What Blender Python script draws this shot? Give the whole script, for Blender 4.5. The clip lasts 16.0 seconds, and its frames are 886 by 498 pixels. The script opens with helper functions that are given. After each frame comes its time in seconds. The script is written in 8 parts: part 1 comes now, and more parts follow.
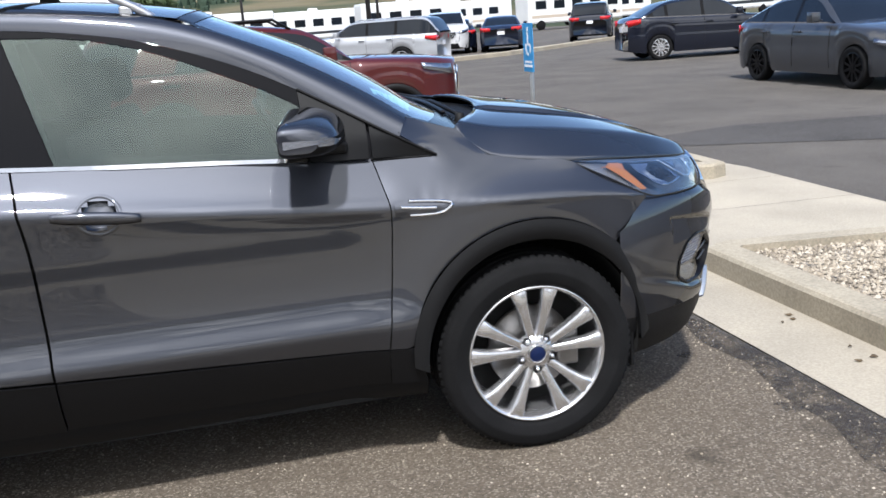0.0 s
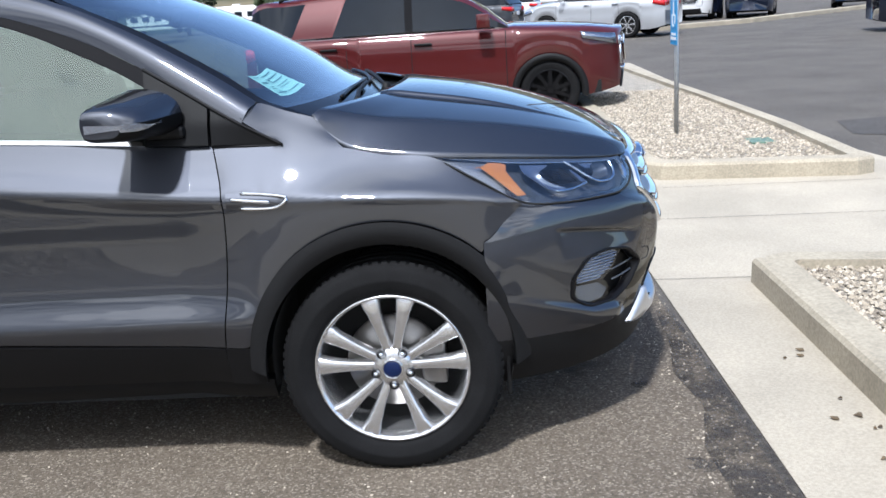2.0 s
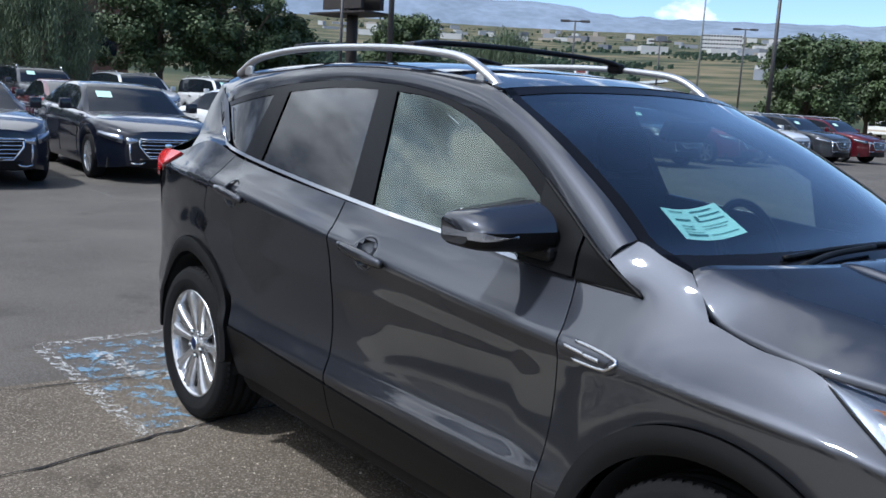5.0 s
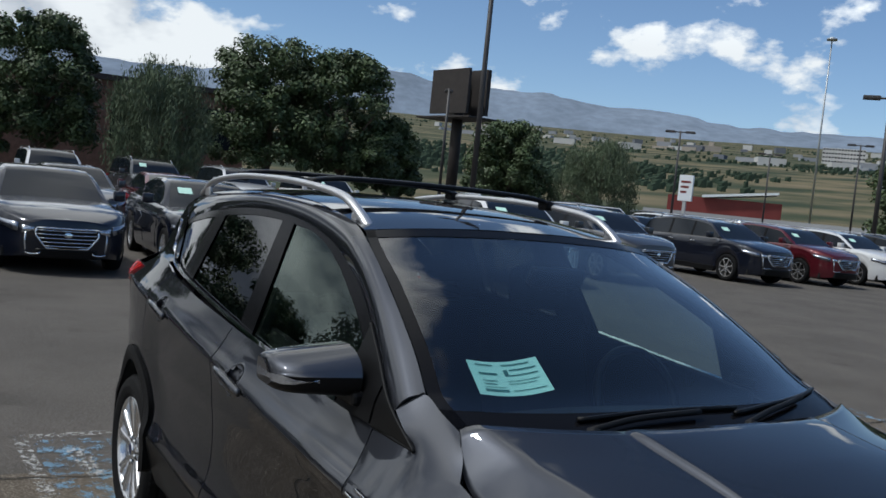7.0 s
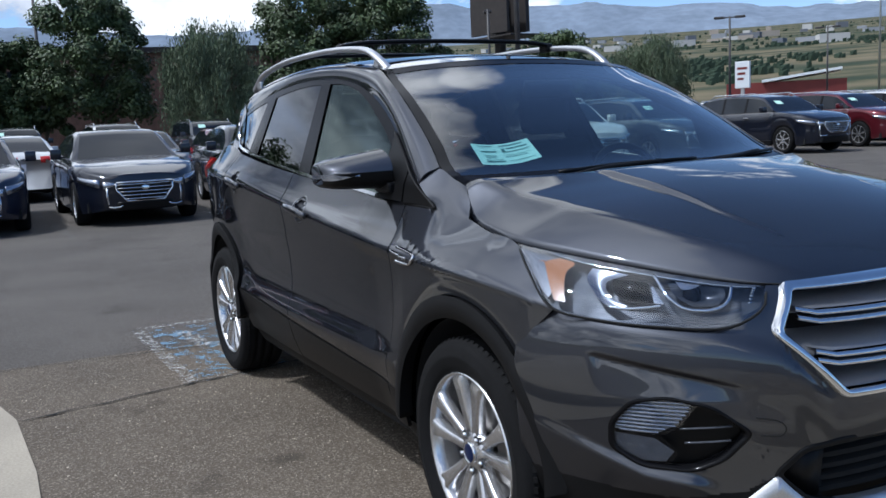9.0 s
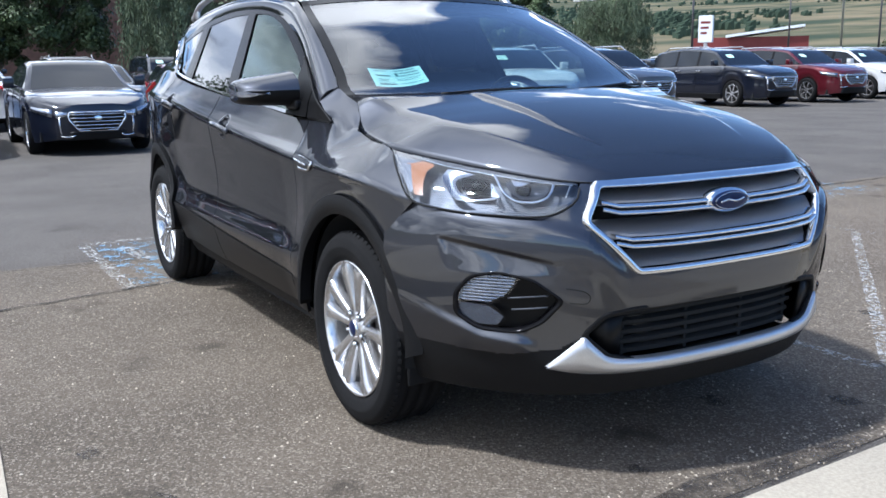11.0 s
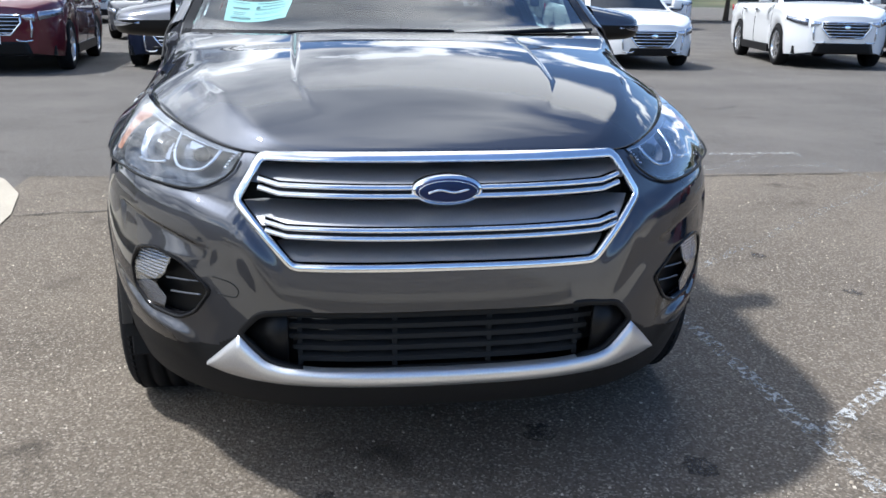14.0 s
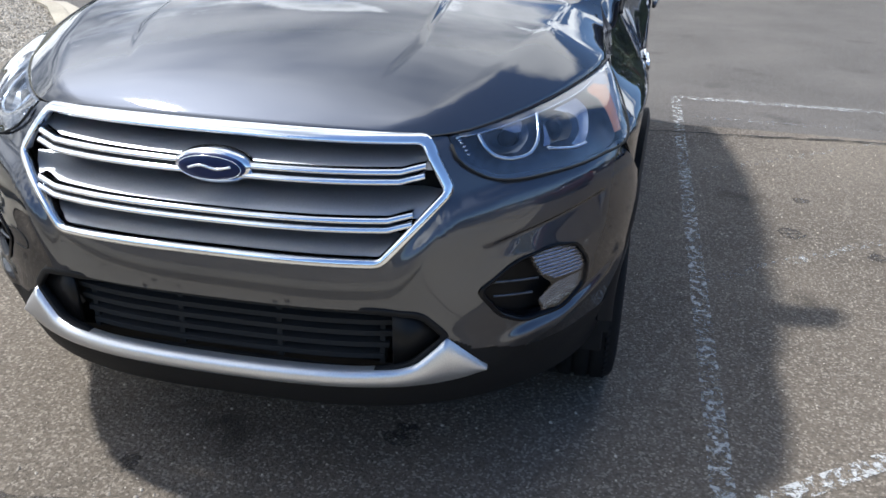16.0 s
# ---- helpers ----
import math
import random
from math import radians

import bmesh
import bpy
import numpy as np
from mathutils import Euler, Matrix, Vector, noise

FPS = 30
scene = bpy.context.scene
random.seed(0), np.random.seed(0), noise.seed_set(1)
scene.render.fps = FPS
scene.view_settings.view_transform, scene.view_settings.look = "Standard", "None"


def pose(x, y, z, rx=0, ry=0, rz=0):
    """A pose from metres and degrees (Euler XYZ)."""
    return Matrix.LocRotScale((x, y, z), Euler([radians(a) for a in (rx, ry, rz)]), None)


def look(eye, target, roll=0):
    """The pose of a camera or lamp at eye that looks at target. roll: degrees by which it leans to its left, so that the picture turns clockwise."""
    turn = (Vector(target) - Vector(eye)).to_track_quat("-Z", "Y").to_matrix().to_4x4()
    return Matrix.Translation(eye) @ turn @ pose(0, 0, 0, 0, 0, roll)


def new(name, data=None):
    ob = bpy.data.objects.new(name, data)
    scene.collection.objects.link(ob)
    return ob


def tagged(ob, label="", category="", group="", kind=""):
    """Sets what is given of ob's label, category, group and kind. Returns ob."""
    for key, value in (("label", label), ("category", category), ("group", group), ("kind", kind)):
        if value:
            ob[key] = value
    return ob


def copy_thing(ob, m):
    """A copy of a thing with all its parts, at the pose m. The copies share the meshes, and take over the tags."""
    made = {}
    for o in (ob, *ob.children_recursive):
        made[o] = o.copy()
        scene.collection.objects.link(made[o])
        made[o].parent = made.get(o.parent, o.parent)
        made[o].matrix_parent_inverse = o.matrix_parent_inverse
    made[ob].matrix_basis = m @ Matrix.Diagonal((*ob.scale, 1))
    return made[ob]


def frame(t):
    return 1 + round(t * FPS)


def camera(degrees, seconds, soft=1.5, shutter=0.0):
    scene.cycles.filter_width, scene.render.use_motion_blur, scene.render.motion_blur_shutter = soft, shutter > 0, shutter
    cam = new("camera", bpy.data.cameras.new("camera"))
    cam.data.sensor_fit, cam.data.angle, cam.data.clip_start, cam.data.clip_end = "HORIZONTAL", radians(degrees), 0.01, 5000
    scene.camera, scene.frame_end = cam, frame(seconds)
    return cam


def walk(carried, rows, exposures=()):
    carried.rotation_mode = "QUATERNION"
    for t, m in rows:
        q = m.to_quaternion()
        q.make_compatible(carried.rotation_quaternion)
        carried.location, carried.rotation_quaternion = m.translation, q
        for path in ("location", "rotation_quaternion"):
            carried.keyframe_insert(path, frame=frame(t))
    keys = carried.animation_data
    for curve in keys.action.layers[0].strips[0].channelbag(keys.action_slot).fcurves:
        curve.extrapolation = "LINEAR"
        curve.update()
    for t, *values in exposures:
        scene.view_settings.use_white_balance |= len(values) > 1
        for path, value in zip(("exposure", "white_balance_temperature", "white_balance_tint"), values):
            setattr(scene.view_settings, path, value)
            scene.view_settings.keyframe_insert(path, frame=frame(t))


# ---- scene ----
cam = camera(52.0, 16.0, soft=1.6)
PATH = [
    (0, (-0.89, -3.655, 1.468), (-0.489, -1.757, 0.98), -4.2),
    (0.5, (-0.604, -3.641, 1.45), (-0.295, -1.733, 0.937), -3.5),
    (1, (-0.31, -3.567, 1.453), (-0.114, -1.642, 0.947), -3.2),
    (1.5, (0.062, -3.515, 1.425), (0.134, -1.584, 0.909), -4.1),
    (2, (0.372, -3.467, 1.433), (0.23, -1.543, 0.906), -3.8),
    (2.5, (0.501, -3.357, 1.425), (0.033, -1.48, 0.92), -1.4),
    (3, (0.696, -3.227, 1.388), (-0.261, -1.5, 1.015), -1.5),
    (3.5, (0.826, -2.992, 1.404), (-0.449, -1.479, 1.057), -0.1),
    (3.7, (0.841, -2.896, 1.41), (-0.499, -1.444, 1.045), 0.5),
    (5.8, (1.186, -2.336, 1.63), (-0.4, -1.141, 1.393), 4.2),
    (6, (1.21, -2.279, 1.669), (-0.385, -1.086, 1.479), 4.6),
    (6.5, (1.416, -2.11, 1.679), (-0.223, -0.973, 1.538), 5.7),
    (7, (1.551, -1.919, 1.678), (-0.143, -0.863, 1.553), 5.7),
    (7.5, (1.6, -1.717, 1.617), (-0.131, -0.723, 1.497), 3.9),
    (8, (1.855, -1.792, 1.512), (0.066, -0.904, 1.395), 0.5),
    (8.5, (2.042, -1.909, 1.403), (0.241, -1.058, 1.226), -2.6),
    (9, (2.264, -2.117, 1.32), (0.511, -1.196, 1.043), -2.7),
    (9.5, (2.488, -2.23, 1.284), (0.762, -1.276, 0.954), -2.5),
    (9.7, (2.628, -2.281, 1.269), (0.907, -1.322, 0.925), -2.4),
    (11.8, (2.857, -1.733, 1.241), (1.148, -0.79, 0.804), 0.4),
    (12, (2.872, -1.586, 1.241), (1.133, -0.705, 0.797), 0.3),
    (12.5, (2.941, -1.282, 1.274), (1.152, -0.527, 0.792), 0.4),
    (13, (2.961, -0.951, 1.274), (1.141, -0.316, 0.742), 0.6),
    (13.5, (2.971, -0.632, 1.29), (1.102, -0.172, 0.749), 0.6),
    (14, (2.961, -0.333, 1.289), (1.061, -0.036, 0.739), 1.0),
    (14.5, (2.87, -0.02, 1.276), (0.965, 0.116, 0.68), 0.6),
    (15, (2.781, 0.25, 1.309), (0.884, 0.178, 0.681), -0.5),
    (15.5, (2.713, 0.594, 1.333), (0.861, 0.325, 0.627), -0.3),
    (16, (2.586, 0.82, 1.408), (0.767, 0.477, 0.652), 2.2),
]
EXPOSURES = [(0.0, 0.27, 6000, 11), (1.0, 0.42, 5880, 11), (2.0, 0.38, 5740, 10), (2.6, 0.35, 5620, 9), (3.5, 0.04, 5440, 10), (6.0, -0.34, 5840, 8), (7.0, -0.88, 5960, 7), (8.0, -0.62, 5860, 8), (8.5, -0.73, 5800, 9), (9.0, -0.44, 5560, 10), (9.6, 0.13, 5460, 11), (12.0, 0.47, 5660, 10), (12.5, 0.56, 5680, 10), (13.5, 0.55, 5780, 9), (15.0, 0.53, 5800, 9), (15.5, 0.37, 5800, 9), (16.0, 0.45, 5850, 9)]
walk(cam, [(t, look(eye, target, roll)) for t, eye, target, roll in PATH], EXPOSURES)

# ---- light ----
SUN_WAY = Vector((-0.13, -0.575, 1.0)).normalized()        # towards the sun: high, over the parked car's right flank
SUN_EL = math.asin(SUN_WAY.z)
SUN_AZ = math.atan2(SUN_WAY.x, SUN_WAY.y)
world = bpy.data.worlds.new("sky")
scene.world = world
world.use_nodes = True
wn, wl = world.node_tree.nodes, world.node_tree.links
wn.clear()
sky = wn.new("ShaderNodeTexSky")
sky.sky_type, sky.sun_disc, sky.sun_elevation, sky.sun_rotation = "NISHITA", False, SUN_EL, SUN_AZ
sky.altitude, sky.air_density, sky.dust_density, sky.ozone_density = 1400, 1.0, 1.2, 2.4
coord = wn.new("ShaderNodeTexCoord")
parts = wn.new("ShaderNodeSeparateXYZ")
wl.new(coord.outputs["Generated"], parts.inputs["Vector"])


def sky_math(op, a, b, c=None):
    """One sum of the sky's cloud cover; numbers or sockets."""
    k = wn.new("ShaderNodeMath")
    k.operation = op
    for i, v in enumerate((a, b, c)):
        if v is None:
            continue
        if isinstance(v, (int, float)):
            k.inputs[i].default_value = v
        else:
            wl.new(v, k.inputs[i])
    return k.outputs["Value"]


def sky_noise(vector, scale, detail, rough, distortion=0.0):
    k = wn.new("ShaderNodeTexNoise")
    k.inputs["Scale"].default_value, k.inputs["Detail"].default_value = scale, detail
    k.inputs["Roughness"].default_value, k.inputs["Distortion"].default_value = rough, distortion
    wl.new(vector, k.inputs["Vector"])
    return k.outputs["Fac"]


def sky_map(vector, loc, scale):
    k = wn.new("ShaderNodeMapping")
    k.inputs["Location"].default_value, k.inputs["Scale"].default_value = loc, scale
    wl.new(vector, k.inputs["Vector"])
    return k.outputs["Vector"]


def sky_ramp(fac, lo, hi, c0=(0, 0, 0, 1), c1=(1, 1, 1, 1)):
    k = wn.new("ShaderNodeValToRGB")
    k.color_ramp.elements[0].position, k.color_ramp.elements[1].position = lo, hi
    k.color_ramp.elements[0].color, k.color_ramp.elements[1].color = c0, c1
    wl.new(fac, k.inputs["Fac"])
    return k.outputs["Color"]


def sky_mix(fac, a, b):
    k = wn.new("ShaderNodeMix")
    k.data_type = "RGBA"
    wl.new(fac, k.inputs["Factor"])
    wl.new(a, k.inputs["A"])
    wl.new(b, k.inputs["B"])
    return k.outputs["Result"]


# high deck: level, so its outlines crowd towards the horizon; it thickens away from the valley
lift = wn.new("ShaderNodeCombineXYZ")
for axis in "XYZ":
    wl.new(sky_math("ADD", sky_math("MAXIMUM", parts.outputs["Z"], 0.10), 0.16), lift.inputs[axis])
deck = wn.new("ShaderNodeVectorMath")
deck.operation = "DIVIDE"
wl.new(coord.outputs["Generated"], deck.inputs[0])
wl.new(lift.outputs["Vector"], deck.inputs[1])
deck_at = sky_map(deck.outputs["Vector"], (2.2, 8.4, 0.0), (1.0, 1.0, 1.0))
deck_body = sky_math("MULTIPLY_ADD", parts.outputs["Y"], -0.43, sky_noise(deck_at, 1.25, 7.0, 0.52, 0.2))
deck_body = sky_math("MULTIPLY_ADD", parts.outputs["X"], -0.15, deck_body)
deck_body = sky_math("MULTIPLY_ADD", sky_math("MINIMUM", sky_math("MAXIMUM", parts.outputs["Z"], 0.2), 0.6), 0.80, deck_body)
deck_body = sky_math("SUBTRACT", deck_body, 0.27)
deck_cover = sky_ramp(deck_body, 0.625, 0.70)
deck_tone = sky_ramp(sky_noise(deck_at, 2.0, 5.0, 0.50, 0.3), 0.34, 0.60, (3.6, 3.9, 4.5, 1), (15.0, 14.6, 14.0, 1))
# heaped clouds standing over the mountains, thickest towards the building; lit from above
heap_at = sky_map(coord.outputs["Generated"], (0.63, 0.20, 0.31), (1.0, 1.0, 1.75))
heap_up = sky_map(coord.outputs["Generated"], (0.63, 0.20, 0.385), (1.0, 1.0, 1.75))
heap = sky_noise(heap_at, 4.6, 10.0, 0.55)
side = sky_math("MULTIPLY_ADD", parts.outputs["X"], -0.20, sky_math("MULTIPLY", parts.outputs["Y"], -0.15))
low = sky_math("MINIMUM", sky_math("MULTIPLY_ADD", parts.outputs["Z"], 0.50, -0.13), sky_math("MULTIPLY_ADD", parts.outputs["Z"], -0.90, 0.318))
heap_body = sky_math("ADD", sky_math("ADD", heap, side), low)
heap_cover = sky_ramp(heap_body, 0.585, 0.63)
relief = sky_math("MULTIPLY_ADD", sky_math("SUBTRACT", heap, sky_noise(heap_up, 4.6, 10.0, 0.55)), 3.2, 0.55)
heap_lit = sky_ramp(relief, 0.20, 0.75, (4.9, 5.3, 6.1, 1), (11.8, 11.7, 11.4, 1))
heap_base = sky_ramp(relief, 0.30, 0.95, (1.5, 1.7, 2.1, 1), (8.0, 8.0, 8.0, 1))
crest = wn.new("ShaderNodeVectorMath")                      # sunlit tops stand higher than the haze
crest.operation = "SCALE"
wl.new(heap_lit, crest.inputs[0])
wl.new(sky_math("MINIMUM", sky_math("MULTIPLY_ADD", sky_math("MAXIMUM", sky_math("SUBTRACT", parts.outputs["Z"], 0.17), 0.0), 4.0, 1.0), 1.7), crest.inputs["Scale"])
heap_tone = sky_mix(sky_ramp(sky_math("MULTIPLY_ADD", parts.outputs["Y"], -0.35, heap_body), 0.76, 0.90), crest.outputs["Vector"], heap_base)
back = wn.new("ShaderNodeBackground")
back.inputs["Strength"].default_value = 0.14
out = wn.new("ShaderNodeOutputWorld")
air = wn.new("ShaderNodeVectorMath")
air.operation = "SCALE"
air.inputs["Scale"].default_value = 1.4
wl.new(sky.outputs["Color"], air.inputs[0])
wl.new(sky_mix(heap_cover, sky_mix(deck_cover, air.outputs["Vector"], deck_tone), heap_tone), back.inputs["Color"])
wl.new(back.outputs["Background"], out.inputs["Surface"])
sun = new("sun", bpy.data.lights.new("sun", "SUN"))
sun.data.energy, sun.data.angle, sun.data.color = 4.8, radians(3.5), (1.0, 0.96, 0.90)
sun.matrix_world = look(tuple(SUN_WAY * 60), (0, 0, 0))

# ---- materials ----
def mat(name, color, rough=0.5, metal=0.0, spec=0.5, var=0.0, scale=20.0, fine=0.0, fine_scale=200.0, bump=0.0, bump_scale=150.0,
        coat=0.0, coat_rough=0.03, dark=None, rough_var=0.0, per_piece=0.0):
    """A surface with two scales of variation: var at scale, fine at fine_scale, and a relief."""
    m = bpy.data.materials.new(name)
    m.use_nodes = True
    n, l = m.node_tree.nodes, m.node_tree.links
    p = n["Principled BSDF"]
    p.inputs["Base Color"].default_value = (*color, 1)
    p.inputs["Roughness"].default_value, p.inputs["Metallic"].default_value = rough, metal
    p.inputs["Specular IOR Level"].default_value = spec
    p.inputs["Coat Weight"].default_value, p.inputs["Coat Roughness"].default_value = coat, coat_rough
    tc = n.new("ShaderNodeTexCoord")
    last = None

    def noise_node(s, detail=5.0):
        t = n.new("ShaderNodeTexNoise")
        t.inputs["Scale"].default_value, t.inputs["Detail"].default_value = s, detail
        l.new(tc.outputs["Object"], t.inputs["Vector"])
        return t

    def vary(source, amount, base):
        lo = tuple(c * (1 - amount) for c in color) if dark is None else dark
        ramp = n.new("ShaderNodeValToRGB")
        ramp.color_ramp.elements[0].position, ramp.color_ramp.elements[1].position = 0.33, 0.67
        a, b = 1 - amount, 1 + amount
        ramp.color_ramp.elements[0].color, ramp.color_ramp.elements[1].color = (a, a, a, 1), (b, b, b, 1)
        l.new(source, ramp.inputs["Fac"])
        mul = n.new("ShaderNodeMix")
        mul.data_type, mul.blend_type = "RGBA", "MULTIPLY"
        mul.inputs["Factor"].default_value = 1.0
        if base is None:
            mul.inputs["A"].default_value = (*color, 1)
        else:
            l.new(base, mul.inputs["A"])
        l.new(ramp.outputs["Color"], mul.inputs["B"])
        return mul.outputs["Result"]

    if var:
        last = vary(noise_node(scale).outputs["Fac"], var, last)
    if fine:
        last = vary(noise_node(fine_scale, 3.0).outputs["Fac"], fine, last)
    if per_piece:
        info = n.new("ShaderNodeObjectInfo")
        last = vary(info.outputs["Random"], per_piece, last)
    if last is not None:
        l.new(last, p.inputs["Base Color"])
    if rough_var:
        r = n.new("ShaderNodeMapRange")
        r.inputs["To Min"].default_value, r.inputs["To Max"].default_value = max(0, rough - rough_var), min(1, rough + rough_var)
        l.new(noise_node(scale * 1.7).outputs["Fac"], r.inputs["Value"])
        l.new(r.outputs["Result"], p.inputs["Roughness"])
    if bump:
        b = n.new("ShaderNodeBump")
        b.inputs["Strength"].default_value, b.inputs["Distance"].default_value = bump, 0.01
        l.new(noise_node(bump_scale, 4.0).outputs["Fac"], b.inputs["Height"])
        l.new(b.outputs["Normal"], p.inputs["Normal"])
    return m


def paint(name, color, flake=0.35):
    """Car paint: a metallic base under a clear coat, with faint flakes and dust."""
    m = mat(name, color, rough=0.40, metal=flake, spec=0.12, fine=0.10, fine_scale=900.0, coat=1.0, coat_rough=0.02)
    m.node_tree.nodes["Principled BSDF"].inputs["Coat IOR"].default_value = 1.5
    return m


def glass(name, tint, gloss=0.09, rough=0.0, power=4.0, sheen=(1, 1, 1)):
    """Thin tinted pane: part clear with a tint, part mirror, rising towards grazing views."""
    m = bpy.data.materials.new(name)
    m.use_nodes = True
    n, l = m.node_tree.nodes, m.node_tree.links
    n.clear()
    o = n.new("ShaderNodeOutputMaterial")
    tr, gl, mx, lw = n.new("ShaderNodeBsdfTransparent"), n.new("ShaderNodeBsdfGlossy"), n.new("ShaderNodeMixShader"), n.new("ShaderNodeLayerWeight")
    up, amount = n.new("ShaderNodeMath"), n.new("ShaderNodeMath")
    tr.inputs["Color"].default_value = (*tint, 1)
    gl.inputs["Roughness"].default_value = rough
    gl.inputs["Color"].default_value = (*sheen, 1)
    lw.inputs["Blend"].default_value = 0.5
    up.operation, up.inputs[1].default_value = "POWER", power
    amount.operation, amount.inputs[1].default_value, amount.inputs[2].default_value = "MULTIPLY_ADD", 1 - gloss, gloss
    l.new(lw.outputs["Facing"], up.inputs[0])
    l.new(up.outputs["Value"], amount.inputs[0])
    l.new(amount.outputs["Value"], mx.inputs["Fac"])
    l.new(tr.outputs["BSDF"], mx.inputs[1])
    l.new(gl.outputs["BSDF"], mx.inputs[2])
    l.new(mx.outputs["Shader"], o.inputs["Surface"])
    return m


M_GREY = paint("magnetic grey paint", (0.050, 0.0535, 0.065), 1.0)
M_GREY.node_tree.nodes["Principled BSDF"].inputs["Roughness"].default_value = 0.50
M_GREY.node_tree.nodes["Principled BSDF"].inputs["Specular Tint"].default_value = (0.03, 0.03, 0.04, 1)
M_GREY.node_tree.nodes["Principled BSDF"].inputs["Coat IOR"].default_value = 1.62
M_GREY.node_tree.nodes["Principled BSDF"].inputs["Coat Roughness"].default_value = 0.03
M_BLACKP = paint("blue-black paint", (0.005, 0.007, 0.015), 0.1)
M_DARKBLUE = paint("dark blue paint", (0.008, 0.012, 0.028), 0.2)
M_WHITEP = paint("white paint", (0.60, 0.60, 0.60), 0.0)
M_SILVER = paint("silver paint", (0.45, 0.46, 0.48), 0.5)
M_RED = paint("ruby red paint", (0.066, 0.0092, 0.0092), 0.12)
M_WINE = paint("wine red paint", (0.085, 0.008, 0.014), 0.35)
M_CHARCOAL = paint("charcoal paint", (0.045, 0.048, 0.055), 0.4)
M_PLASTIC = mat("black trim plastic", (0.0055, 0.0055, 0.006), rough=0.6, spec=0.2, fine=0.15, fine_scale=600, bump=0.08, bump_scale=700)
M_GLOSSB = mat("gloss black plastic", (0.006, 0.006, 0.007), rough=0.14, spec=0.12, fine=0.1)
M_SATINB = mat("satin black plastic", (0.0045, 0.0045, 0.005), rough=0.42, spec=0.18, fine=0.1)
M_CHROME = mat("chrome", (0.72, 0.73, 0.75), rough=0.07, metal=1.0, fine=0.03, fine_scale=40)
M_SATIN = mat("satin silver", (0.58, 0.58, 0.59), rough=0.36, metal=0.85, fine=0.06, fine_scale=300)
M_ALLOY = mat("machined alloy", (0.64, 0.64, 0.65), rough=0.25, metal=0.9, fine=0.06, fine_scale=120)
M_STEEL = mat("brake steel", (0.25, 0.24, 0.23), rough=0.4, metal=1.0, var=0.2, scale=14)
M_TYRE = mat("tyre rubber", (0.0065, 0.0065, 0.007), rough=0.85, spec=0.18, var=0.25, scale=9, fine=0.2, fine_scale=260, bump=0.15, bump_scale=240)
M_WELL = mat("wheel well lining", (0.006, 0.006, 0.006), rough=0.95, fine=0.2)
M_GLASS = glass("clear windscreen glass", (0.60, 0.74, 0.78), 0.06, power=3.1)
M_SIDEGLASS = glass("side window glass", (0.72, 0.82, 0.76), 0.13, sheen=(0.88, 1.0, 0.90))
M_TINT = glass("privacy glass", (0.045, 0.05, 0.05))
M_LENS = glass("lamp lens", (0.74, 0.79, 0.86), 0.06, power=3.8)
M_FARGLASS = mat("dark window glass", (0.008, 0.011, 0.016), rough=0.04, spec=0.32, fine=0.1, fine_scale=3)
M_LAMPIN = mat("lamp reflector", (0.30, 0.32, 0.37), rough=0.26, metal=0.9, fine=0.12, fine_scale=90)
M_LAMPFAR = mat("clear lamp of a parked car", (0.56, 0.58, 0.62), rough=0.18, metal=0.8, fine=0.4, fine_scale=45)
M_LAMPDK = mat("lamp bezel", (0.085, 0.092, 0.108), rough=0.28, metal=0.5, fine=0.2, fine_scale=60)
M_LOUVRE = mat("grey grille louvre", (0.33, 0.33, 0.34), rough=0.40, metal=0.8, fine=0.06, fine_scale=300)
M_FOGLENS = mat("ribbed fog lamp lens", (0.52, 0.53, 0.55), rough=0.30, metal=0.6, fine=0.2, fine_scale=160)
M_LAMPMID = mat("frosted lamp reflector", (0.20, 0.21, 0.24), rough=0.35, metal=0.6, fine=0.2, fine_scale=160)
M_AMBER = mat("amber reflector", (0.36, 0.13, 0.035), rough=0.3, spec=0.6, fine=0.12, fine_scale=420)
M_REDLENS = mat("red lens", (0.50, 0.012, 0.015), rough=0.10, spec=0.6, fine=0.12, fine_scale=200)
M_BLUEB = mat("blue badge enamel", (0.006, 0.013, 0.052), rough=0.3, spec=0.25)
M_INTER = mat("dark cabin cloth", (0.012, 0.012, 0.014), rough=1.0, spec=0.05, fine=0.2)
M_DASH = mat("dashboard vinyl", (0.010, 0.011, 0.013), rough=0.7, spec=0.2, fine=0.15, bump=0.1)
M_PAPER = mat("pale green price sheet", (0.55, 0.80, 0.68), rough=0.6, fine=0.05)
M_INK = mat("printing ink", (0.06, 0.16, 0.14), rough=0.6)
M_PLATEW = mat("dealer plate white", (0.70, 0.70, 0.72), rough=0.4, fine=0.1, fine_scale=40)
M_CONC = mat("kerb concrete", (0.325, 0.283, 0.212), rough=0.88, var=0.14, scale=2.2, fine=0.16, fine_scale=70, bump=0.3, bump_scale=160)
M_PAVE = mat("pavement concrete", (0.345, 0.304, 0.238), rough=0.9, var=0.12, scale=1.4, fine=0.12, fine_scale=90, bump=0.25, bump_scale=200)
M_SIGNB = mat("sign blue", (0.03, 0.26, 0.55), rough=0.5, var=0.1)
M_SIGNW = mat("sign white", (0.75, 0.78, 0.80), rough=0.5)
M_GALV = mat("galvanised steel", (0.34, 0.35, 0.35), rough=0.45, metal=0.7, var=0.15, scale=30)
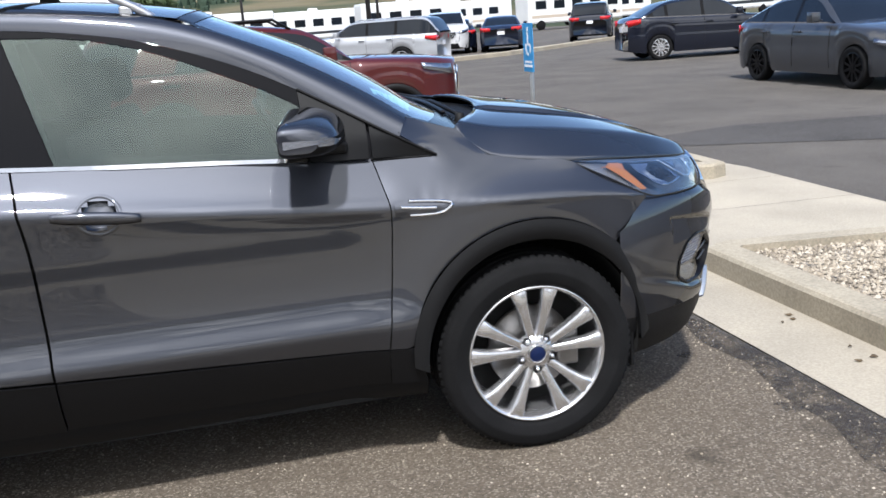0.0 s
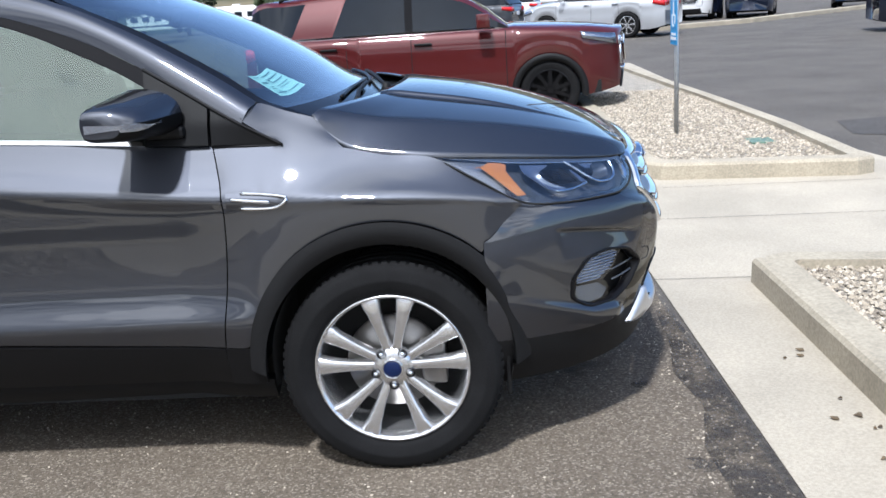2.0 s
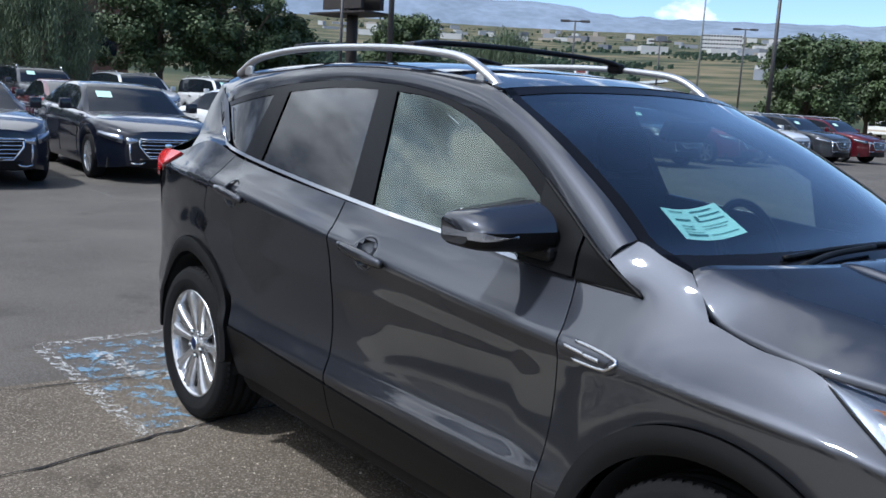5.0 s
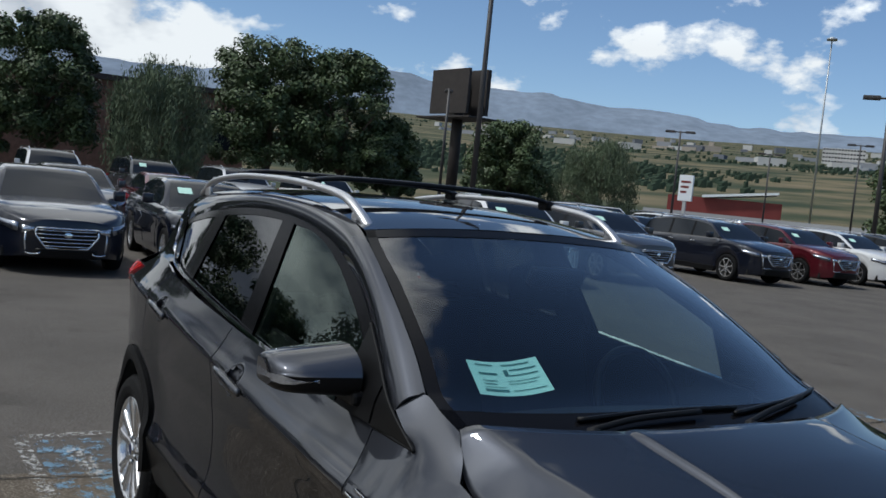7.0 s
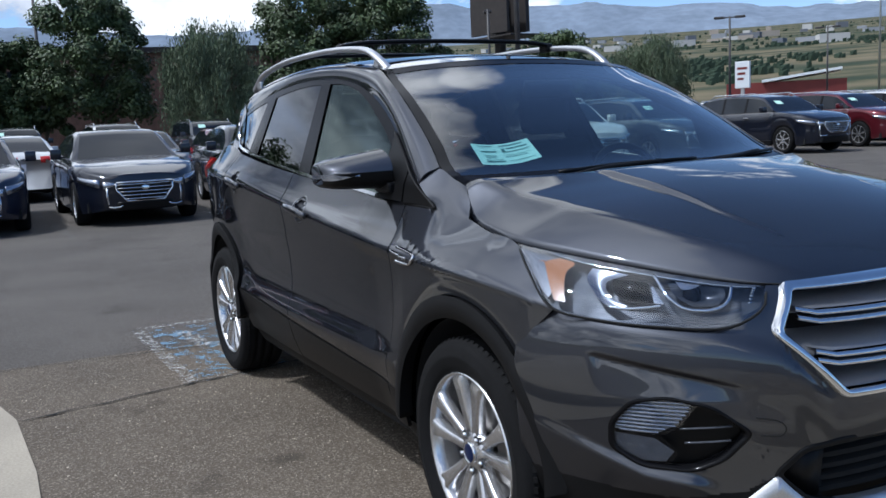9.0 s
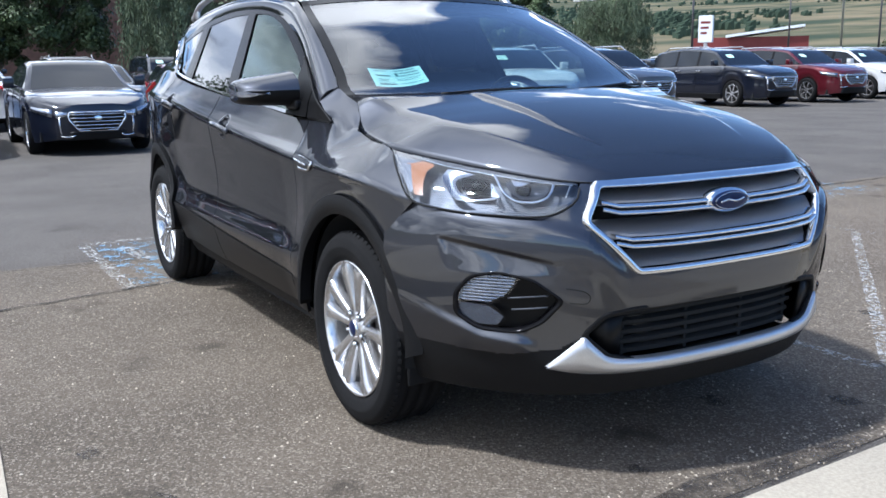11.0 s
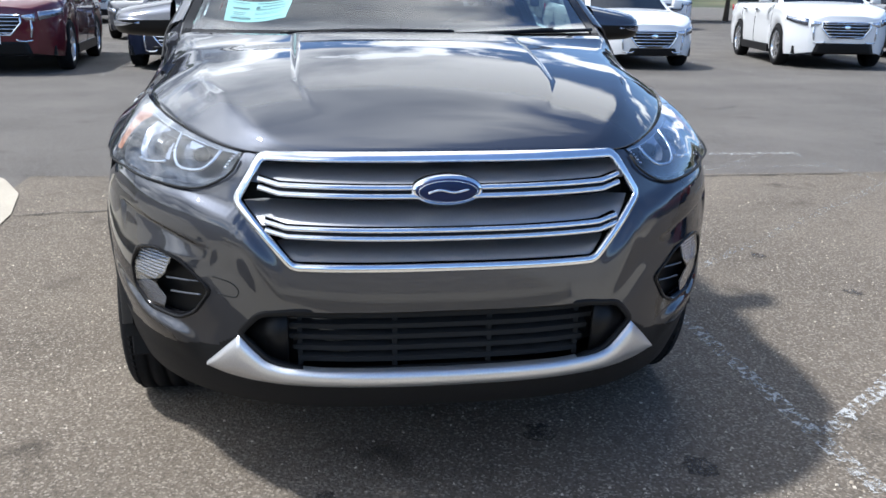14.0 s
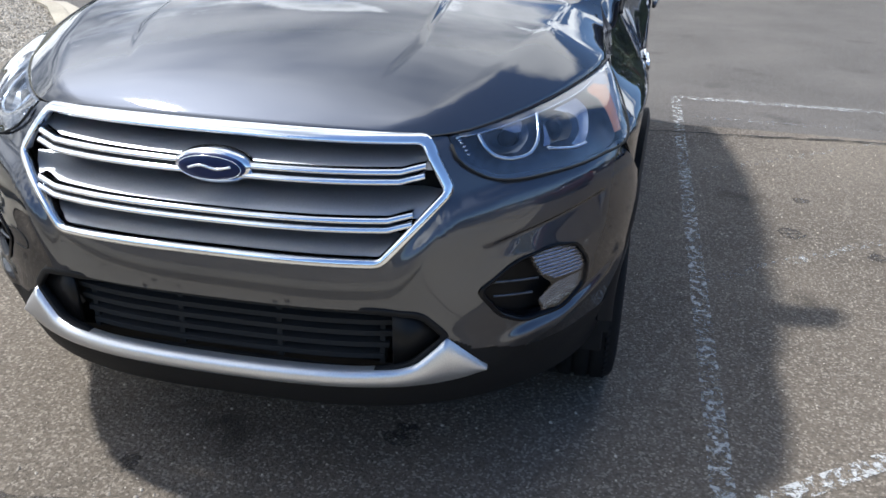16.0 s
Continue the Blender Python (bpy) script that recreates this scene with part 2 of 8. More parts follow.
M_POLE = mat("painted lamp pole", (0.045, 0.042, 0.042), rough=0.5, var=0.15, scale=3)
M_BARK = mat("bark", (0.10, 0.075, 0.055), rough=0.95, var=0.3, scale=12, bump=0.6, bump_scale=40)
M_LEAF = mat("ash leaves", (0.052, 0.080, 0.026), rough=0.6, var=0.30, scale=0.9, fine=0.25, fine_scale=6)
M_LEAF2 = mat("willow leaves", (0.085, 0.115, 0.060), rough=0.65, var=0.30, scale=1.1, fine=0.25, fine_scale=7)
M_BILL = mat("billboard back steel", (0.024, 0.019, 0.017), rough=0.7, var=0.2, scale=2)
M_BRICKD = mat("brown brick wall", (0.13, 0.075, 0.055), rough=0.9, var=0.2, scale=3, fine=0.2, fine_scale=30)
M_RVW = mat("motorhome white", (0.74, 0.74, 0.72), rough=0.35, var=0.06, scale=0.6)
M_RVT = mat("motorhome tan", (0.50, 0.42, 0.33), rough=0.4, var=0.06)
M_REDROOF = mat("red metal roof", (0.17, 0.026, 0.022), rough=0.6, var=0.15, scale=0.4)
M_FARB = mat("distant building", (0.42, 0.42, 0.42), rough=0.8, var=0.2, scale=0.05)


def bm_part(name, verts, faces, material, parent=None, label="", smooth=True, bevel=0.0, solid=0.0, segments=2):
    """One mesh object from plain vertex and face lists."""
    me = bpy.data.meshes.new(name)
    me.from_pydata([tuple(v) for v in verts], [], faces)
    me.validate()
    if smooth:
        me.polygons.foreach_set("use_smooth", [True] * len(me.polygons))
    me.materials.append(material)
    ob = new(name, me)
    if parent is not None:
        ob.parent = parent
    if label:
        tagged(ob, label=label)
    if solid:
        md = ob.modifiers.new("thickness", "SOLIDIFY")
        md.thickness, md.offset = solid, -1
    if bevel:
        md = ob.modifiers.new("soft edges", "BEVEL")
        md.width, md.segments, md.limit_method, md.angle_limit = bevel, segments, "ANGLE", radians(40)
    return ob


def part(name, bm, material, parent=None, label="", smooth=False, bevel=0.0):
    me = bpy.data.meshes.new(name)
    bm.to_mesh(me)
    bm.free()
    if smooth:
        me.polygons.foreach_set("use_smooth", [True] * len(me.polygons))
    me.materials.append(material)
    ob = new(name, me)
    if parent is not None:
        ob.parent = parent
    if label:
        tagged(ob, label=label)
    if bevel:
        md = ob.modifiers.new("soft edges", "BEVEL")
        md.width, md.segments, md.limit_method, md.angle_limit = bevel, 2, "ANGLE", radians(35)
    return ob


def box(bm, lo, hi, m=None):
    """A block from corner lo to corner hi in bm."""
    vs = [bm.verts.new((m @ Vector(c)) if m else c) for c in
          [(x, y, z) for z in (lo[2], hi[2]) for x, y in ((lo[0], lo[1]), (hi[0], lo[1]), (hi[0], hi[1]), (lo[0], hi[1]))]]
    for f in ((3, 2, 1, 0), (4, 5, 6, 7), (0, 1, 5, 4), (1, 2, 6, 5), (2, 3, 7, 6), (3, 0, 4, 7)):
        bm.faces.new([vs[i] for i in f])
    return vs


def lathe(profile, n=48, axis="y", a0=0.0, a1=2 * math.pi):
    """Vertices and faces of a profile of (radius, along) turned round an axis."""
    vs, fs = [], []
    full = abs(a1 - a0 - 2 * math.pi) < 1e-6
    steps = n if full else n + 1
    for i in range(steps):
        a = a0 + (a1 - a0) * i / n
        for r, h in profile:
            if axis == "y":
                vs.append((r * math.cos(a), h, r * math.sin(a)))
            elif axis == "z":
                vs.append((r * math.cos(a), r * math.sin(a), h))
            else:
                vs.append((h, r * math.cos(a), r * math.sin(a)))
    k = len(profile)
    for i in range(n):
        j = (i + 1) % steps
        for q in range(k - 1):
            fs.append((i * k + q, j * k + q, j * k + q + 1, i * k + q + 1))
    return vs, fs


def tube(points, r, n=10, r_end=None, caps=True):
    """Vertices and faces of a round bar along points."""
    vs, fs = [], []
    pts = [Vector(p) for p in points]
    for i, p in enumerate(pts):
        d = (pts[min(i + 1, len(pts) - 1)] - pts[max(i - 1, 0)]).normalized()
        u = d.orthogonal().normalized()
        if abs(d.z) < 0.95:
            u = d.cross(Vector((0, 0, 1))).normalized()
        w = d.cross(u)
        rr = r if r_end is None else r + (r_end - r) * i / (len(pts) - 1)
        for k in range(n):
            a = 2 * math.pi * k / n
            vs.append(p + rr * (math.cos(a) * u + math.sin(a) * w))
    for i in range(len(pts) - 1):
        for k in range(n):
            fs.append((i * n + k, i * n + (k + 1) % n, (i + 1) * n + (k + 1) % n, (i + 1) * n + k))
    if caps:
        fs.append(tuple(range(n))[::-1])
        fs.append(tuple((len(pts) - 1) * n + k for k in range(n)))
    return vs, fs


def interp(x, table):
    """Piecewise linear value at x from rising (x, value) pairs."""
    if x <= table[0][0]:
        return table[0][1]
    for (a, va), (b, vb) in zip(table, table[1:]):
        if x <= b:
            return va + (vb - va) * (x - a) / (b - a)
    return table[-1][1]


def smooth_interp(x, table):
    """Monotone-ish smooth value at x (Catmull-Rom on uneven knots)."""
    n = len(table)
    if x <= table[0][0]:
        return table[0][1]
    if x >= table[-1][0]:
        return table[-1][1]
    i = next(k for k in range(n - 1) if x <= table[k + 1][0])
    x0, y0 = table[i]
    x1, y1 = table[i + 1]

    def slope(k):
        if k == 0:
            return (table[1][1] - table[0][1]) / (table[1][0] - table[0][0])
        if k == n - 1:
            return (table[-1][1] - table[-2][1]) / (table[-1][0] - table[-2][0])
        return (table[k + 1][1] - table[k - 1][1]) / (table[k + 1][0] - table[k - 1][0])

    h = x1 - x0
    t = (x - x0) / h
    m0, m1 = slope(i) * h, slope(i + 1) * h
    return (2 * t ** 3 - 3 * t ** 2 + 1) * y0 + (t ** 3 - 2 * t ** 2 + t) * m0 + (-2 * t ** 3 + 3 * t ** 2) * y1 + (t ** 3 - t ** 2) * m1


def ground_z(x, y):
    """The lot is level."""
    return 0.0

# ---- ground ----
def asphalt(name, tone, speck, stain):
    m = mat(name, tone, rough=0.92, spec=0.25, var=0.20, scale=0.8, fine=0.30, fine_scale=95, bump=0.7, bump_scale=130)
    n, l = m.node_tree.nodes, m.node_tree.links
    p = n["Principled BSDF"]
    src = p.inputs["Base Color"].links[0].from_socket
    tc = next(k for k in n if k.type == "TEX_COORD")
    stones = n.new("ShaderNodeTexVoronoi")
    stones.inputs["Scale"].default_value = 150.0
    l.new(tc.outputs["Object"], stones.inputs["Vector"])
    r = n.new("ShaderNodeValToRGB")
    r.color_ramp.elements[0].position, r.color_ramp.elements[1].position = 0.76, 0.92
    sep = n.new("ShaderNodeSeparateColor")
    l.new(stones.outputs["Color"], sep.inputs["Color"])
    l.new(sep.outputs["Red"], r.inputs["Fac"])
    mx = n.new("ShaderNodeMix")
    mx.data_type = "RGBA"
    mx.inputs["B"].default_value = (*speck, 1)
    l.new(r.outputs["Color"], mx.inputs["Factor"])
    l.new(src, mx.inputs["A"])
    oil = n.new("ShaderNodeTexNoise")
    oil.inputs["Scale"].default_value, oil.inputs["Detail"].default_value = 2.3, 3.0
    l.new(tc.outputs["Object"], oil.inputs["Vector"])
    ro = n.new("ShaderNodeValToRGB")
    ro.color_ramp.elements[0].position, ro.color_ramp.elements[1].position = 0.62, 0.74
    l.new(oil.outputs["Fac"], ro.inputs["Fac"])
    sc = n.new("ShaderNodeMath")
    sc.operation = "MULTIPLY"
    sc.inputs[1].default_value = stain
    l.new(ro.outputs["Color"], sc.inputs[0])
    m2 = n.new("ShaderNodeMix")
    m2.data_type = "RGBA"
    m2.inputs["B"].default_value = (tone[0] * 0.3, tone[1] * 0.3, tone[2] * 0.3, 1)
    l.new(sc.outputs["Value"], m2.inputs["Factor"])
    l.new(mx.outputs["Result"], m2.inputs["A"])
    l.new(m2.outputs["Result"], p.inputs["Base Color"])
    return m


def fields(name):
    """Valley floor: dry fields, green strips and roads in long streaks."""
    m = mat(name, (0.15, 0.14, 0.07), rough=0.95, spec=0.1)
    n, l = m.node_tree.nodes, m.node_tree.links
    p = n["Principled BSDF"]
    tc = n.new("ShaderNodeTexCoord")
    mp = n.new("ShaderNodeMapping")
    mp.inputs["Rotation"].default_value = (0, 0, radians(40))
    mp.inputs["Scale"].default_value = (0.012, 0.0075, 0.012)
    l.new(tc.outputs["Object"], mp.inputs["Vector"])
    v = n.new("ShaderNodeTexNoise")
    v.inputs["Scale"].default_value, v.inputs["Detail"].default_value = 1.9, 11.0
    l.new(mp.outputs["Vector"], v.inputs["Vector"])
    r = n.new("ShaderNodeValToRGB")
    e = r.color_ramp.elements
    e[0].position, e[0].color = 0.36, (0.036, 0.048, 0.028, 1)
    e[1].position, e[1].color = 0.72, (0.19, 0.155, 0.095, 1)
    k = e.new(0.47)
    k.color = (0.060, 0.068, 0.038, 1)
    k = e.new(0.55)
    k.color = (0.125, 0.108, 0.064, 1)
    l.new(v.outputs["Fac"], r.inputs["Fac"])
    l.new(r.outputs["Color"], p.inputs["Base Color"])
    return m


M_ASPH = asphalt("worn stall asphalt", (0.106, 0.087, 0.066), (0.215, 0.183, 0.147), 0.75)
M_LANE = asphalt("lane asphalt", (0.090, 0.080, 0.070), (0.134, 0.122, 0.108), 0.35)
M_FIELD = fields("valley fields")


def land_z(x, y):
    """Lot near by; past its edge the slope drops to the valley, whose floor runs out to the horizon."""
    d = math.hypot(x, y)
    lot = ground_z(max(-60, min(60, x)), min(y, 75.0)) if y > 3 else 0.0
    if d < 95:
        return lot
    el = 5.75 - 7.4 * (95.0 / d) ** 0.5
    a = math.degrees(math.atan2(y, x))
    if not 40 < a < 200:
        el = 1.5 - 2.5 * (95.0 / d)
    far = d * math.tan(radians(el))
    k = min(1.0, (d - 95) / 60)
    return lot * (1 - k) + far * k


TICKS = sorted({round(s * v, 3) for s in (-1, 1) for v in
                    [i * 1.5 for i in range(0, 20)] + [30 + 5 * i for i in range(0, 15)] + [110, 125, 145, 170, 210, 260, 330, 420, 540, 700, 900, 1200, 1600, 2100, 2800, 3700, 4700]})


def sheet_z(x, y):
    """Height of the ground sheet itself at that place."""
    def cell(v):
        k = min(max(bisect(TICKS, v) - 1, 0), len(TICKS) - 2)
        return k, (v - TICKS[k]) / (TICKS[k + 1] - TICKS[k])
    (i, u), (j, w) = cell(x), cell(y)
    h = [[land_z(TICKS[i + a], TICKS[j + b]) for b in (0, 1)] for a in (0, 1)]
    return (h[0][0] * (1 - w) + h[0][1] * w) * (1 - u) + (h[1][0] * (1 - w) + h[1][1] * w) * u


def bisect(row, v):
    return sum(1 for q in row if q <= v)


def build_ground():
    ticks = TICKS
    nx = len(ticks)
    vs = [(x, y, land_z(x, y) if x * x + y * y > 100 else ground_z(x, y)) for y in ticks for x in ticks]
    fa, fb = [], []
    for j in range(nx - 1):
        for i in range(nx - 1):
            f = (j * nx + i, j * nx + i + 1, (j + 1) * nx + i + 1, (j + 1) * nx + i)
            cx, cy = (ticks[i] + ticks[i + 1]) / 2, (ticks[j] + ticks[j + 1]) / 2
            (fa if math.hypot(cx, cy) < 100 else fb).append(f)
    ob = bm_part("ground", vs, fa + fb, M_LANE)
    ob.data.materials.append(M_FIELD)
    for k, p in enumerate(ob.data.polygons):
        p.material_index = 0 if k < len(fa) else 1
    return tagged(ob, "weathered grey asphalt car lot running out to dry valley fields", "ground", kind="structure")


build_ground()


def strip_mesh(name, pts, half, z, material, label, category, jag=0.0, kind="structure"):
    """A flat ribbon along pts, following the lot's fall."""
    rnd = random.Random(len(pts) * 7 + int(abs(pts[0][0]) * 100))
    vs, fs = [], []
    for i, p in enumerate(pts):
        a, b = pts[max(0, i - 1)], pts[min(len(pts) - 1, i + 1)]
        d = Vector((b[0] - a[0], b[1] - a[1])).normalized()
        nrm = Vector((-d.y, d.x))
        w = half * (1 + rnd.uniform(-jag, jag))
        for s in (-1, 1):
            q = Vector(p[:2]) + nrm * s * w
            vs.append((q.x, q.y, ground_z(q.x, q.y) + z))
    for i in range(len(pts) - 1):
        fs.append((2 * i, 2 * i + 2, 2 * i + 3, 2 * i + 1))
    return tagged(bm_part(name, vs, fs, material), label, category, kind=kind)


def sheet(name, poly, z, material, label, category):
    """A flat patch with the outline poly (counter-clockwise), cut into cells so that it follows the ground."""
    bm = bmesh.new()
    f = bm.faces.new([bm.verts.new((x, y, 0)) for x, y in poly])
    for axis in (0, 1):
        lo, hi = min(p[axis] for p in poly), max(p[axis] for p in poly)
        c = math.ceil(lo / 1.5) * 1.5
        while c < hi:
            no = (1, 0, 0) if axis == 0 else (0, 1, 0)
            bmesh.ops.bisect_plane(bm, geom=bm.verts[:] + bm.edges[:] + bm.faces[:], plane_co=(c if axis == 0 else 0, c if axis else 0, 0), plane_no=no)
            c += 1.5
    for v in bm.verts:
        v.co.z = ground_z(v.co.x, v.co.y) + z
    return tagged(part(name, bm, material), label, category, kind="structure")


# the older, coarser asphalt of the stalls, up to the long joint behind the car
sheet("parking_stall_asphalt", [(-3.55, -2.2), (1.20, -2.2), (1.02, 2.0), (0.95, 12.0), (-3.3, 12.0), (-3.3, 1.0)], 0.004, M_ASPH, "coarse worn asphalt of the parking stalls", "asphalt")


def extrude_outline(name, poly, z0, z1, material, label, category, bevel=0.015, follow=False):
    """A slab with the outline poly (counter-clockwise)."""
    n = len(poly)
    off = [(ground_z(x, y) if follow else 0.0) for x, y in poly]
    vs = [(x, y, z0 + o) for (x, y), o in zip(poly, off)] + [(x, y, z1 + o) for (x, y), o in zip(poly, off)]
    fs = [tuple(range(n))[::-1], tuple(range(n, 2 * n))] + [(i, (i + 1) % n, n + (i + 1) % n, n + i) for i in range(n)]
    ob = bm_part(name, vs, fs, material, smooth=False, bevel=bevel)
    return tagged(ob, label, category, kind="structure") if label else ob

# ---- parked cars ----
def make_wheel(parent, x, y, z, r, width, rim_mat, side, spokes=7, rim_r=None):
    """Tyre with rounded shoulders and a spoked rim."""
    rim_r = rim_r or r * 0.70
    w = width / 2
    prof = [(rim_r * 0.98, -w * 0.8), (r * 0.86, -w), (r * 0.965, -w * 0.86), (r, -w * 0.55), (r, w * 0.55), (r * 0.965, w * 0.86), (r * 0.86, w), (rim_r * 0.98, w * 0.8)]
    hub = new("wheel")
    hub.parent = parent
    hub.location = (x, y, z)
    v, f = lathe(prof, 32)
    bm_part("tyre", v, f, M_TYRE, hub)
    s = side
    prof = [(rim_r, s * w * 0.82), (rim_r * 0.94, s * w * 0.84), (rim_r * 0.90, s * w * 0.55), (rim_r * 0.88, -s * w * 0.6)]
    v, f = lathe(prof, 28)
    bm = bmesh.new()
    me = bpy.data.meshes.new("t")
    me.from_pydata(v, [], f)
    bm.from_mesh(me)
    bpy.data.meshes.remove(me)
    for k in range(spokes):
        a = 2 * math.pi * k / spokes + 0.3
        m = Matrix.Rotation(-a, 4, "Y")
        box(bm, (rim_r * 0.10, s * w * 0.70 - 0.012, -rim_r * 0.085), (rim_r * 0.93, s * w * 0.70 + 0.012, rim_r * 0.085), m)
    box(bm, (-rim_r * 0.15, s * w * 0.70 - 0.02, -rim_r * 0.15), (rim_r * 0.15, s * w * 0.70 + 0.02, rim_r * 0.15))
    part("rim", bm, rim_mat, hub)
    v, f = lathe([(0.001, s * w * 0.1), (rim_r * 0.9, s * w * 0.1)], 20)
    bm_part("brake_disc", v, f, M_WELL, hub)


def connected(faces):
    """Groups of faces that share corners."""
    group, owner = [], {}
    for f in faces:
        hit = {id(owner[q]): owner[q] for q in f if q in owner}
        g = [f]
        for h in hit.values():
            g += h
        group = [h for h in group if id(h) not in hit] + [g]
        for face in g:
            for q in face:
                owner[q] = g
    return group


SEDAN = dict(wb=2.91, fo=0.88, ro=1.17, W=0.915, H=1.45, r=0.335, sill=0.20, nose=0.74, cowl=(-0.52, 0.98), top=(-1.28, 1.41), rear=(-2.45, 1.42), tail=(-3.35, 1.08), deck=1.06, belt=0.98, pillars=(-1.72, -2.72), suv=False)
SUV = dict(wb=2.81, fo=0.92, ro=1.10, W=0.955, H=1.66, r=0.375, sill=0.24, nose=0.92, cowl=(-0.30, 1.15), top=(-1.08, 1.58), rear=(-3.20, 1.60), tail=(-3.83, 1.14), deck=1.10, belt=1.12, pillars=(-1.55, -2.50), suv=True)
BIGSUV = dict(SUV, wb=2.86, fo=0.95, ro=1.20, W=1.0, H=1.79, r=0.39, nose=1.02, cowl=(-0.25, 1.25), top=(-0.95, 1.72), rear=(-3.45, 1.74), tail=(-3.98, 1.22), deck=1.18, belt=1.20, pillars=(-1.50, -2.55))
HATCH = dict(SEDAN, wb=2.70, fo=0.90, ro=0.93, H=1.43, rear=(-2.30, 1.40), tail=(-3.45, 1.02), deck=1.02, pillars=(-1.62, -2.62), r=0.325)


def build_car(name, label, category, s, body_mat, at, heading, rim_mat=None, rim_spokes=7, group="", sheet_on=False, plate=False, rails=False, wide_grille=True, z=None):
    """A parked car: x forward from its front axle; at is the front axle's place on the ground."""
    car = new(name)
    car.matrix_world = pose(at[0], at[1], ground_z(*at) if z is None else z, 0, 0, heading)
    wb, fo, ro, W, H, r = (s[k] for k in ("wb", "fo", "ro", "W", "H", "r"))
    x0, x1 = -wb - ro, fo
    ra = r * 1.13
    xs = set()
    for k in range(9):
        q = math.sin(math.pi / 2 * k / 8)
        xs |= {x1 - 0.55 * (1 - q), x0 + 0.45 * (1 - q)}
    for c in (0, -wb):
        for k in range(15):
            xs.add(c - ra * math.cos(math.pi * k / 14))
    x = x0 + 0.45
    while x < x1 - 0.5:
        xs.add(x)
        x += 0.16
    xs = sorted(xs)
    xs = [xs[0]] + [b for a, b in zip(xs, xs[1:]) if b - a > 0.004]

    def half(x):
        f = max(0.0, (x - (x1 - 0.75)) / 0.75)
        b = max(0.0, ((x0 + 0.65) - x) / 0.65)
        return W * (1 - 0.34 * f ** 2.6 - 0.02 * f) * (1 - 0.22 * b ** 2.6)

    def top(x):
        if x > s["cowl"][0]:
            t = (x - s["cowl"][0]) / (x1 - s["cowl"][0])
            return s["cowl"][1] + (s["nose"] - s["cowl"][1]) * (0.45 * t + 0.55 * t ** 3)
        if x < s["tail"][0]:
            t = (s["tail"][0] - x) / max(0.01, s["tail"][0] - x0)
            return s["deck"] - (0.16 if not s["suv"] else 0.25) * t ** 3
        t = (s["cowl"][0] - x) / (s["cowl"][0] - s["tail"][0])
        return s["cowl"][1] + (s["deck"] - s["cowl"][1]) * t

    def bottom(x):
        z = s["sill"] + 0.06 * max(0, (x - x1 + 0.5) / 0.5) ** 2 + 0.10 * max(0, (x0 + 0.5 - x) / 0.5) ** 2
        for c in (0, -wb):
            if abs(x - c) < ra:
                z = max(z, r + math.sqrt(max(0.0, ra * ra - (x - c) ** 2)) - 0.02)
        return z

    prof = [(0.0, 0.955), (0.10, 0.975), (0.28, 0.995), (0.50, 1.0), (0.64, 0.985), (0.72, 0.995), (0.86, 0.975), (0.95, 0.94)]
    over = [(0.90, 0.0), (0.78, 0.018), (0.45, 0.035), (0.0, 0.042)]
    ring = len(prof) + len(over)
    vs, fs = [], []
    for x in xs:
        w, zt, zb = half(x), top(x), bottom(x)
        hw = [(w * k, zb + (zt - zb) * q) for q, k in prof] + [(w * k, zt + o * (1 if x > s["cowl"][0] or x < s["tail"][0] else 0)) for k, o in over]
        vs += [(x, -y, z) for y, z in hw] + [(x, y, z) for y, z in hw[-2::-1]]
    m = 2 * ring - 1
    for i in range(len(xs) - 1):
        for k in range(m - 1):
            fs.append((i * m + k, (i + 1) * m + k, (i + 1) * m + k + 1, i * m + k + 1))
    fs.append(tuple(range(m))[::-1])
    # rounded nose and rear faces across the width
    hw1 = half(x1)

    def bow(y):
        return 0.13 * max(0.0, 1 - (y / hw1) ** 2) ** 0.8

    last, seg = (len(xs) - 1) * m, 12
    grid = []
    for k in range(ring):
        a, b = vs[last + k], vs[last + m - 1 - k]
        row = [last + k]
        for q in range(1, seg):
            y = a[1] + (b[1] - a[1]) * q / seg
            row.append(len(vs))
            lean = 1 - 0.25 * abs(2 * (a[2] - s["sill"]) / (s["nose"] - s["sill"]) - 1.1) ** 2
            vs.append((x1 + bow(y) * max(0.2, lean) * (1 if abs(a[1]) > 0.02 else 0), y, a[2]))
        row.append(last + m - 1 - k)
        grid.append(row)
    for k in range(ring - 1):
        for q in range(seg):
            fs.append((grid[k][q], grid[k][q + 1], grid[k + 1][q + 1], grid[k + 1][q]))
    bm_part("body", vs, fs, body_mat, car)
    # door shut lines, and dark trim round the arches
    for sd in (-1, 1):
        for px_ in (s["cowl"][0] - 0.06, s["pillars"][0] + 0.02, max(s["pillars"][1] - 0.06, -wb + ra * 0.62)):
            zt, zb = top(px_) - 0.02, max(s["sill"] + 0.10, bottom(px_) + 0.02)
            pts = [(px_, sd * (half(px_) * smooth_interp((z - bottom(px_)) / (top(px_) - bottom(px_)), prof) + 0.0005), z) for z in (zb + (zt - zb) * k / 6 for k in range(7))]
            v, f = tube(pts, 0.005, 5)
            bm_part("door_seam", v, f, M_WELL, car)
        if s.get("clad"):
            for c in (0, -wb):
                vv, ff = lathe([(ra - 0.03, 0.0), (ra - 0.03, 0.016), (ra + 0.045, 0.016), (ra + 0.05, 0.0)], 30, "y", radians(-8), radians(188))
                bm_part("arch_trim", [(p[0] + c, sd * (half(c) * 0.993 + p[1]), p[2] + r - 0.02) for p in vv], ff, M_PLASTIC, car)
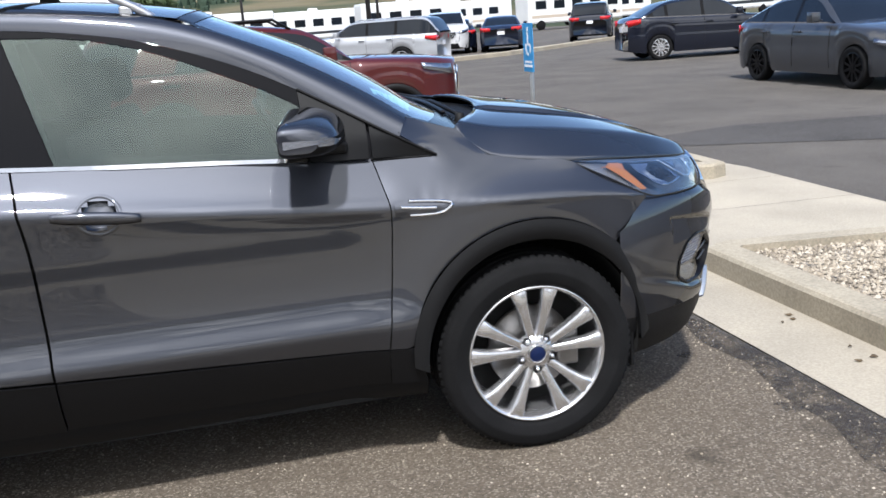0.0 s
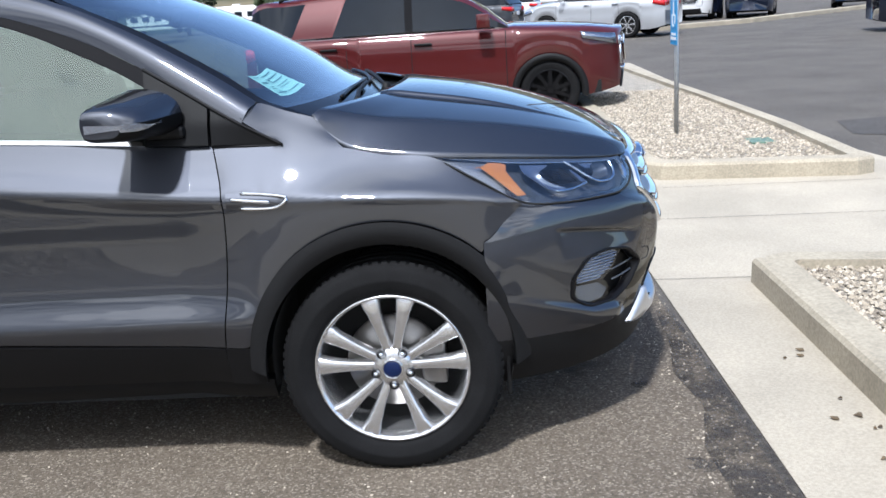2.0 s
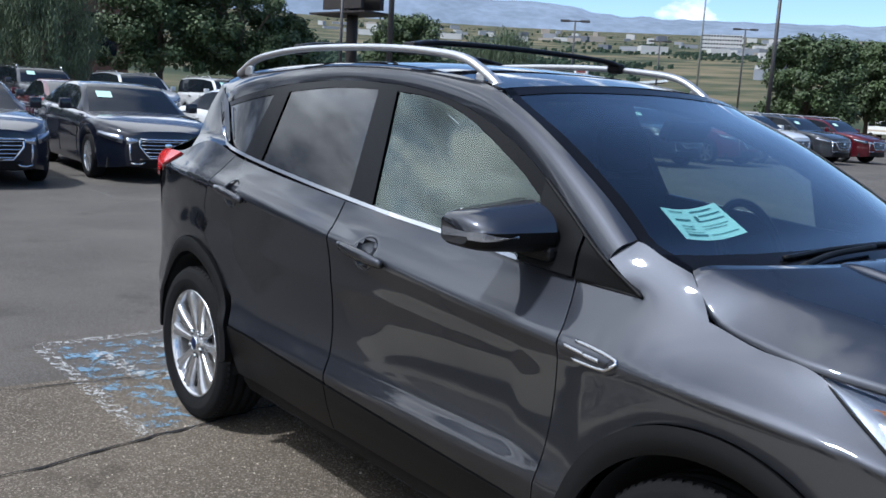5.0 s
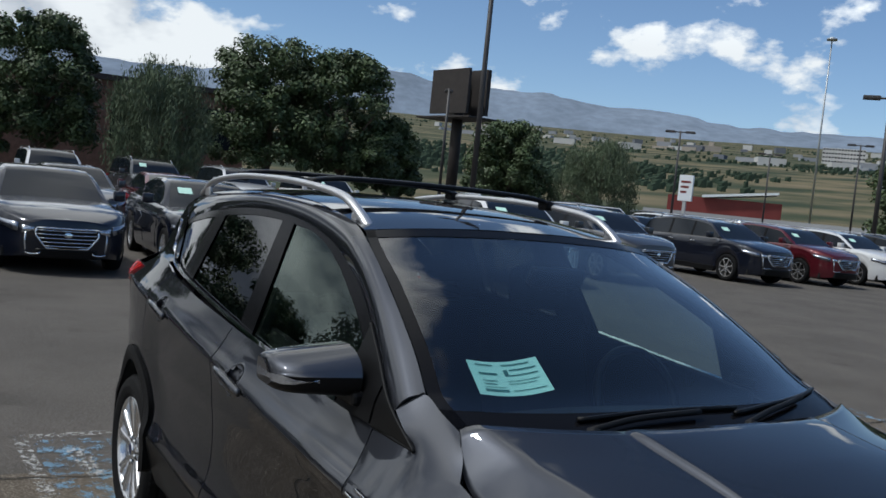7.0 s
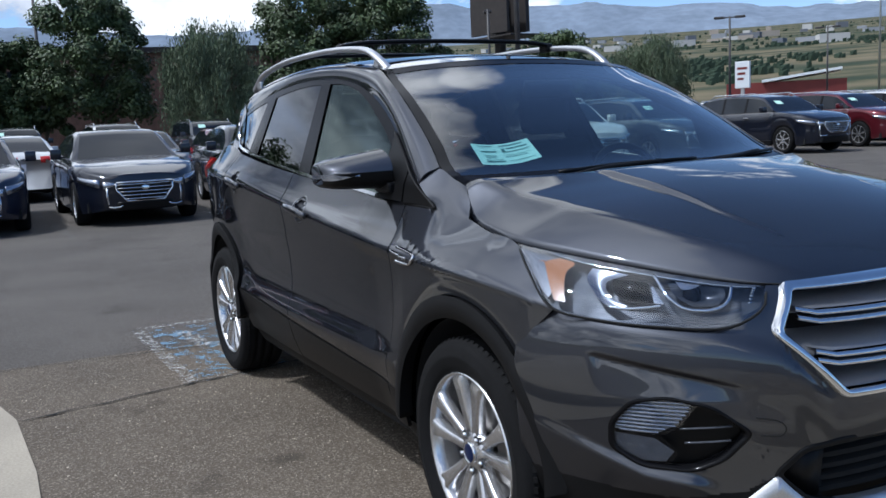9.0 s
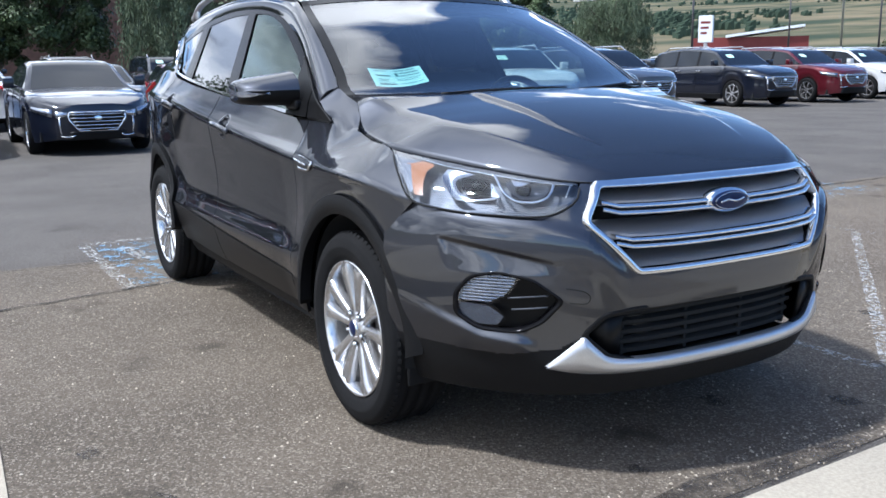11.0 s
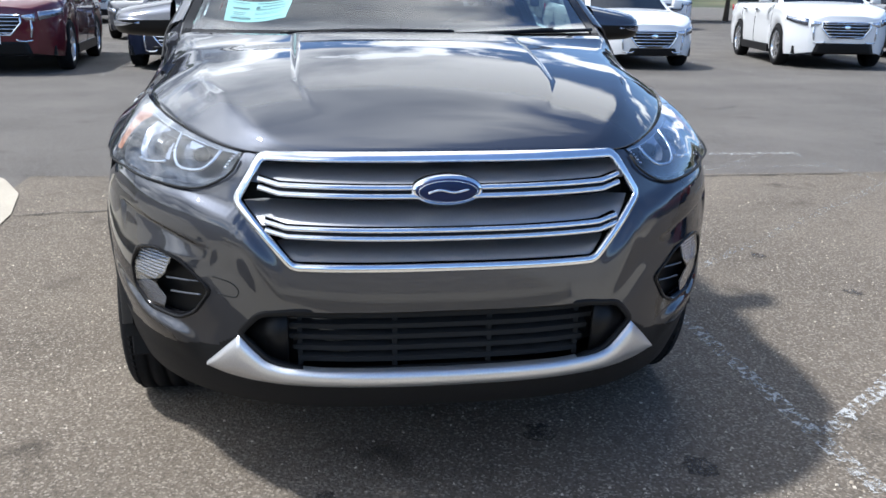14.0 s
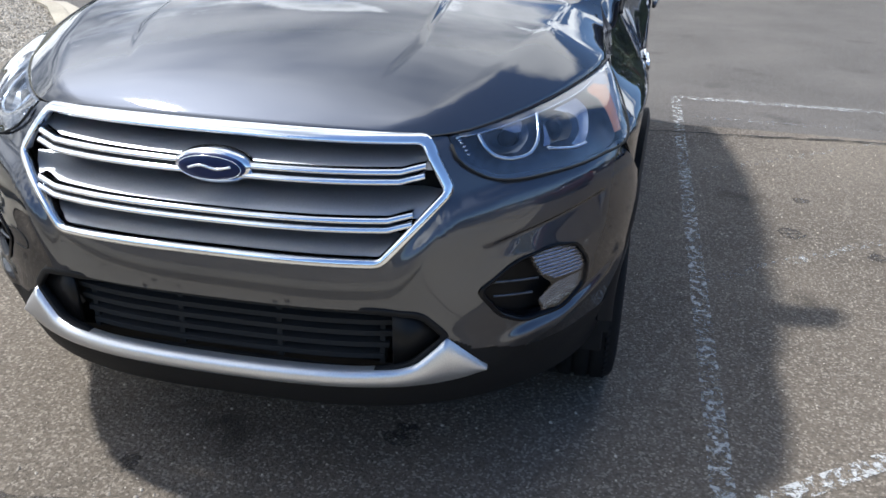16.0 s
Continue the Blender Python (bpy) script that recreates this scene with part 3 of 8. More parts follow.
    # underside and wheel wells
    bm = bmesh.new()
    box(bm, (x0 + 0.25, -W * 0.86, s["sill"] + 0.02), (x1 - 0.22, W * 0.86, s["sill"] + 0.16))
    box(bm, (x0 + 0.3, -W * 0.62, s["sill"] + 0.10), (x1 - 0.4, W * 0.62, s["cowl"][1] * 0.8))
    part("underbody", bm, M_WELL, car)
    # greenhouse
    (xc, zc), (xw, zw), (xr, zr), (xg, zg) = s["cowl"], s["top"], s["rear"], s["tail"]
    roofline = [(xg, zg), (xr - 0.35, zr - 0.085), (xr, zr), ((xr + xw) / 2, H), (xw, zw), (xw + 0.25, zw - 0.10), (xc, zc)]
    gx = sorted({xg + (xc - xg) * k / 44 for k in range(45)} | {p + d for p in s["pillars"] for d in (-0.045, 0.045)} | {xw, xr} | {s["pillars"][1] + d * s.get("body_pillar", 0.2) for d in (-1, 1)})
    belt = [(xg, s["deck"]), (xc, s["cowl"][1])]
    rows = []
    for x in gx:
        zt, zb = smooth_interp(x, roofline), interp(x, belt) - 0.015
        zt = max(zt, zb + 0.012)
        yb, yr = half(x) * 0.90, W * (0.70 if not s["suv"] else 0.74)

        def yy(z):
            return yb + (yr - yb) * min(1.0, (z - zb) / (H - zb))

        e = min(0.055, (zt - zb) * 0.3)
        lean_ = s.get("slant", 0.0) * math.exp(-((x - s["pillars"][1]) / 0.42) ** 2)
        h = [(yy(zb), zb), (yy(zb) + 0.002, zb + min(0.035, (zt - zb) * 0.2)), (yy(zt - e), zt - e), (yy(zt) * 0.955, zt - e * 0.30), (yy(zt) * 0.90, zt - e * 0.02), (yy(zt) * 0.5, zt + 0.012), (0.0, zt + 0.018)]
        dx = [0.0, 0.0, lean_, lean_ * 0.6, lean_ * 0.2, 0.0, 0.0]
        rows.append([(x + d, -y, z) for d, (y, z) in zip(dx, h)] + [(x + d, y, z) for d, (y, z) in list(zip(dx, h))[-2::-1]])
    m = len(rows[0])
    gv = [p for row in rows for p in row]
    bins = {"roof": [], "windscreen": [], "rear_window": [], "side_window": [], "pillar": [], "window_trim": []}
    for i in range(len(gx) - 1):
        c = (gx[i] + gx[i + 1]) / 2
        for k in range(m - 1):
            f = (i * m + k, (i + 1) * m + k, (i + 1) * m + k + 1, i * m + k + 1)
            kk = k if k < (m - 1) // 2 else m - 2 - k
            if kk == 0:
                bins["window_trim"].append(f)
            elif kk == 1:
                tall = smooth_interp(c, roofline) - interp(c, belt)
                pill = any(abs(c - p) < 0.05 for p in s["pillars"]) or tall < 0.10 or c < xg + (0.10 if s["suv"] else 0.3)
                if s.get("body_pillar") and abs(c - s["pillars"][1]) < s["body_pillar"]:
                    bins["roof"].append(f)
                    continue
                bins["pillar" if pill else "side_window"].append(f)
            elif kk >= 4 and c > xw + 0.02:
                bins["windscreen"].append(f)
            elif kk >= 4 and c < xr - 0.12:
                bins["rear_window"].append(f)
            else:
                bins["roof"].append(f)
    mats = {"roof": body_mat, "windscreen": M_FARGLASS, "rear_window": M_FARGLASS, "side_window": M_FARGLASS, "pillar": M_GLOSSB, "window_trim": M_CHROME}
    for n, f_all in bins.items():
        for f in connected(f_all):
            used = sorted({q for g in f for q in g})
            idx = {q: k for k, q in enumerate(used)}
            bm_part(n, [gv[q] for q in used], [tuple(idx[q] for q in g) for g in f], mats[n], car)
    # lamps, grille, bumper openings
    for sd in (-1, 1):
        hz = s["nose"] - 0.07
        pts, q = [], []
        for k in range(7):
            x = x1 - 0.035 - 0.42 * k / 6
            y = half(x) + 0.004
            up, dn = hz + 0.035 + 0.05 * k / 6, hz - 0.085 + 0.10 * k / 6
            pts += [(x, sd * y * 0.985, up), (x + 0.012, sd * y, dn)]
        for k in range(6):
            q.append((2 * k, 2 * k + 2, 2 * k + 3, 2 * k + 1) if sd < 0 else (2 * k, 2 * k + 1, 2 * k + 3, 2 * k + 2))
        bm_part("headlight", pts, q, M_LAMPIN, car, solid=0.012)
        tz = s["deck"] - 0.12
        pts, q = [], []
        for k in range(5):
            x = x0 + 0.015 + 0.30 * k / 4
            y = half(x) + 0.004
            pts += [(x, sd * y, tz + 0.06 + 0.03 * k / 4), (x, sd * y, tz - 0.10 + 0.08 * k / 4)]
        pts += [(x0 - 0.008, sd * half(x0) * 0.62, tz + 0.05), (x0 - 0.008, sd * half(x0) * 0.62, tz - 0.08)]
        for k in range(4):
            q.append((2 * k, 2 * k + 1, 2 * k + 3, 2 * k + 2))
        q.append((0, 10, 11, 1))
        bm_part("tail_light", pts, q, M_REDLENS, car, solid=0.012)
        bm = bmesh.new()
        mx, mz = s["cowl"][0] - 0.32, s["belt"] + 0.07
        box(bm, (mx - 0.05, sd * (W - 0.04), mz - 0.03), (mx + 0.06, sd * (W + 0.05), mz))
        box(bm, (mx - 0.06, sd * (W + 0.03), mz - 0.04), (mx + 0.09, sd * (W + 0.19), mz + 0.12))
        part("wing_mirror", bm, body_mat, car, smooth=True, bevel=0.03)
        for hx in (s["pillars"][0] + 0.16, s["pillars"][1] + 0.20):
            bm = bmesh.new()
            box(bm, (hx - 0.10, sd * (W - 0.02), s["belt"] - 0.13), (hx + 0.10, sd * (W + 0.022), s["belt"] - 0.10))
            part("door_handle", bm, M_SATINB if rails == "black" else M_CHROME if rails else body_mat, car, bevel=0.008)
        for c in (0, -wb):
            make_wheel(car, c, sd * (W - 0.115), r, r, 0.225, rim_mat or M_ALLOY, sd, rim_spokes)
        if rails:
            v, f = tube([(xw - 0.05, sd * W * 0.70, zw + 0.0), (xw - 0.25, sd * W * 0.70, H + 0.035), (xr + 0.2, sd * W * 0.70, H + 0.03), (xr, sd * W * 0.70, zr)], 0.017, 8)
            bm_part("roof_rail", v, f, M_SATINB if rails == "black" else M_CHROME, car)
    gw, gz0, gz1 = half(x1) * 0.70, s["nose"] - 0.36, s["nose"] - 0.085

    def front(y, z, o):
        lean = 1 - 0.25 * abs(2 * (z - s["sill"]) / (s["nose"] - s["sill"]) - 1.1) ** 2
        return (x1 + bow(y) * max(0.2, lean) + o, y, z)

    def panel(nm, half_at, z0, z1, o, material, label="", rows=6, cols=12):
        """A curved plate on the nose whose half width follows the height."""
        pv = []
        for r_ in range(rows + 1):
            z = z0 + (z1 - z0) * r_ / rows
            w_ = half_at(r_ / rows)
            pv += [front(-w_ + 2 * w_ * c / cols, z, o) for c in range(cols + 1)]
        pf = [(r_ * (cols + 1) + c, r_ * (cols + 1) + c + 1, (r_ + 1) * (cols + 1) + c + 1, (r_ + 1) * (cols + 1) + c) for r_ in range(rows) for c in range(cols)]
        return bm_part(nm, pv, pf, material, car, label, solid=0.01)

    shape = lambda t: gw * (0.66 + 0.34 * min(1.0, t * 1.6) - 0.08 * max(0.0, t - 0.62))
    panel("grille", shape, gz0, gz1, 0.010, M_SATINB)
    for k in range(5):
        t = (k + 0.6) / 5.2
        w_ = shape(t) * 0.97
        v, f = tube([front(-w_ + 2 * w_ * c / 10, gz0 + (gz1 - gz0) * t, 0.014) for c in range(11)], 0.0095, 5)
        bm_part("grille_bar", v, f, M_CHROME, car)
    rim_ = [front(shape(t) * sg, gz0 + (gz1 - gz0) * t, 0.014) for sg, ts in ((-1, (1.0, 0.8, 0.62, 0.3, 0.0)), (1, (0.0, 0.3, 0.62, 0.8, 1.0))) for t in ts]
    rim_ += [front(shape(1.0) * (1 - 2 * c / 8), gz1, 0.014) for c in range(1, 9)]
    v, f = tube(rim_, 0.015, 6)
    bm_part("grille_frame", v, f, M_CHROME, car)
    vb = [front(0.0, gz1 - 0.085, 0.026)] + [tuple(Vector(front(0.055 * math.cos(a), gz1 - 0.085 + 0.036 * math.sin(a), 0.02))) for a in (2 * math.pi * q / 14 for q in range(14))]
    bm_part("badge", vb, [(0, 1 + q, 1 + (q + 1) % 14) for q in range(14)], M_CHROME, car)
    panel("lower_intake", lambda t: half(x1) * ((0.90 if s["suv"] else 0.78) - 0.10 * t), s["sill"] + 0.04, s["sill"] + (0.23 if s["suv"] else 0.17), 0.006, M_SATINB)
    if s["suv"]:
        for sd in (-1, 1):
            bm = bmesh.new()
            box(bm, (-wb + ra + 0.01, min(sd * W * 0.90, sd * (W * 0.995 + 0.012)), s["sill"] - 0.02), (-ra - 0.01, max(sd * W * 0.90, sd * (W * 0.995 + 0.012)), s["sill"] + 0.13))
            part("sill_trim", bm, M_SATINB, car, bevel=0.01)
    for sd in (-1, 1):
        yl, zl = sd * half(x1) * 0.90, s["nose"] - 0.36
        v, f = tube([front(yl, zl + 0.20, -0.004), front(yl * 1.01, zl + 0.08, -0.002), front(yl * 0.98, zl - 0.04, -0.002)], 0.016, 6)
        bm_part("day_lamp", v, f, M_LAMPFAR, car, "bright vertical lamp strip")
        v, f = tube([front(yl * 1.0, zl - 0.075, 0.0), front(yl * 0.86, zl - 0.09, 0.004), front(yl * 0.70, zl - 0.085, 0.006), front(yl * 0.64, zl - 0.06, 0.006)], 0.013, 6)
        bm_part("bumper_lip", v, f, M_CHROME, car, "chrome lip under the lamp strip")
        pts = []
        for k in range(6):
            y = sd * half(x1) * (0.72 + 0.27 * k / 5)
            pts += [front(y, s["nose"] - 0.085 + 0.022 * k / 5, 0.004), front(y, s["nose"] - 0.125 - 0.05 * k / 5, 0.006)]
        bm_part("headlight", pts, [(2 * k, 2 * k + 2, 2 * k + 3, 2 * k + 1) if sd < 0 else (2 * k, 2 * k + 1, 2 * k + 3, 2 * k + 2) for k in range(5)], M_LAMPFAR, car, "clear headlight", solid=0.01)
    if plate:
        px_ = front(0.0, s["sill"] + 0.27, 0.0)[0]
        bm = bmesh.new()
        box(bm, (px_ + 0.006, -0.15, s["sill"] + 0.20), (px_ + 0.020, 0.15, s["sill"] + 0.35))
        part("dealer_plate", bm, M_PLATEW, car, "white dealer plate")
    bm = bmesh.new()
    box(bm, (x0 - 0.012, -0.15, s["deck"] - 0.36), (x0 + 0.01, 0.15, s["deck"] - 0.22))
    part("rear_plate", bm, M_PLATEW, car)
    if sheet_on:
        t = 0.42
        px, pz = xc + (xw - xc) * t, smooth_interp(xc + (xw - xc) * t, roofline) + 0.02
        bm_part("price_sheet", [(px, -0.52, pz), (px, -0.28, pz), (px - 0.15, -0.28, smooth_interp(px - 0.15, roofline) + 0.022), (px - 0.15, -0.52, smooth_interp(px - 0.15, roofline) + 0.022)], [(0, 1, 2, 3)], M_PAPER, car)
    return tagged(car, label, category, group)

# ---- the grey compact suv ----
SUV_CENTRE = Vector((-1.35, 0.0, 0.75))


def resample(pts, n, linear=False):
    """n + 1 points evenly along a smooth (or straight-sided) curve through pts."""
    p = [np.array(q, float) for q in pts]
    d = [0.0]
    for a, b in zip(p, p[1:]):
        d.append(d[-1] + float(np.linalg.norm(b - a)))
    res = []
    for k in range(n + 1):
        s = d[-1] * k / n
        if linear:
            res.append(np.array([interp(s, list(zip(d, [q[c] for q in p]))) for c in range(len(p[0]))]))
        else:
            res.append(np.array([smooth_interp(s, list(zip(d, [q[c] for q in p]))) for c in range(len(p[0]))]))
    return res


def coons(bottom, top, left, right, n, m, eps=0.0):
    """Grid of points inside four curves; left and right run from bottom to top."""
    N = 60
    B, T, Lf, R = (resample(c, N) for c in (bottom, top, left, right))

    def at(c, t):
        f = min(max(t, 0.0), 1.0) * N
        i = min(int(f), N - 1)
        return c[i] + (c[i + 1] - c[i]) * (f - i)

    g = []
    for i in range(n + 1):
        u = eps + (1 - 2 * eps) * i / n
        row = []
        for j in range(m + 1):
            v = eps + (1 - 2 * eps) * j / m
            q = (1 - v) * at(B, u) + v * at(T, u) + (1 - u) * at(Lf, v) + u * at(R, v)
            q = q - ((1 - u) * (1 - v) * at(B, 0) + u * (1 - v) * at(B, 1) + (1 - u) * v * at(T, 0) + u * v * at(T, 1))
            row.append(q)
        g.append(row)
    return g


def ruled(a, b, n, m, linear=False):
    """Grid between two curves."""
    A, B = resample(a, n, linear), resample(b, n, linear)
    return [[A[i] + (B[i] - A[i]) * j / m for j in range(m + 1)] for i in range(n + 1)]


def emit(name, grids, mapping, sd, material, parent, label="", lip=0.0, smooth=True, weld=False, relax=None):
    """One mesh from grids of points; mapping takes a grid point to (x, y, z) of the left side, sd -1 mirrors it to the right."""
    bm = bmesh.new()
    for g in grids:
        vs = [[bm.verts.new((p[0], p[1] * sd, p[2])) for p in (mapping(*q) for q in row)] for row in g]
        for i in range(len(vs) - 1):
            for j in range(len(vs[0]) - 1):
                bm.faces.new((vs[i][j], vs[i + 1][j], vs[i + 1][j + 1], vs[i][j + 1]))
    if weld:
        bmesh.ops.remove_doubles(bm, verts=bm.verts[:], dist=0.0002)
        bmesh.ops.recalc_face_normals(bm, faces=bm.faces[:])
    if relax:
        soft = [v for v in bm.verts if relax(v.co) and not v.is_boundary]
        for _ in range(60):
            bmesh.ops.smooth_vert(bm, verts=soft, factor=0.5, use_axis_x=True, use_axis_y=True, use_axis_z=True)
    bm.normal_update()
    s = sum((f.normal.dot(f.calc_center_median() - SUV_CENTRE) for f in bm.faces))
    if s < 0:
        bmesh.ops.reverse_faces(bm, faces=bm.faces[:])
        bm.normal_update()
    if lip:
        edges = [e for e in bm.edges if e.is_boundary]
        nrm = {v: v.normal.copy() for e in edges for v in e.verts}
        r = bmesh.ops.extrude_edge_only(bm, edges=edges)
        new_edges = [q for q in r["geom"] if isinstance(q, bmesh.types.BMEdge)]
        for v in {w for e in new_edges for w in e.verts}:
            # the extruded corner shares its place with the original one
            old = next((e.other_vert(v) for e in v.link_edges if (e.other_vert(v).co - v.co).length < 1e-7), None)
            if old is not None:
                v.co = v.co - nrm.get(old, Vector((0, sd, 0))) * lip
        for e in edges:
            if e.is_valid:
                e.smooth = False
    return part(name, bm, material, parent, label, smooth=smooth)


PLAN = [(-3.62, 0.62), (-3.50, 0.71), (-3.35, 0.775), (-3.10, 0.835), (-2.70, 0.885), (-2.20, 0.905), (-1.50, 0.912), (-0.80, 0.905), (-0.40, 0.897), (0.0, 0.893), (0.30, 0.880), (0.37, 0.871), (0.45, 0.848)]
RISE = [(0.0, -0.004), (0.015, -0.012), (0.035, -0.029), (0.060, -0.047), (0.10, -0.072), (0.15, -0.101), (0.22, -0.148), (0.40, -0.24)]
LOWER = [(0.28, -0.062), (0.36, -0.036), (0.46, -0.012), (0.515, 0.0), (0.535, -0.001), (0.60, -0.024), (0.68, -0.033), (0.78, -0.030), (0.86, -0.020)]


def crease_z(x):
    return smooth_interp(x, [(-3.4, 1.12), (-2.44, 1.085), (-1.53, 1.005), (-0.99, 0.95), (-0.46, 0.905), (0.1, 0.885), (0.45, 0.84)])


def side_y(x, z):
    """Half width of the body's flank."""
    w, zc = smooth_interp(x, PLAN), crease_z(x)
    if z >= zc:
        d = smooth_interp(z - zc, RISE)
        if x > -0.25:
            d -= smooth_interp(x, [(-0.25, 0.0), (-0.105, 0.026), (0.02, 0.030), (0.16, 0.025), (0.30, 0.036), (0.45, 0.055)]) * ease(z - zc, -0.01, 0.11)
    elif z > 0.86:
        d = -0.020 + (0.016) * ((z - 0.86) / max(0.02, zc - 0.86)) ** 1.5
    else:
        d = smooth_interp(z, LOWER)
    flat = min(1.0, max(0.0, (x + 0.62) / 0.25)) if x > -1 else min(1.0, max(0.0, (-2.30 - x) / 0.25))
    if z < crease_z(x):
        d = d * (1 - 0.55 * flat)
    for c in (0.0, -2.69):
        r = math.hypot(x - c, z - 0.39)
        d += 0.012 * math.exp(-((r - 0.45) / 0.10) ** 2)
    return w + d


def on_side(x, z):
    return (x, side_y(x, z), z)


def house_y(x, z):
    """Half width of the glazed upper body."""
    back = max(0.0, -2.35 - x)
    return 0.806 - (z - 1.10) * 0.44 - 0.10 * back ** 2


def on_house(x, z):
    return (x, house_y(x, z), z)


def sail_y(x, z):
    """The mirror's triangle leans from the wing's top out to the glazing."""
    k = max(0.0, 1 - (z - 1.05) / 0.07) * min(1.0, max(0.0, (x + 0.70) / 0.30))
    return house_y(x, z) - max(0.0, house_y(x, 1.05) - side_y(x, 1.05)) * min(1.0, k)


NOSE = [(0.22, 0.83), (0.30, 0.872), (0.36, 0.892), (0.46, 0.900), (0.54, 0.914), (0.60, 0.921), (0.66, 0.921), (0.72, 0.914), (0.76, 0.903), (0.80, 0.886), (0.88, 0.850), (0.92, 0.815)]
CHEEK = [(0.22, 0.80), (0.36, 0.855), (0.48, 0.880), (0.60, 0.890), (0.68, 0.892), (0.74, 0.886), (0.80, 0.874), (0.86, 0.852), (0.92, 0.81)]


def ease(v, a, b):
    """0 below a, 1 above b, smooth between."""
    t = min(1.0, max(0.0, (v - a) / (b - a)))
    return t * t * (3 - 2 * t)


def nose_relief(y, z):
    """Bumper creases: the ledge under the lamp, the facet over the fog light and the lip below it."""
    a = abs(y)
    if a < 0.38 or z > 0.86 or z < 0.30:
        return 0.0
    zc = interp(a, [(0.38, 0.615), (0.50, 0.755), (0.62, 0.792), (0.80, 0.812), (0.90, 0.79)])
    d = 0.020 * (1 - ease(z, zc - 0.006, zc + 0.030)) * ease(z, zc - 0.15, zc - 0.005) * ease(a, 0.38, 0.47)
    zt, zb = interp(a, [(0.56, 0.672), (0.81, 0.742)]), interp(a, [(0.56, 0.650), (0.81, 0.648)])
    f = min(1.0, max(0.0, (z - zb) / max(0.01, zt - zb)))
    d -= 0.021 * f * (1 - ease(z, zt, zt + 0.010)) * ease(a, 0.56, 0.66) * (1 - ease(a, 0.800, 0.818))
    zl = interp(a, [(0.52, 0.385), (0.60, 0.428), (0.66, 0.452), (0.74, 0.465), (0.80, 0.500), (0.88, 0.555)])
    d += 0.026 * (1 - ease(z, zl - 0.012, zl + 0.020)) * ease(z, zl - 0.10, zl - 0.012) * ease(a, 0.60, 0.68)
    return d


def nose_x(y, z):
    k = min(0.9999, abs(y) / smooth_interp(z, CHEEK))
    bend = (1 - k ** 3) ** 0.7
    return 0.30 + (smooth_interp(z, NOSE) - 0.30) * bend + nose_relief(y, z) * min(1.0, 2.2 * bend)


def inside(poly, y, z):
    hit = False
    for (a, b), (c, d) in zip(poly, poly[1:] + poly[:1]):
        if (b > z) != (d > z) and y < (c - a) * (z - b) / (d - b) + a:
            hit = not hit
    return hit


GRILLE = [(-0.497, 0.803), (-0.435, 0.903), (0.435, 0.903), (0.497, 0.803), (0.368, 0.655), (-0.368, 0.655)]
INTAKE = [(-0.505, 0.465), (-0.452, 0.527), (-0.36, 0.540), (0.36, 0.540), (0.452, 0.527), (0.505, 0.465), (0.43, 0.395), (0.33, 0.372), (-0.33, 0.372), (-0.43, 0.395)]
FOG = [(0.788, 0.585), (0.762, 0.640), (0.712, 0.655), (0.640, 0.636), (0.567, 0.574), (0.612, 0.505), (0.660, 0.474), (0.742, 0.480), (0.785, 0.520)]


def hood_edge(n=40):
    return resample([(-0.200, 0.730, 1.124), (-0.158, 0.748, 1.068), (-0.095, 0.766, 1.022), (0.02, 0.778, 1.000), (0.16, 0.783, 0.985), (0.33, 0.740, 0.968), (0.54, 0.645, 0.940), (0.70, 0.535, 0.916), (0.768, 0.455, 0.908), (0.80, 0.36, 0.908)], n)


def seam(name, pts, r, material, parent, n=40):
    v, f = tube([tuple(p) for p in resample(pts, n)], r, 6)
    return bm_part(name, v, f, material, parent)


def band(name, centre, wide, thick, material, parent, closed=False, label=""):
    """A raised moulding on the nose along (y, z) points: width, and how far it stands proud."""
    pts = [Vector(p) for p in centre]
    n = len(pts)
    vs, fs = [], []
    for i, p in enumerate(pts):
        a, b = (pts[(i - 1) % n], pts[(i + 1) % n]) if closed else (pts[max(0, i - 1)], pts[min(n - 1, i + 1)])
        d = (b - a).normalized()
        nr = Vector((-d.y, d.x))
        for off, out in ((-0.5, -0.02), (-0.5, thick * 0.55), (-0.28, thick * 0.95), (0.0, thick), (0.28, thick * 0.95), (0.5, thick * 0.55), (0.5, -0.02)):
            q = p + nr * off * wide
            vs.append((nose_x(q.x, q.y) + out, q.x, q.y))
    k = 7
    for i in range(n if closed else n - 1):
        j = (i + 1) % n
        for c in range(k - 1):
            fs.append((i * k + c, j * k + c, j * k + c + 1, i * k + c + 1))
    return bm_part(name, vs, fs, material, parent, label)


def spread(poly, step=0.02, closed=True):
    """Points about every step along straight-sided poly."""
    res = []
    ring = poly + poly[:1] if closed else poly
    for a, b in zip(ring, ring[1:]):
        k = max(1, int(math.dist(a, b) / step))
        res += [(a[0] + (b[0] - a[0]) * i / k, a[1] + (b[1] - a[1]) * i / k) for i in range(k)]
    return res if closed else res + [poly[-1]]


def rounded(poly, r=0.02, steps=5):
    """Poly with its corners rounded."""
    res, n = [], len(poly)
    for i in range(n):
        p, a, b = Vector(poly[i]), Vector(poly[i - 1]), Vector(poly[(i + 1) % n])
        p0, p1 = p + (a - p).normalized() * r, p + (b - p).normalized() * r
        for k in range(steps + 1):
            t = k / steps
            q = p0 * (1 - t) ** 2 + p * 2 * t * (1 - t) + p1 * t ** 2
            res.append((q.x, q.y))
    return res


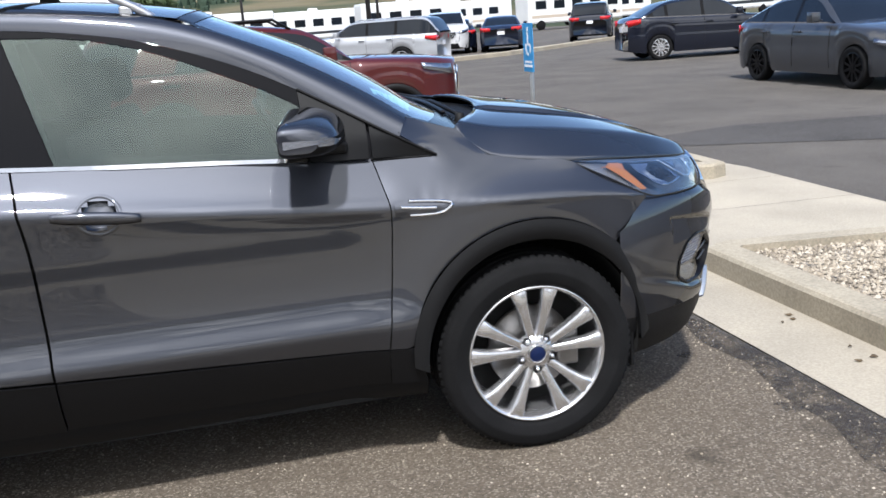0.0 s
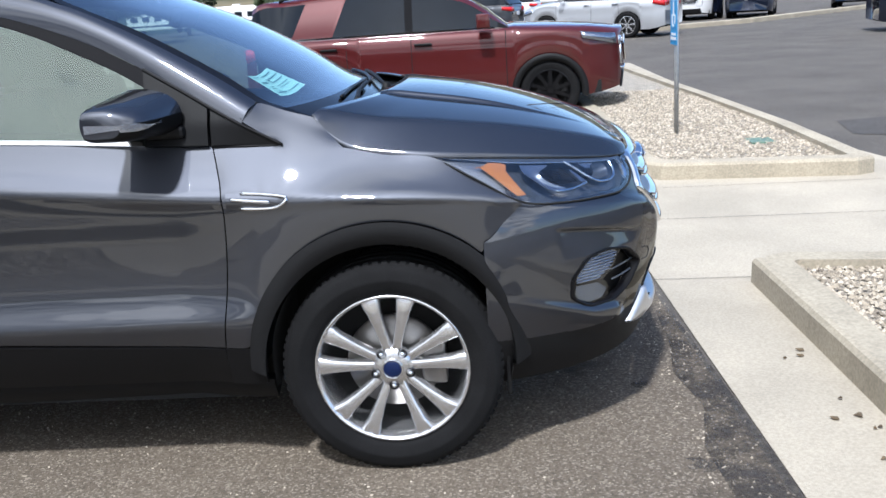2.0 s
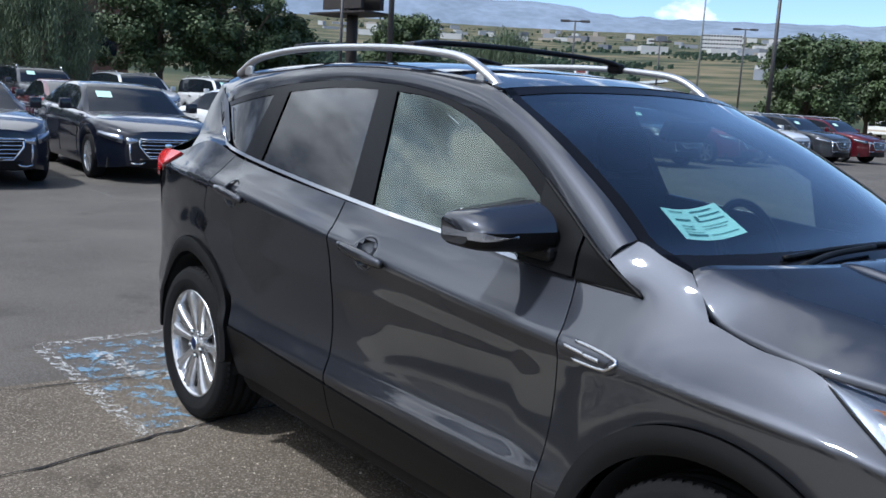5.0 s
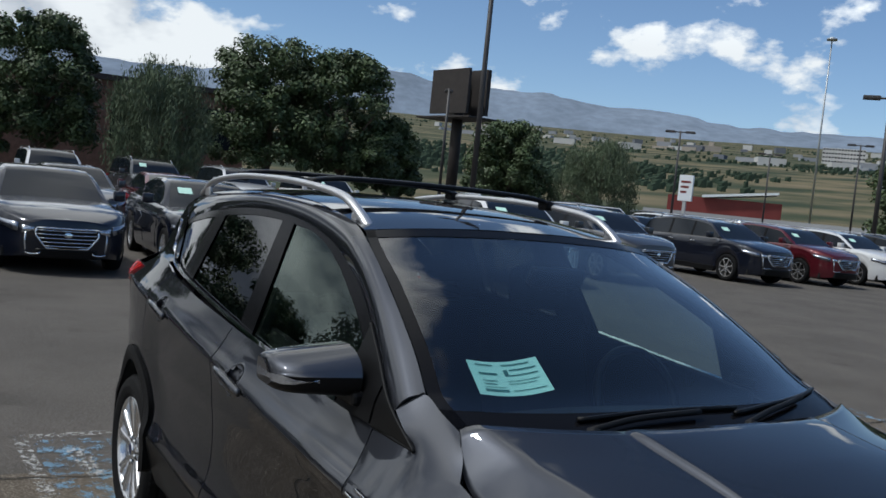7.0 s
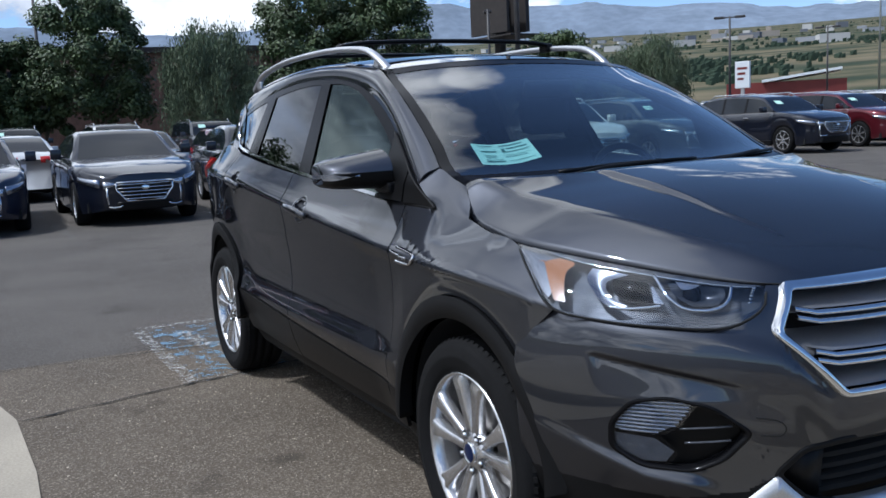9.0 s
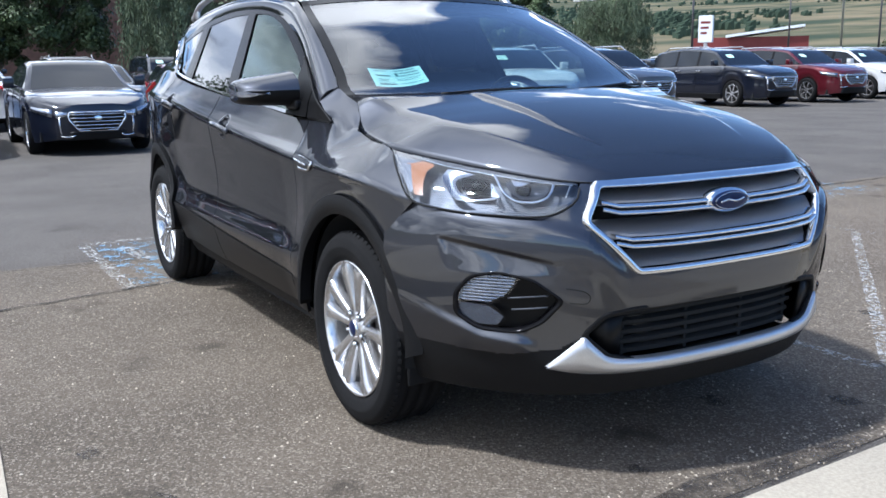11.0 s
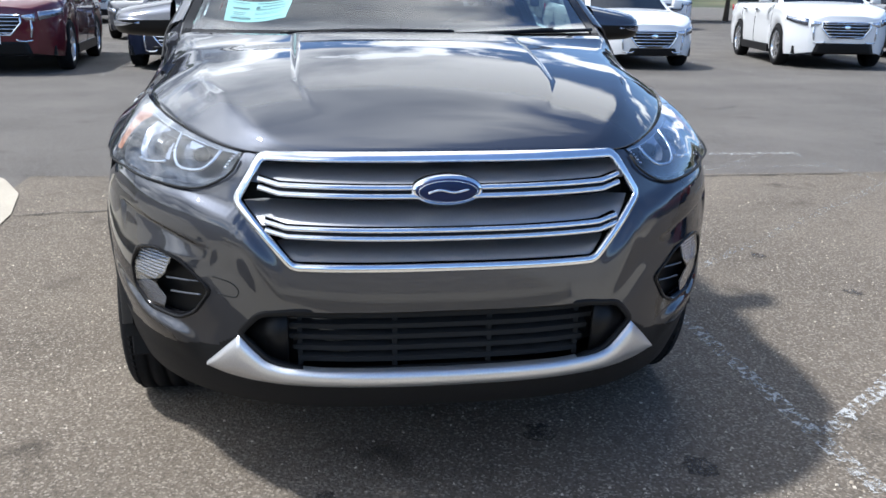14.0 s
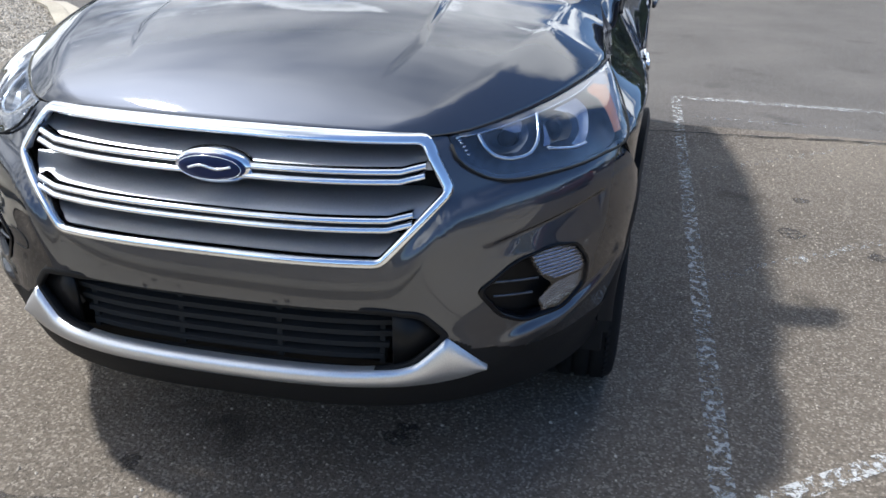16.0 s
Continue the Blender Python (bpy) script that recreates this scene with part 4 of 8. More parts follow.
def suv_wheel(parent, x, sd):
    """Alloy wheel of ten flared spokes, with tread blocks, lug nuts, cap, disc and caliper."""
    R, w = 0.345, 0.118
    hub = new("wheel")
    hub.parent = parent
    hub.location = (x, sd * 0.772, R)
    prof = [(0.232, -w * 0.75), (0.250, -w * 0.92), (0.290, -w * 1.0), (0.318, -w * 0.98), (0.332, -w * 0.90), (0.340, -w * 0.76), (0.3445, -w * 0.55), (0.3445, -0.052), (0.337, -0.050), (0.337, -0.042), (0.3445, -0.040), (0.345, -0.006), (0.337, -0.004), (0.337, 0.004), (0.345, 0.006),
            (0.3445, 0.040), (0.337, 0.042), (0.337, 0.050), (0.3445, 0.052), (0.3445, w * 0.55), (0.340, w * 0.76), (0.332, w * 0.90), (0.318, w * 0.98), (0.296, w * 1.0), (0.292, w * 1.015), (0.286, w * 1.0), (0.262, w * 0.96), (0.250, w * 0.90), (0.240, w * 0.80), (0.232, w * 0.75)]
    if sd < 0:
        prof = [(r, -h) for r, h in prof]
    v, f = lathe(prof, 72)
    tyre = bm_part("tyre", v, f, M_TYRE, hub, "black road tyre with ribbed tread")
    bm = bmesh.new()
    for k in range(76):
        a = 2 * math.pi * k / 76
        for s2 in (-1, 1):
            m = Matrix.Rotation(a + (0.02 if s2 > 0 else 0), 4, "Y") @ Matrix.Translation((0, s2 * 0.098, 0.331)) @ Matrix.Rotation(-s2 * 0.78, 4, "X")
            box(bm, (-0.0085, -0.018, -0.006), (0.0085, 0.018, 0.0028), m)
    tagged(part("tread", bm, M_TYRE, tyre), kind="stuff")
    face = 0.094 * sd
    prof = [(0.2425, face + 0.006 * sd), (0.2405, face + 0.013 * sd), (0.235, face + 0.012 * sd), (0.228, face - 0.002 * sd), (0.222, face - 0.030 * sd), (0.214, face - 0.16 * sd)]
    v, f = lathe(prof, 72)
    rim = bm_part("rim", v, f, M_ALLOY, hub, "machined silver alloy rim")
    # each spoke: a ridged blade that flares towards the rim
    sec = []
    for t, wd, out in ((0.0, 0.0165, -0.010), (0.15, 0.0145, -0.006), (0.45, 0.0165, 0.0), (0.75, 0.0215, 0.006), (0.92, 0.0275, 0.008), (1.0, 0.0310, 0.004)):
        r = 0.052 + (0.232 - 0.052) * t
        sec.append([(r, (face + out * sd - 0.030 * sd), -wd * 1.05), (r, face + (out - 0.006) * sd, -wd), (r, face + (out + 0.004) * sd, -wd * 0.62), (r, face + (out - 0.003) * sd, 0.0), (r, face + (out + 0.004) * sd, wd * 0.62), (r, face + (out - 0.006) * sd, wd), (r, face + (out - 0.030) * sd, wd * 1.05)])
    for k in range(10):
        a = 2 * math.pi * (k + 0.5) / 10 + math.pi / 2 + (0.07 if k % 2 else -0.07)
        m = Matrix.Rotation(-a, 4, "Y")
        vs = [m @ Vector(p) for row in sec for p in row]
        fs = [(i * 7 + c, (i + 1) * 7 + c, (i + 1) * 7 + c + 1, i * 7 + c + 1) for i in range(5) for c in range(6)]
        bm_part("spoke", vs, fs, M_ALLOY, rim)
    v, f = lathe([(0.001, face + 0.000 * sd), (0.040, face - 0.001 * sd), (0.062, face - 0.008 * sd), (0.070, face - 0.030 * sd)], 40)
    bm_part("hub_face", v, f, M_ALLOY, rim)
    v, f = lathe([(0.001, face + 0.010 * sd), (0.020, face + 0.0095 * sd), (0.0275, face + 0.007 * sd), (0.030, face)], 32)
    bm_part("centre_cap", v, f, M_BLUEB, rim, "blue enamel centre cap")
    v, f = lathe([(0.0285, face), (0.0285, face + 0.009 * sd), (0.0315, face + 0.008 * sd), (0.0325, face)], 32)
    bm_part("cap_ring", v, f, M_CHROME, rim)
    for k in range(5):
        a = 2 * math.pi * k / 5 + math.pi / 2 + math.pi
        cx, cz = 0.057 * math.cos(a), 0.057 * math.sin(a)
        v, f = lathe([(0.0005, face + 0.007 * sd), (0.007, face + 0.005 * sd), (0.0098, face - 0.004 * sd), (0.0098, face - 0.02 * sd)], 6)
        bm_part("lug_nut", [(p[0] + cx, p[1], p[2] + cz) for p in v], f, M_CHROME, rim)
        v, f = lathe([(0.0098, face - 0.006 * sd), (0.015, face - 0.001 * sd)], 16)
        bm_part("lug_seat", [(p[0] + cx, p[1], p[2] + cz) for p in v], f, M_SATINB, rim)
    v, f = lathe([(0.05, 0.030 * sd), (0.150, 0.030 * sd), (0.152, 0.010 * sd)], 48)
    bm_part("brake_disc", v, f, M_STEEL, hub, "worn steel brake disc")
    bm = bmesh.new()
    box(bm, (0.085, 0.005 * sd if sd > 0 else -0.055, -0.075), (0.165, 0.055 if sd > 0 else -0.005, 0.075))
    part("brake_caliper", bm, M_STEEL, hub, bevel=0.01)
    v, f = lathe([(0.001, -0.02 * sd), (0.23, -0.02 * sd)], 32)
    bm_part("wheel_back", v, f, M_WELL, hub)
    return hub


def build_suv():
    car = new("compact_suv")
    tagged(car, "dark grey metallic compact suv with chrome grille and silver roof rails", "car")
    door_line = [(-0.505, 0.445), (-0.485, 0.60), (-0.472, 0.72), (-0.462, 0.90), (-0.482, 1.00), (-0.497, 1.058)]
    b_line = [(-1.520, 0.500), (-1.526, 0.70), (-1.530, 0.90), (-1.556, 1.128)]
    rear_line = [(-2.262, 0.535), (-2.315, 0.66), (-2.43, 0.77), (-2.545, 0.86), (-2.565, 0.97), (-2.515, 1.10), (-2.43, 1.208)]
    belt = [(-0.497, 1.058), (-0.70, 1.070), (-0.893, 1.083), (-1.20, 1.103), (-1.556, 1.128), (-2.0, 1.165), (-2.43, 1.208), (-2.62, 1.236)]
    outer = [(-0.288, 1.046), (-0.43, 1.130), (-0.57, 1.212), (-0.79, 1.333), (-1.0, 1.420), (-1.23, 1.486), (-1.57, 1.531), (-2.0, 1.538), (-2.40, 1.507), (-2.70, 1.459), (-2.90, 1.418)]

    def arch(c, r, a0, a1, n=16, zc=0.39):
        return [(c + r * math.cos(radians(a0 + (a1 - a0) * k / n)), zc + r * math.sin(radians(a0 + (a1 - a0) * k / n))) for k in range(n + 1)]

    HE = hood_edge()
    for sd in (-1, 1):
        # front wing: over the arch, up to the bonnet line and the lamp
        top = [(-0.497, 1.056), (-0.40, 1.054), (-0.300, 1.052), (-0.20, 1.046), (-0.105, 1.026), (0.02, 0.999), (0.16, 0.984), (0.30, 0.912), (0.425, 0.845)]
        bot = [(-0.505, 0.447), (-0.43, 0.447)] + arch(0.0, 0.432, 168, 47)
        g1 = coons(bot, top, door_line, [bot[-1], (0.345, 0.770), (0.425, 0.845)], 64, 30, 0.0015)
        wing = [[on_side(*q) for q in row] for row in g1]
        foot = [row[-1] for row in wing if -0.304 <= row[-1][0] <= -0.096]
        g2 = coons(foot, [(-0.40, house_y(-0.40, 1.124), 1.124), (-0.382, 0.768, 1.150), (-0.362, 0.737, 1.170), (-0.28, 0.734, 1.142), (-0.200, 0.731, 1.118)],
                   [foot[0], (-0.35, 0.798, 1.090), (-0.40, house_y(-0.40, 1.124), 1.124)], [foot[-1], (-0.15, 0.748, 1.068), (-0.200, 0.731, 1.118)], len(foot) - 1, 10)
        for k, p in enumerate(foot):
            g2[k][0] = p
        emit("front_wing", [wing, g2], lambda *q: q, sd, M_GREY, car, lip=0.014, weld=True, relax=lambda c: -0.47 < c.x < 0.28 and c.z > crease_z(c.x) + 0.028)
        # doors
        g = coons([(-1.520, 0.502), (-1.0, 0.476), (-0.505, 0.449)], [(-1.556, 1.128), (-1.20, 1.103), (-0.893, 1.083), (-0.70, 1.070), (-0.497, 1.058)], b_line, door_line, 56, 44, 0.0025)
        front_door = emit("front_door", [g], on_side, sd, M_GREY, car, lip=0.016)
        g = coons([(-2.262, 0.537), (-1.9, 0.520), (-1.524, 0.502)], [(-2.43, 1.208), (-2.0, 1.165), (-1.558, 1.129)], rear_line, [(-1.524, 0.502), (-1.530, 0.70), (-1.534, 0.90), (-1.558, 1.129)], 48, 44, 0.0025)
        rear_door = emit("rear_door", [g], on_side, sd, M_GREY, car, lip=0.016)
        # quarter panel
        qbot = arch(-2.69, 0.432, 40, 168, 16, 0.40)
        qbot = [(-2.300, 0.640)] + qbot + [(-3.12, 0.46), (-3.34, 0.46)]
        qtop = [(-2.428, 1.210), (-2.62, 1.240), (-2.80, 1.245), (-3.03, 1.185), (-3.20, 1.175), (-3.36, 1.165)]
        qleft = [(-2.300, 0.640), (-2.35, 0.705), (-2.43, 0.775), (-2.545, 0.862), (-2.566, 0.972), (-2.517, 1.102), (-2.431, 1.210)]
        g = coons(qbot, qtop, qleft, [(-3.34, 0.46), (-3.40, 0.70), (-3.41, 0.95), (-3.36, 1.165)], 56, 34, 0.0015)
        emit("quarter_panel", [g], on_side, sd, M_GREY, car, lip=0.014)
        # dark door bottoms and sill
        for nm, a, b in (("door_cladding", -0.507, -1.518), ("door_cladding", -1.524, -2.262)):
            za, zb = interp(-a, [(0.5, 0.445), (2.26, 0.533)]), interp(-b, [(0.5, 0.445), (2.26, 0.533)])
            g = ruled([(a, za - 0.004), (b, zb - 0.004)], [(a, 0.318), (b, 0.325)], 40, 8)
            emit(nm, [g], lambda x, z: (x, side_y(x, z) + 0.004 - 0.10 * max(0.0, 0.42 - z), z), sd, M_SATINB, car, lip=0.014)
        g = ruled([(-0.40, 0.440), (-0.506, 0.442)], [(-0.39, 0.318), (-0.506, 0.318)], 8, 8)
        emit("wing_cladding", [g], lambda x, z: (x, side_y(x, z) + 0.002, z), sd, M_SATINB, car, lip=0.014)
        g = ruled([(-0.38, 0.316), (-2.28, 0.322)], [(-0.38, 0.245), (-2.28, 0.245)], 30, 4)
        emit("sill", [g], lambda x, z: (x, side_y(x, 0.32) - 0.035 - 0.6 * max(0.0, 0.29 - z), z), sd, M_PLASTIC, car, lip=0.05)
        # wheel-arch cladding
        for c, zc, a0, a1 in ((0.0, 0.39, 182, -4), (-2.69, 0.40, 186, -2)):
            ins, out_ = arch(c, 0.384, a0, a1, 40, zc - 0.022), arch(c, 0.431, a0, a1, 40, zc)
            g = ruled(ins, out_, 60, 6)

            def lipped(x, z, c=c, zc=zc):
                r = math.hypot(x - c, z - zc)
                base = 0.905 if c == 0.0 else side_y(x, max(0.5, z)) + 0.014
                if c == 0.0:
                    base = min(0.908, side_y(x, max(0.47, z)) + 0.014) if x < 0.3 else 0.888 - 1.3 * (x - 0.3) ** 1.5
                return (x, base + 0.010 * math.sin(math.pi * min(1.0, max(0.0, (r - 0.36) / 0.07))), z)

            emit("arch_cladding", [g], lipped, sd, M_PLASTIC, car, "black plastic wheel arch trim", lip=0.05)
            v, f = lathe([(0.375, 0.86), (0.385, 0.52), (0.05, 0.50)], 40, "y", radians(-12), radians(192))
            bm_part("wheel_well", [(p[0] + c, sd * p[1], p[2] + 0.375) for p in v], f, M_WELL, car)
            suv_wheel(car, c, sd)
        bm = bmesh.new()
        box(bm, (0.352, min(sd * 0.66, sd * 0.845), 0.235), (0.366, max(sd * 0.66, sd * 0.845), 0.46))
        part("mud_flap", bm, M_PLASTIC, car, "black mud flap", bevel=0.005)
        # window surround: dark strips and pillars between the panes
        fw_top = [(-0.704, 1.238), (-0.80, 1.292), (-0.915, 1.345), (-1.065, 1.410), (-1.22, 1.462), (-1.378, 1.494), (-1.575, 1.510)]
        rw_top = [(-1.665, 1.512), (-1.83, 1.513), (-2.07, 1.506), (-2.318, 1.483)]
        qw_top = [(-2.412, 1.470), (-2.60, 1.448), (-2.835, 1.404)]
        om = lambda x: smooth_interp(x, sorted(outer))
        strip = []
        strip.append(ruled([(x, om(x) - 0.001) for x in (-0.704, -0.80, -0.915, -1.065, -1.22, -1.378, -1.56)], [(p[0], p[1]) for p in fw_top[:-1]] + [(-1.56, 1.507)], 40, 4))
        strip.append(ruled([(x, om(x) - 0.001) for x in (-1.56, -1.80, -2.02, -2.285)], [(-1.56, 1.507), (-1.80, 1.513), (-2.02, 1.508), (-2.285, 1.486)], 24, 4))
        strip.append(ruled([(x, om(x) - 0.001) for x in (-2.285, -2.578, -2.875)], [(-2.285, 1.486), (-2.578, 1.448), (-2.835, 1.404)], 20, 4))
        emit("window_frame", strip, on_house, sd, M_GLOSSB, car)
        for a_, b_ in (((-1.415, 1.05), (-1.535, 1.512)), ((-2.27, 1.10), (-2.28, 1.50))):
            wide = 0.21 if a_[0] > -2 else 0.22
            emit("inner_pillar", [ruled([a_, b_], [(a_[0] - wide, a_[1]), (b_[0] - wide + 0.01, b_[1])], 8, 4)], lambda x, z: (x, house_y(x, z) - 0.020, z), sd, M_INTER, car, lip=0.03)
        emit("inner_sail", [ruled([(-0.30, 1.03), (-0.45, 1.04), (-0.74, 1.05)], [(-0.31, 1.05), (-0.45, 1.14), (-0.74, 1.315)], 12, 6)], lambda x, z: (x, sail_y(x, z) - 0.020, z), sd, M_INTER, car)
        emit("centre_pillar", [ruled([(-1.438, 1.119), (-1.563, 1.511)], [(-1.588, 1.128), (-1.678, 1.514)], 12, 6)], lambda x, z: (x, house_y(x, z) + 0.003, z), sd, M_GLOSSB, car, "gloss black pillar trim")
        emit("rear_pillar_trim", [ruled([(-2.298, 1.188), (-2.307, 1.486)], [(-2.466, 1.207), (-2.423, 1.472)], 12, 6)], lambda x, z: (x, house_y(x, z) + 0.003, z), sd, M_GLOSSB, car)
        emit("mirror_sail", [ruled([(-0.505, 1.060), (-0.505, 1.172)], [(-0.690, 1.070), (-0.704, 1.286)], 8, 6), ruled([(-0.495, 1.060), (-0.40, 1.056), (-0.290, 1.050)], [(-0.495, 1.168), (-0.40, 1.111), (-0.292, 1.054)], 8, 6)], lambda x, z: (x, sail_y(x, z) + 0.004, z), sd, M_SATINB, car, lip=0.01)
        seam("sail_edge", [(x, sd * (sail_y(x, z) + 0.006), z) for x, z in ((-0.285, 1.049), (-0.43, 1.131), (-0.57, 1.213), (-0.704, 1.290))], 0.005, M_PLASTIC, car)
        seam("sail_foot", [(x, sd * (side_y(x, 1.05) + 0.0), z) for x, z in ((-0.290, 1.047), (-0.40, 1.050), (-0.50, 1.056))], 0.005, M_PLASTIC, car)
        # panes
        emit("front_window", [ruled([(-0.695, 1.068), (-0.95, 1.088), (-1.2, 1.103), (-1.450, 1.119)], fw_top, 30, 14)], lambda x, z: (x, house_y(x, z) - 0.004, z), sd, M_SIDEGLASS, car, "clear side window")
        emit("rear_door_window", [ruled([(-1.575, 1.127), (-1.8, 1.146), (-2.05, 1.167), (-2.310, 1.189)], rw_top, 24, 12)], lambda x, z: (x, house_y(x, z) - 0.003, z), sd, M_TINT, car, "dark privacy glass")
        emit("quarter_window", [ruled([(-2.455, 1.206), (-2.53, 1.216), (-2.60, 1.226)], qw_top, 16, 12)], lambda x, z: (x, house_y(x, z) - 0.003, z), sd, M_TINT, car, "dark privacy glass")
        # bright strip along the belt, turning up behind the last pane
        loop = belt[1:] + [(-2.665, 1.262), (-2.74, 1.32), (-2.81, 1.375), (-2.862, 1.415)]
        strip = [ruled(loop, [(x - (0.016 if k > 7 else 0), z + (0.012 if k < 7 else 0.005)) for k, (x, z) in enumerate(loop)], 70, 3)]
        emit("window_chrome", strip, lambda x, z: (x, max(house_y(x, z), min(side_y(x, z), house_y(x, z) + 0.02)) + 0.005, z), sd, M_CHROME, car, "chrome strip under the windows", lip=0.012)
        # rear pillar skin
        g = ruled([(-2.640, 1.238), (-2.70, 1.290), (-2.78, 1.352), (-2.872, 1.420)], [(-3.03, 1.186), (-3.10, 1.30), (-3.10, 1.40), (-3.06, 1.500)], 16, 10)
        emit("rear_pillar", [g], lambda x, z: (x, house_y(x, z) + 0.003 + max(0.0, (1.26 - z)) * 0.45, z), sd, M_GREY, car)
        # windscreen pillar and roof side in one sweep
        lowc = [(x, house_y(x, z), z) for x, z in [(-0.402, 1.116)] + outer[2:]] + [(-3.06, house_y(-3.06, 1.500), 1.44)]
        upc = [(-0.362, 0.736, 1.171), (-0.44, 0.716, 1.222), (-0.52, 0.700, 1.272), (-0.74, 0.662, 1.392), (-0.95, 0.625, 1.487), (-1.16, 0.585, 1.550), (-1.55, 0.560, 1.595), (-2.0, 0.555, 1.608), (-2.42, 0.553, 1.594), (-2.75, 0.550, 1.570), (-2.95, 0.545, 1.545), (-3.14, 0.54, 1.505)]
        A, B = resample(lowc, 70), resample(upc, 70)
        g = []
        for p, q in zip(A, B):
            row = []
            for j in range(9):
                t = j / 8
                bulge = math.sin(math.pi * t) * 0.012
                row.append(p + (q - p) * t + np.array([0, bulge, bulge]))
            g.append(row)
        emit("roof_side", [g], lambda x, y, z: (x, y, z), sd, M_GREY, car, lip=0.006)
        v, f = tube([(-0.403, sd * 0.794, 1.130), (-0.385, sd * 0.772, 1.155), (-0.364, sd * 0.738, 1.173)], 0.0022, 6)
        bm_part("pillar_joint", v, f, M_WELL, car)
        # roof rail on its feet
        rp = [(-1.085, 0.548, 1.516), (-1.16, 0.556, 1.570), (-1.27, 0.562, 1.622), (-1.42, 0.566, 1.645), (-1.70, 0.568, 1.662), (-2.05, 0.568, 1.666), (-2.35, 0.566, 1.660), (-2.60, 0.564, 1.640), (-2.78, 0.560, 1.612), (-2.93, 0.555, 1.552)]
        pts = resample(rp, 60)
        vs, fs = [], []
        for i, p in enumerate(pts):
            k = i / 60
            hw, hh = 0.022, 0.013 + 0.005 * (abs(k - 0.5) * 2) ** 4
            for a in range(10):
                th = 2 * math.pi * a / 10
                vs.append((p[0], sd * (p[1] + hw * math.cos(th) * 0.9), p[2] + hh * math.sin(th)))
        fs = [(i * 10 + a, i * 10 + (a + 1) % 10, (i + 1) * 10 + (a + 1) % 10, (i + 1) * 10 + a) for i in range(60) for a in range(10)] + [tuple(range(10)), tuple(600 + a for a in range(10))]
        rail = bm_part("roof_rail", vs, fs, M_SATIN, car, "satin silver roof rail")
        for fx, ln in ((-1.195, 0.03), (-2.82, 0.05)):
            bm = bmesh.new()
            box(bm, (fx - ln * 0.7, sd * 0.564 - 0.009, 1.545), (fx + ln * 0.7, sd * 0.564 + 0.009, smooth_interp(-fx, [(-q[0], q[2]) for q in rp]) - 0.006))
            part("rail_foot", bm, M_SATIN, rail, bevel=0.01)
        # side vent badge: a bright open U with a bar inside
        for nm, pts in (("vent_frame", [(-0.405, 0.9235), (-0.345, 0.919), (-0.29, 0.912), (-0.266, 0.905), (-0.281, 0.888), (-0.305, 0.878), (-0.36, 0.877), (-0.405, 0.879)]), ("vent_bar", [(-0.432, 0.908), (-0.36, 0.900), (-0.318, 0.897)])):
            v, f = tube([(x, sd * (side_y(x, z) + 0.004), z) for x, z in (resample(pts, 30))], 0.0055, 6)
            bm_part(nm, v, f, M_CHROME, car)
        emit("vent_inset", [ruled([(-0.450, 0.925), (-0.36, 0.922), (-0.285, 0.910)], [(-0.450, 0.880), (-0.36, 0.877), (-0.305, 0.880)], 12, 4)], lambda x, z: (x, side_y(x, z) + 0.0015, z), sd, M_GREY, car)
        # door handles over their cups
        for hx, hz, dr in ((-1.325, 0.985, front_door), (-2.305, 1.066, rear_door)):
            bm = bmesh.new()
            bm.from_mesh(dr.data)
            gone = [f for f in bm.faces if math.hypot((f.calc_center_median().x - hx) / 1.15, f.calc_center_median().z - hz) < 0.044]
            bmesh.ops.delete(bm, geom=gone, context="FACES")
            bm.to_mesh(dr.data)
            bm.free()
            v, f = lathe([(0.001, -0.028), (0.028, -0.0265), (0.041, -0.018), (0.0475, -0.004), (0.050, 0.0008), (0.057, 0.0010), (0.064, -0.001)], 36)
            bm_part("handle_cup", [(p[0] * 1.15 + hx, sd * (side_y(hx + p[0] * 1.15, hz + p[2]) + p[1]), p[2] + hz) for p in v], f, M_GREY, dr, "dished cup behind the handle")
            hp = resample([(hx - 0.128, hz + 0.012), (hx - 0.10, hz + 0.009), (hx, hz), (hx + 0.09, hz - 0.010), (hx + 0.120, hz - 0.013)], 16)
            vs, fs = [], []
            for i, (x, z) in enumerate(hp):
                e = 1 - 0.35 * (abs(i - 8) / 8) ** 3
                o = 0.026 - 0.010 * (abs(i - 8) / 8) ** 3
                y0 = side_y(x, z)
                for yy, zz in ((0.004, -0.017), (o * 0.75, -0.0195), (o, -0.011), (o + 0.003, 0.006), (o * 0.8, 0.018), (0.004, 0.017)):
                    vs.append((x, sd * (y0 + yy), z + zz * e))
            fs = [(i * 6 + a, i * 6 + (a + 1) % 6, (i + 1) * 6 + (a + 1) % 6, (i + 1) * 6 + a) for i in range(16) for a in range(6)] + [tuple(range(6)), tuple(96 + a for a in range(6))]
            bm_part("door_handle", vs, fs, M_GREY, dr)
        # wing mirror: rounded shell, dark lower half, lamp strip
        mirror = new("wing_mirror")
        mirror.parent = car
        rows = []

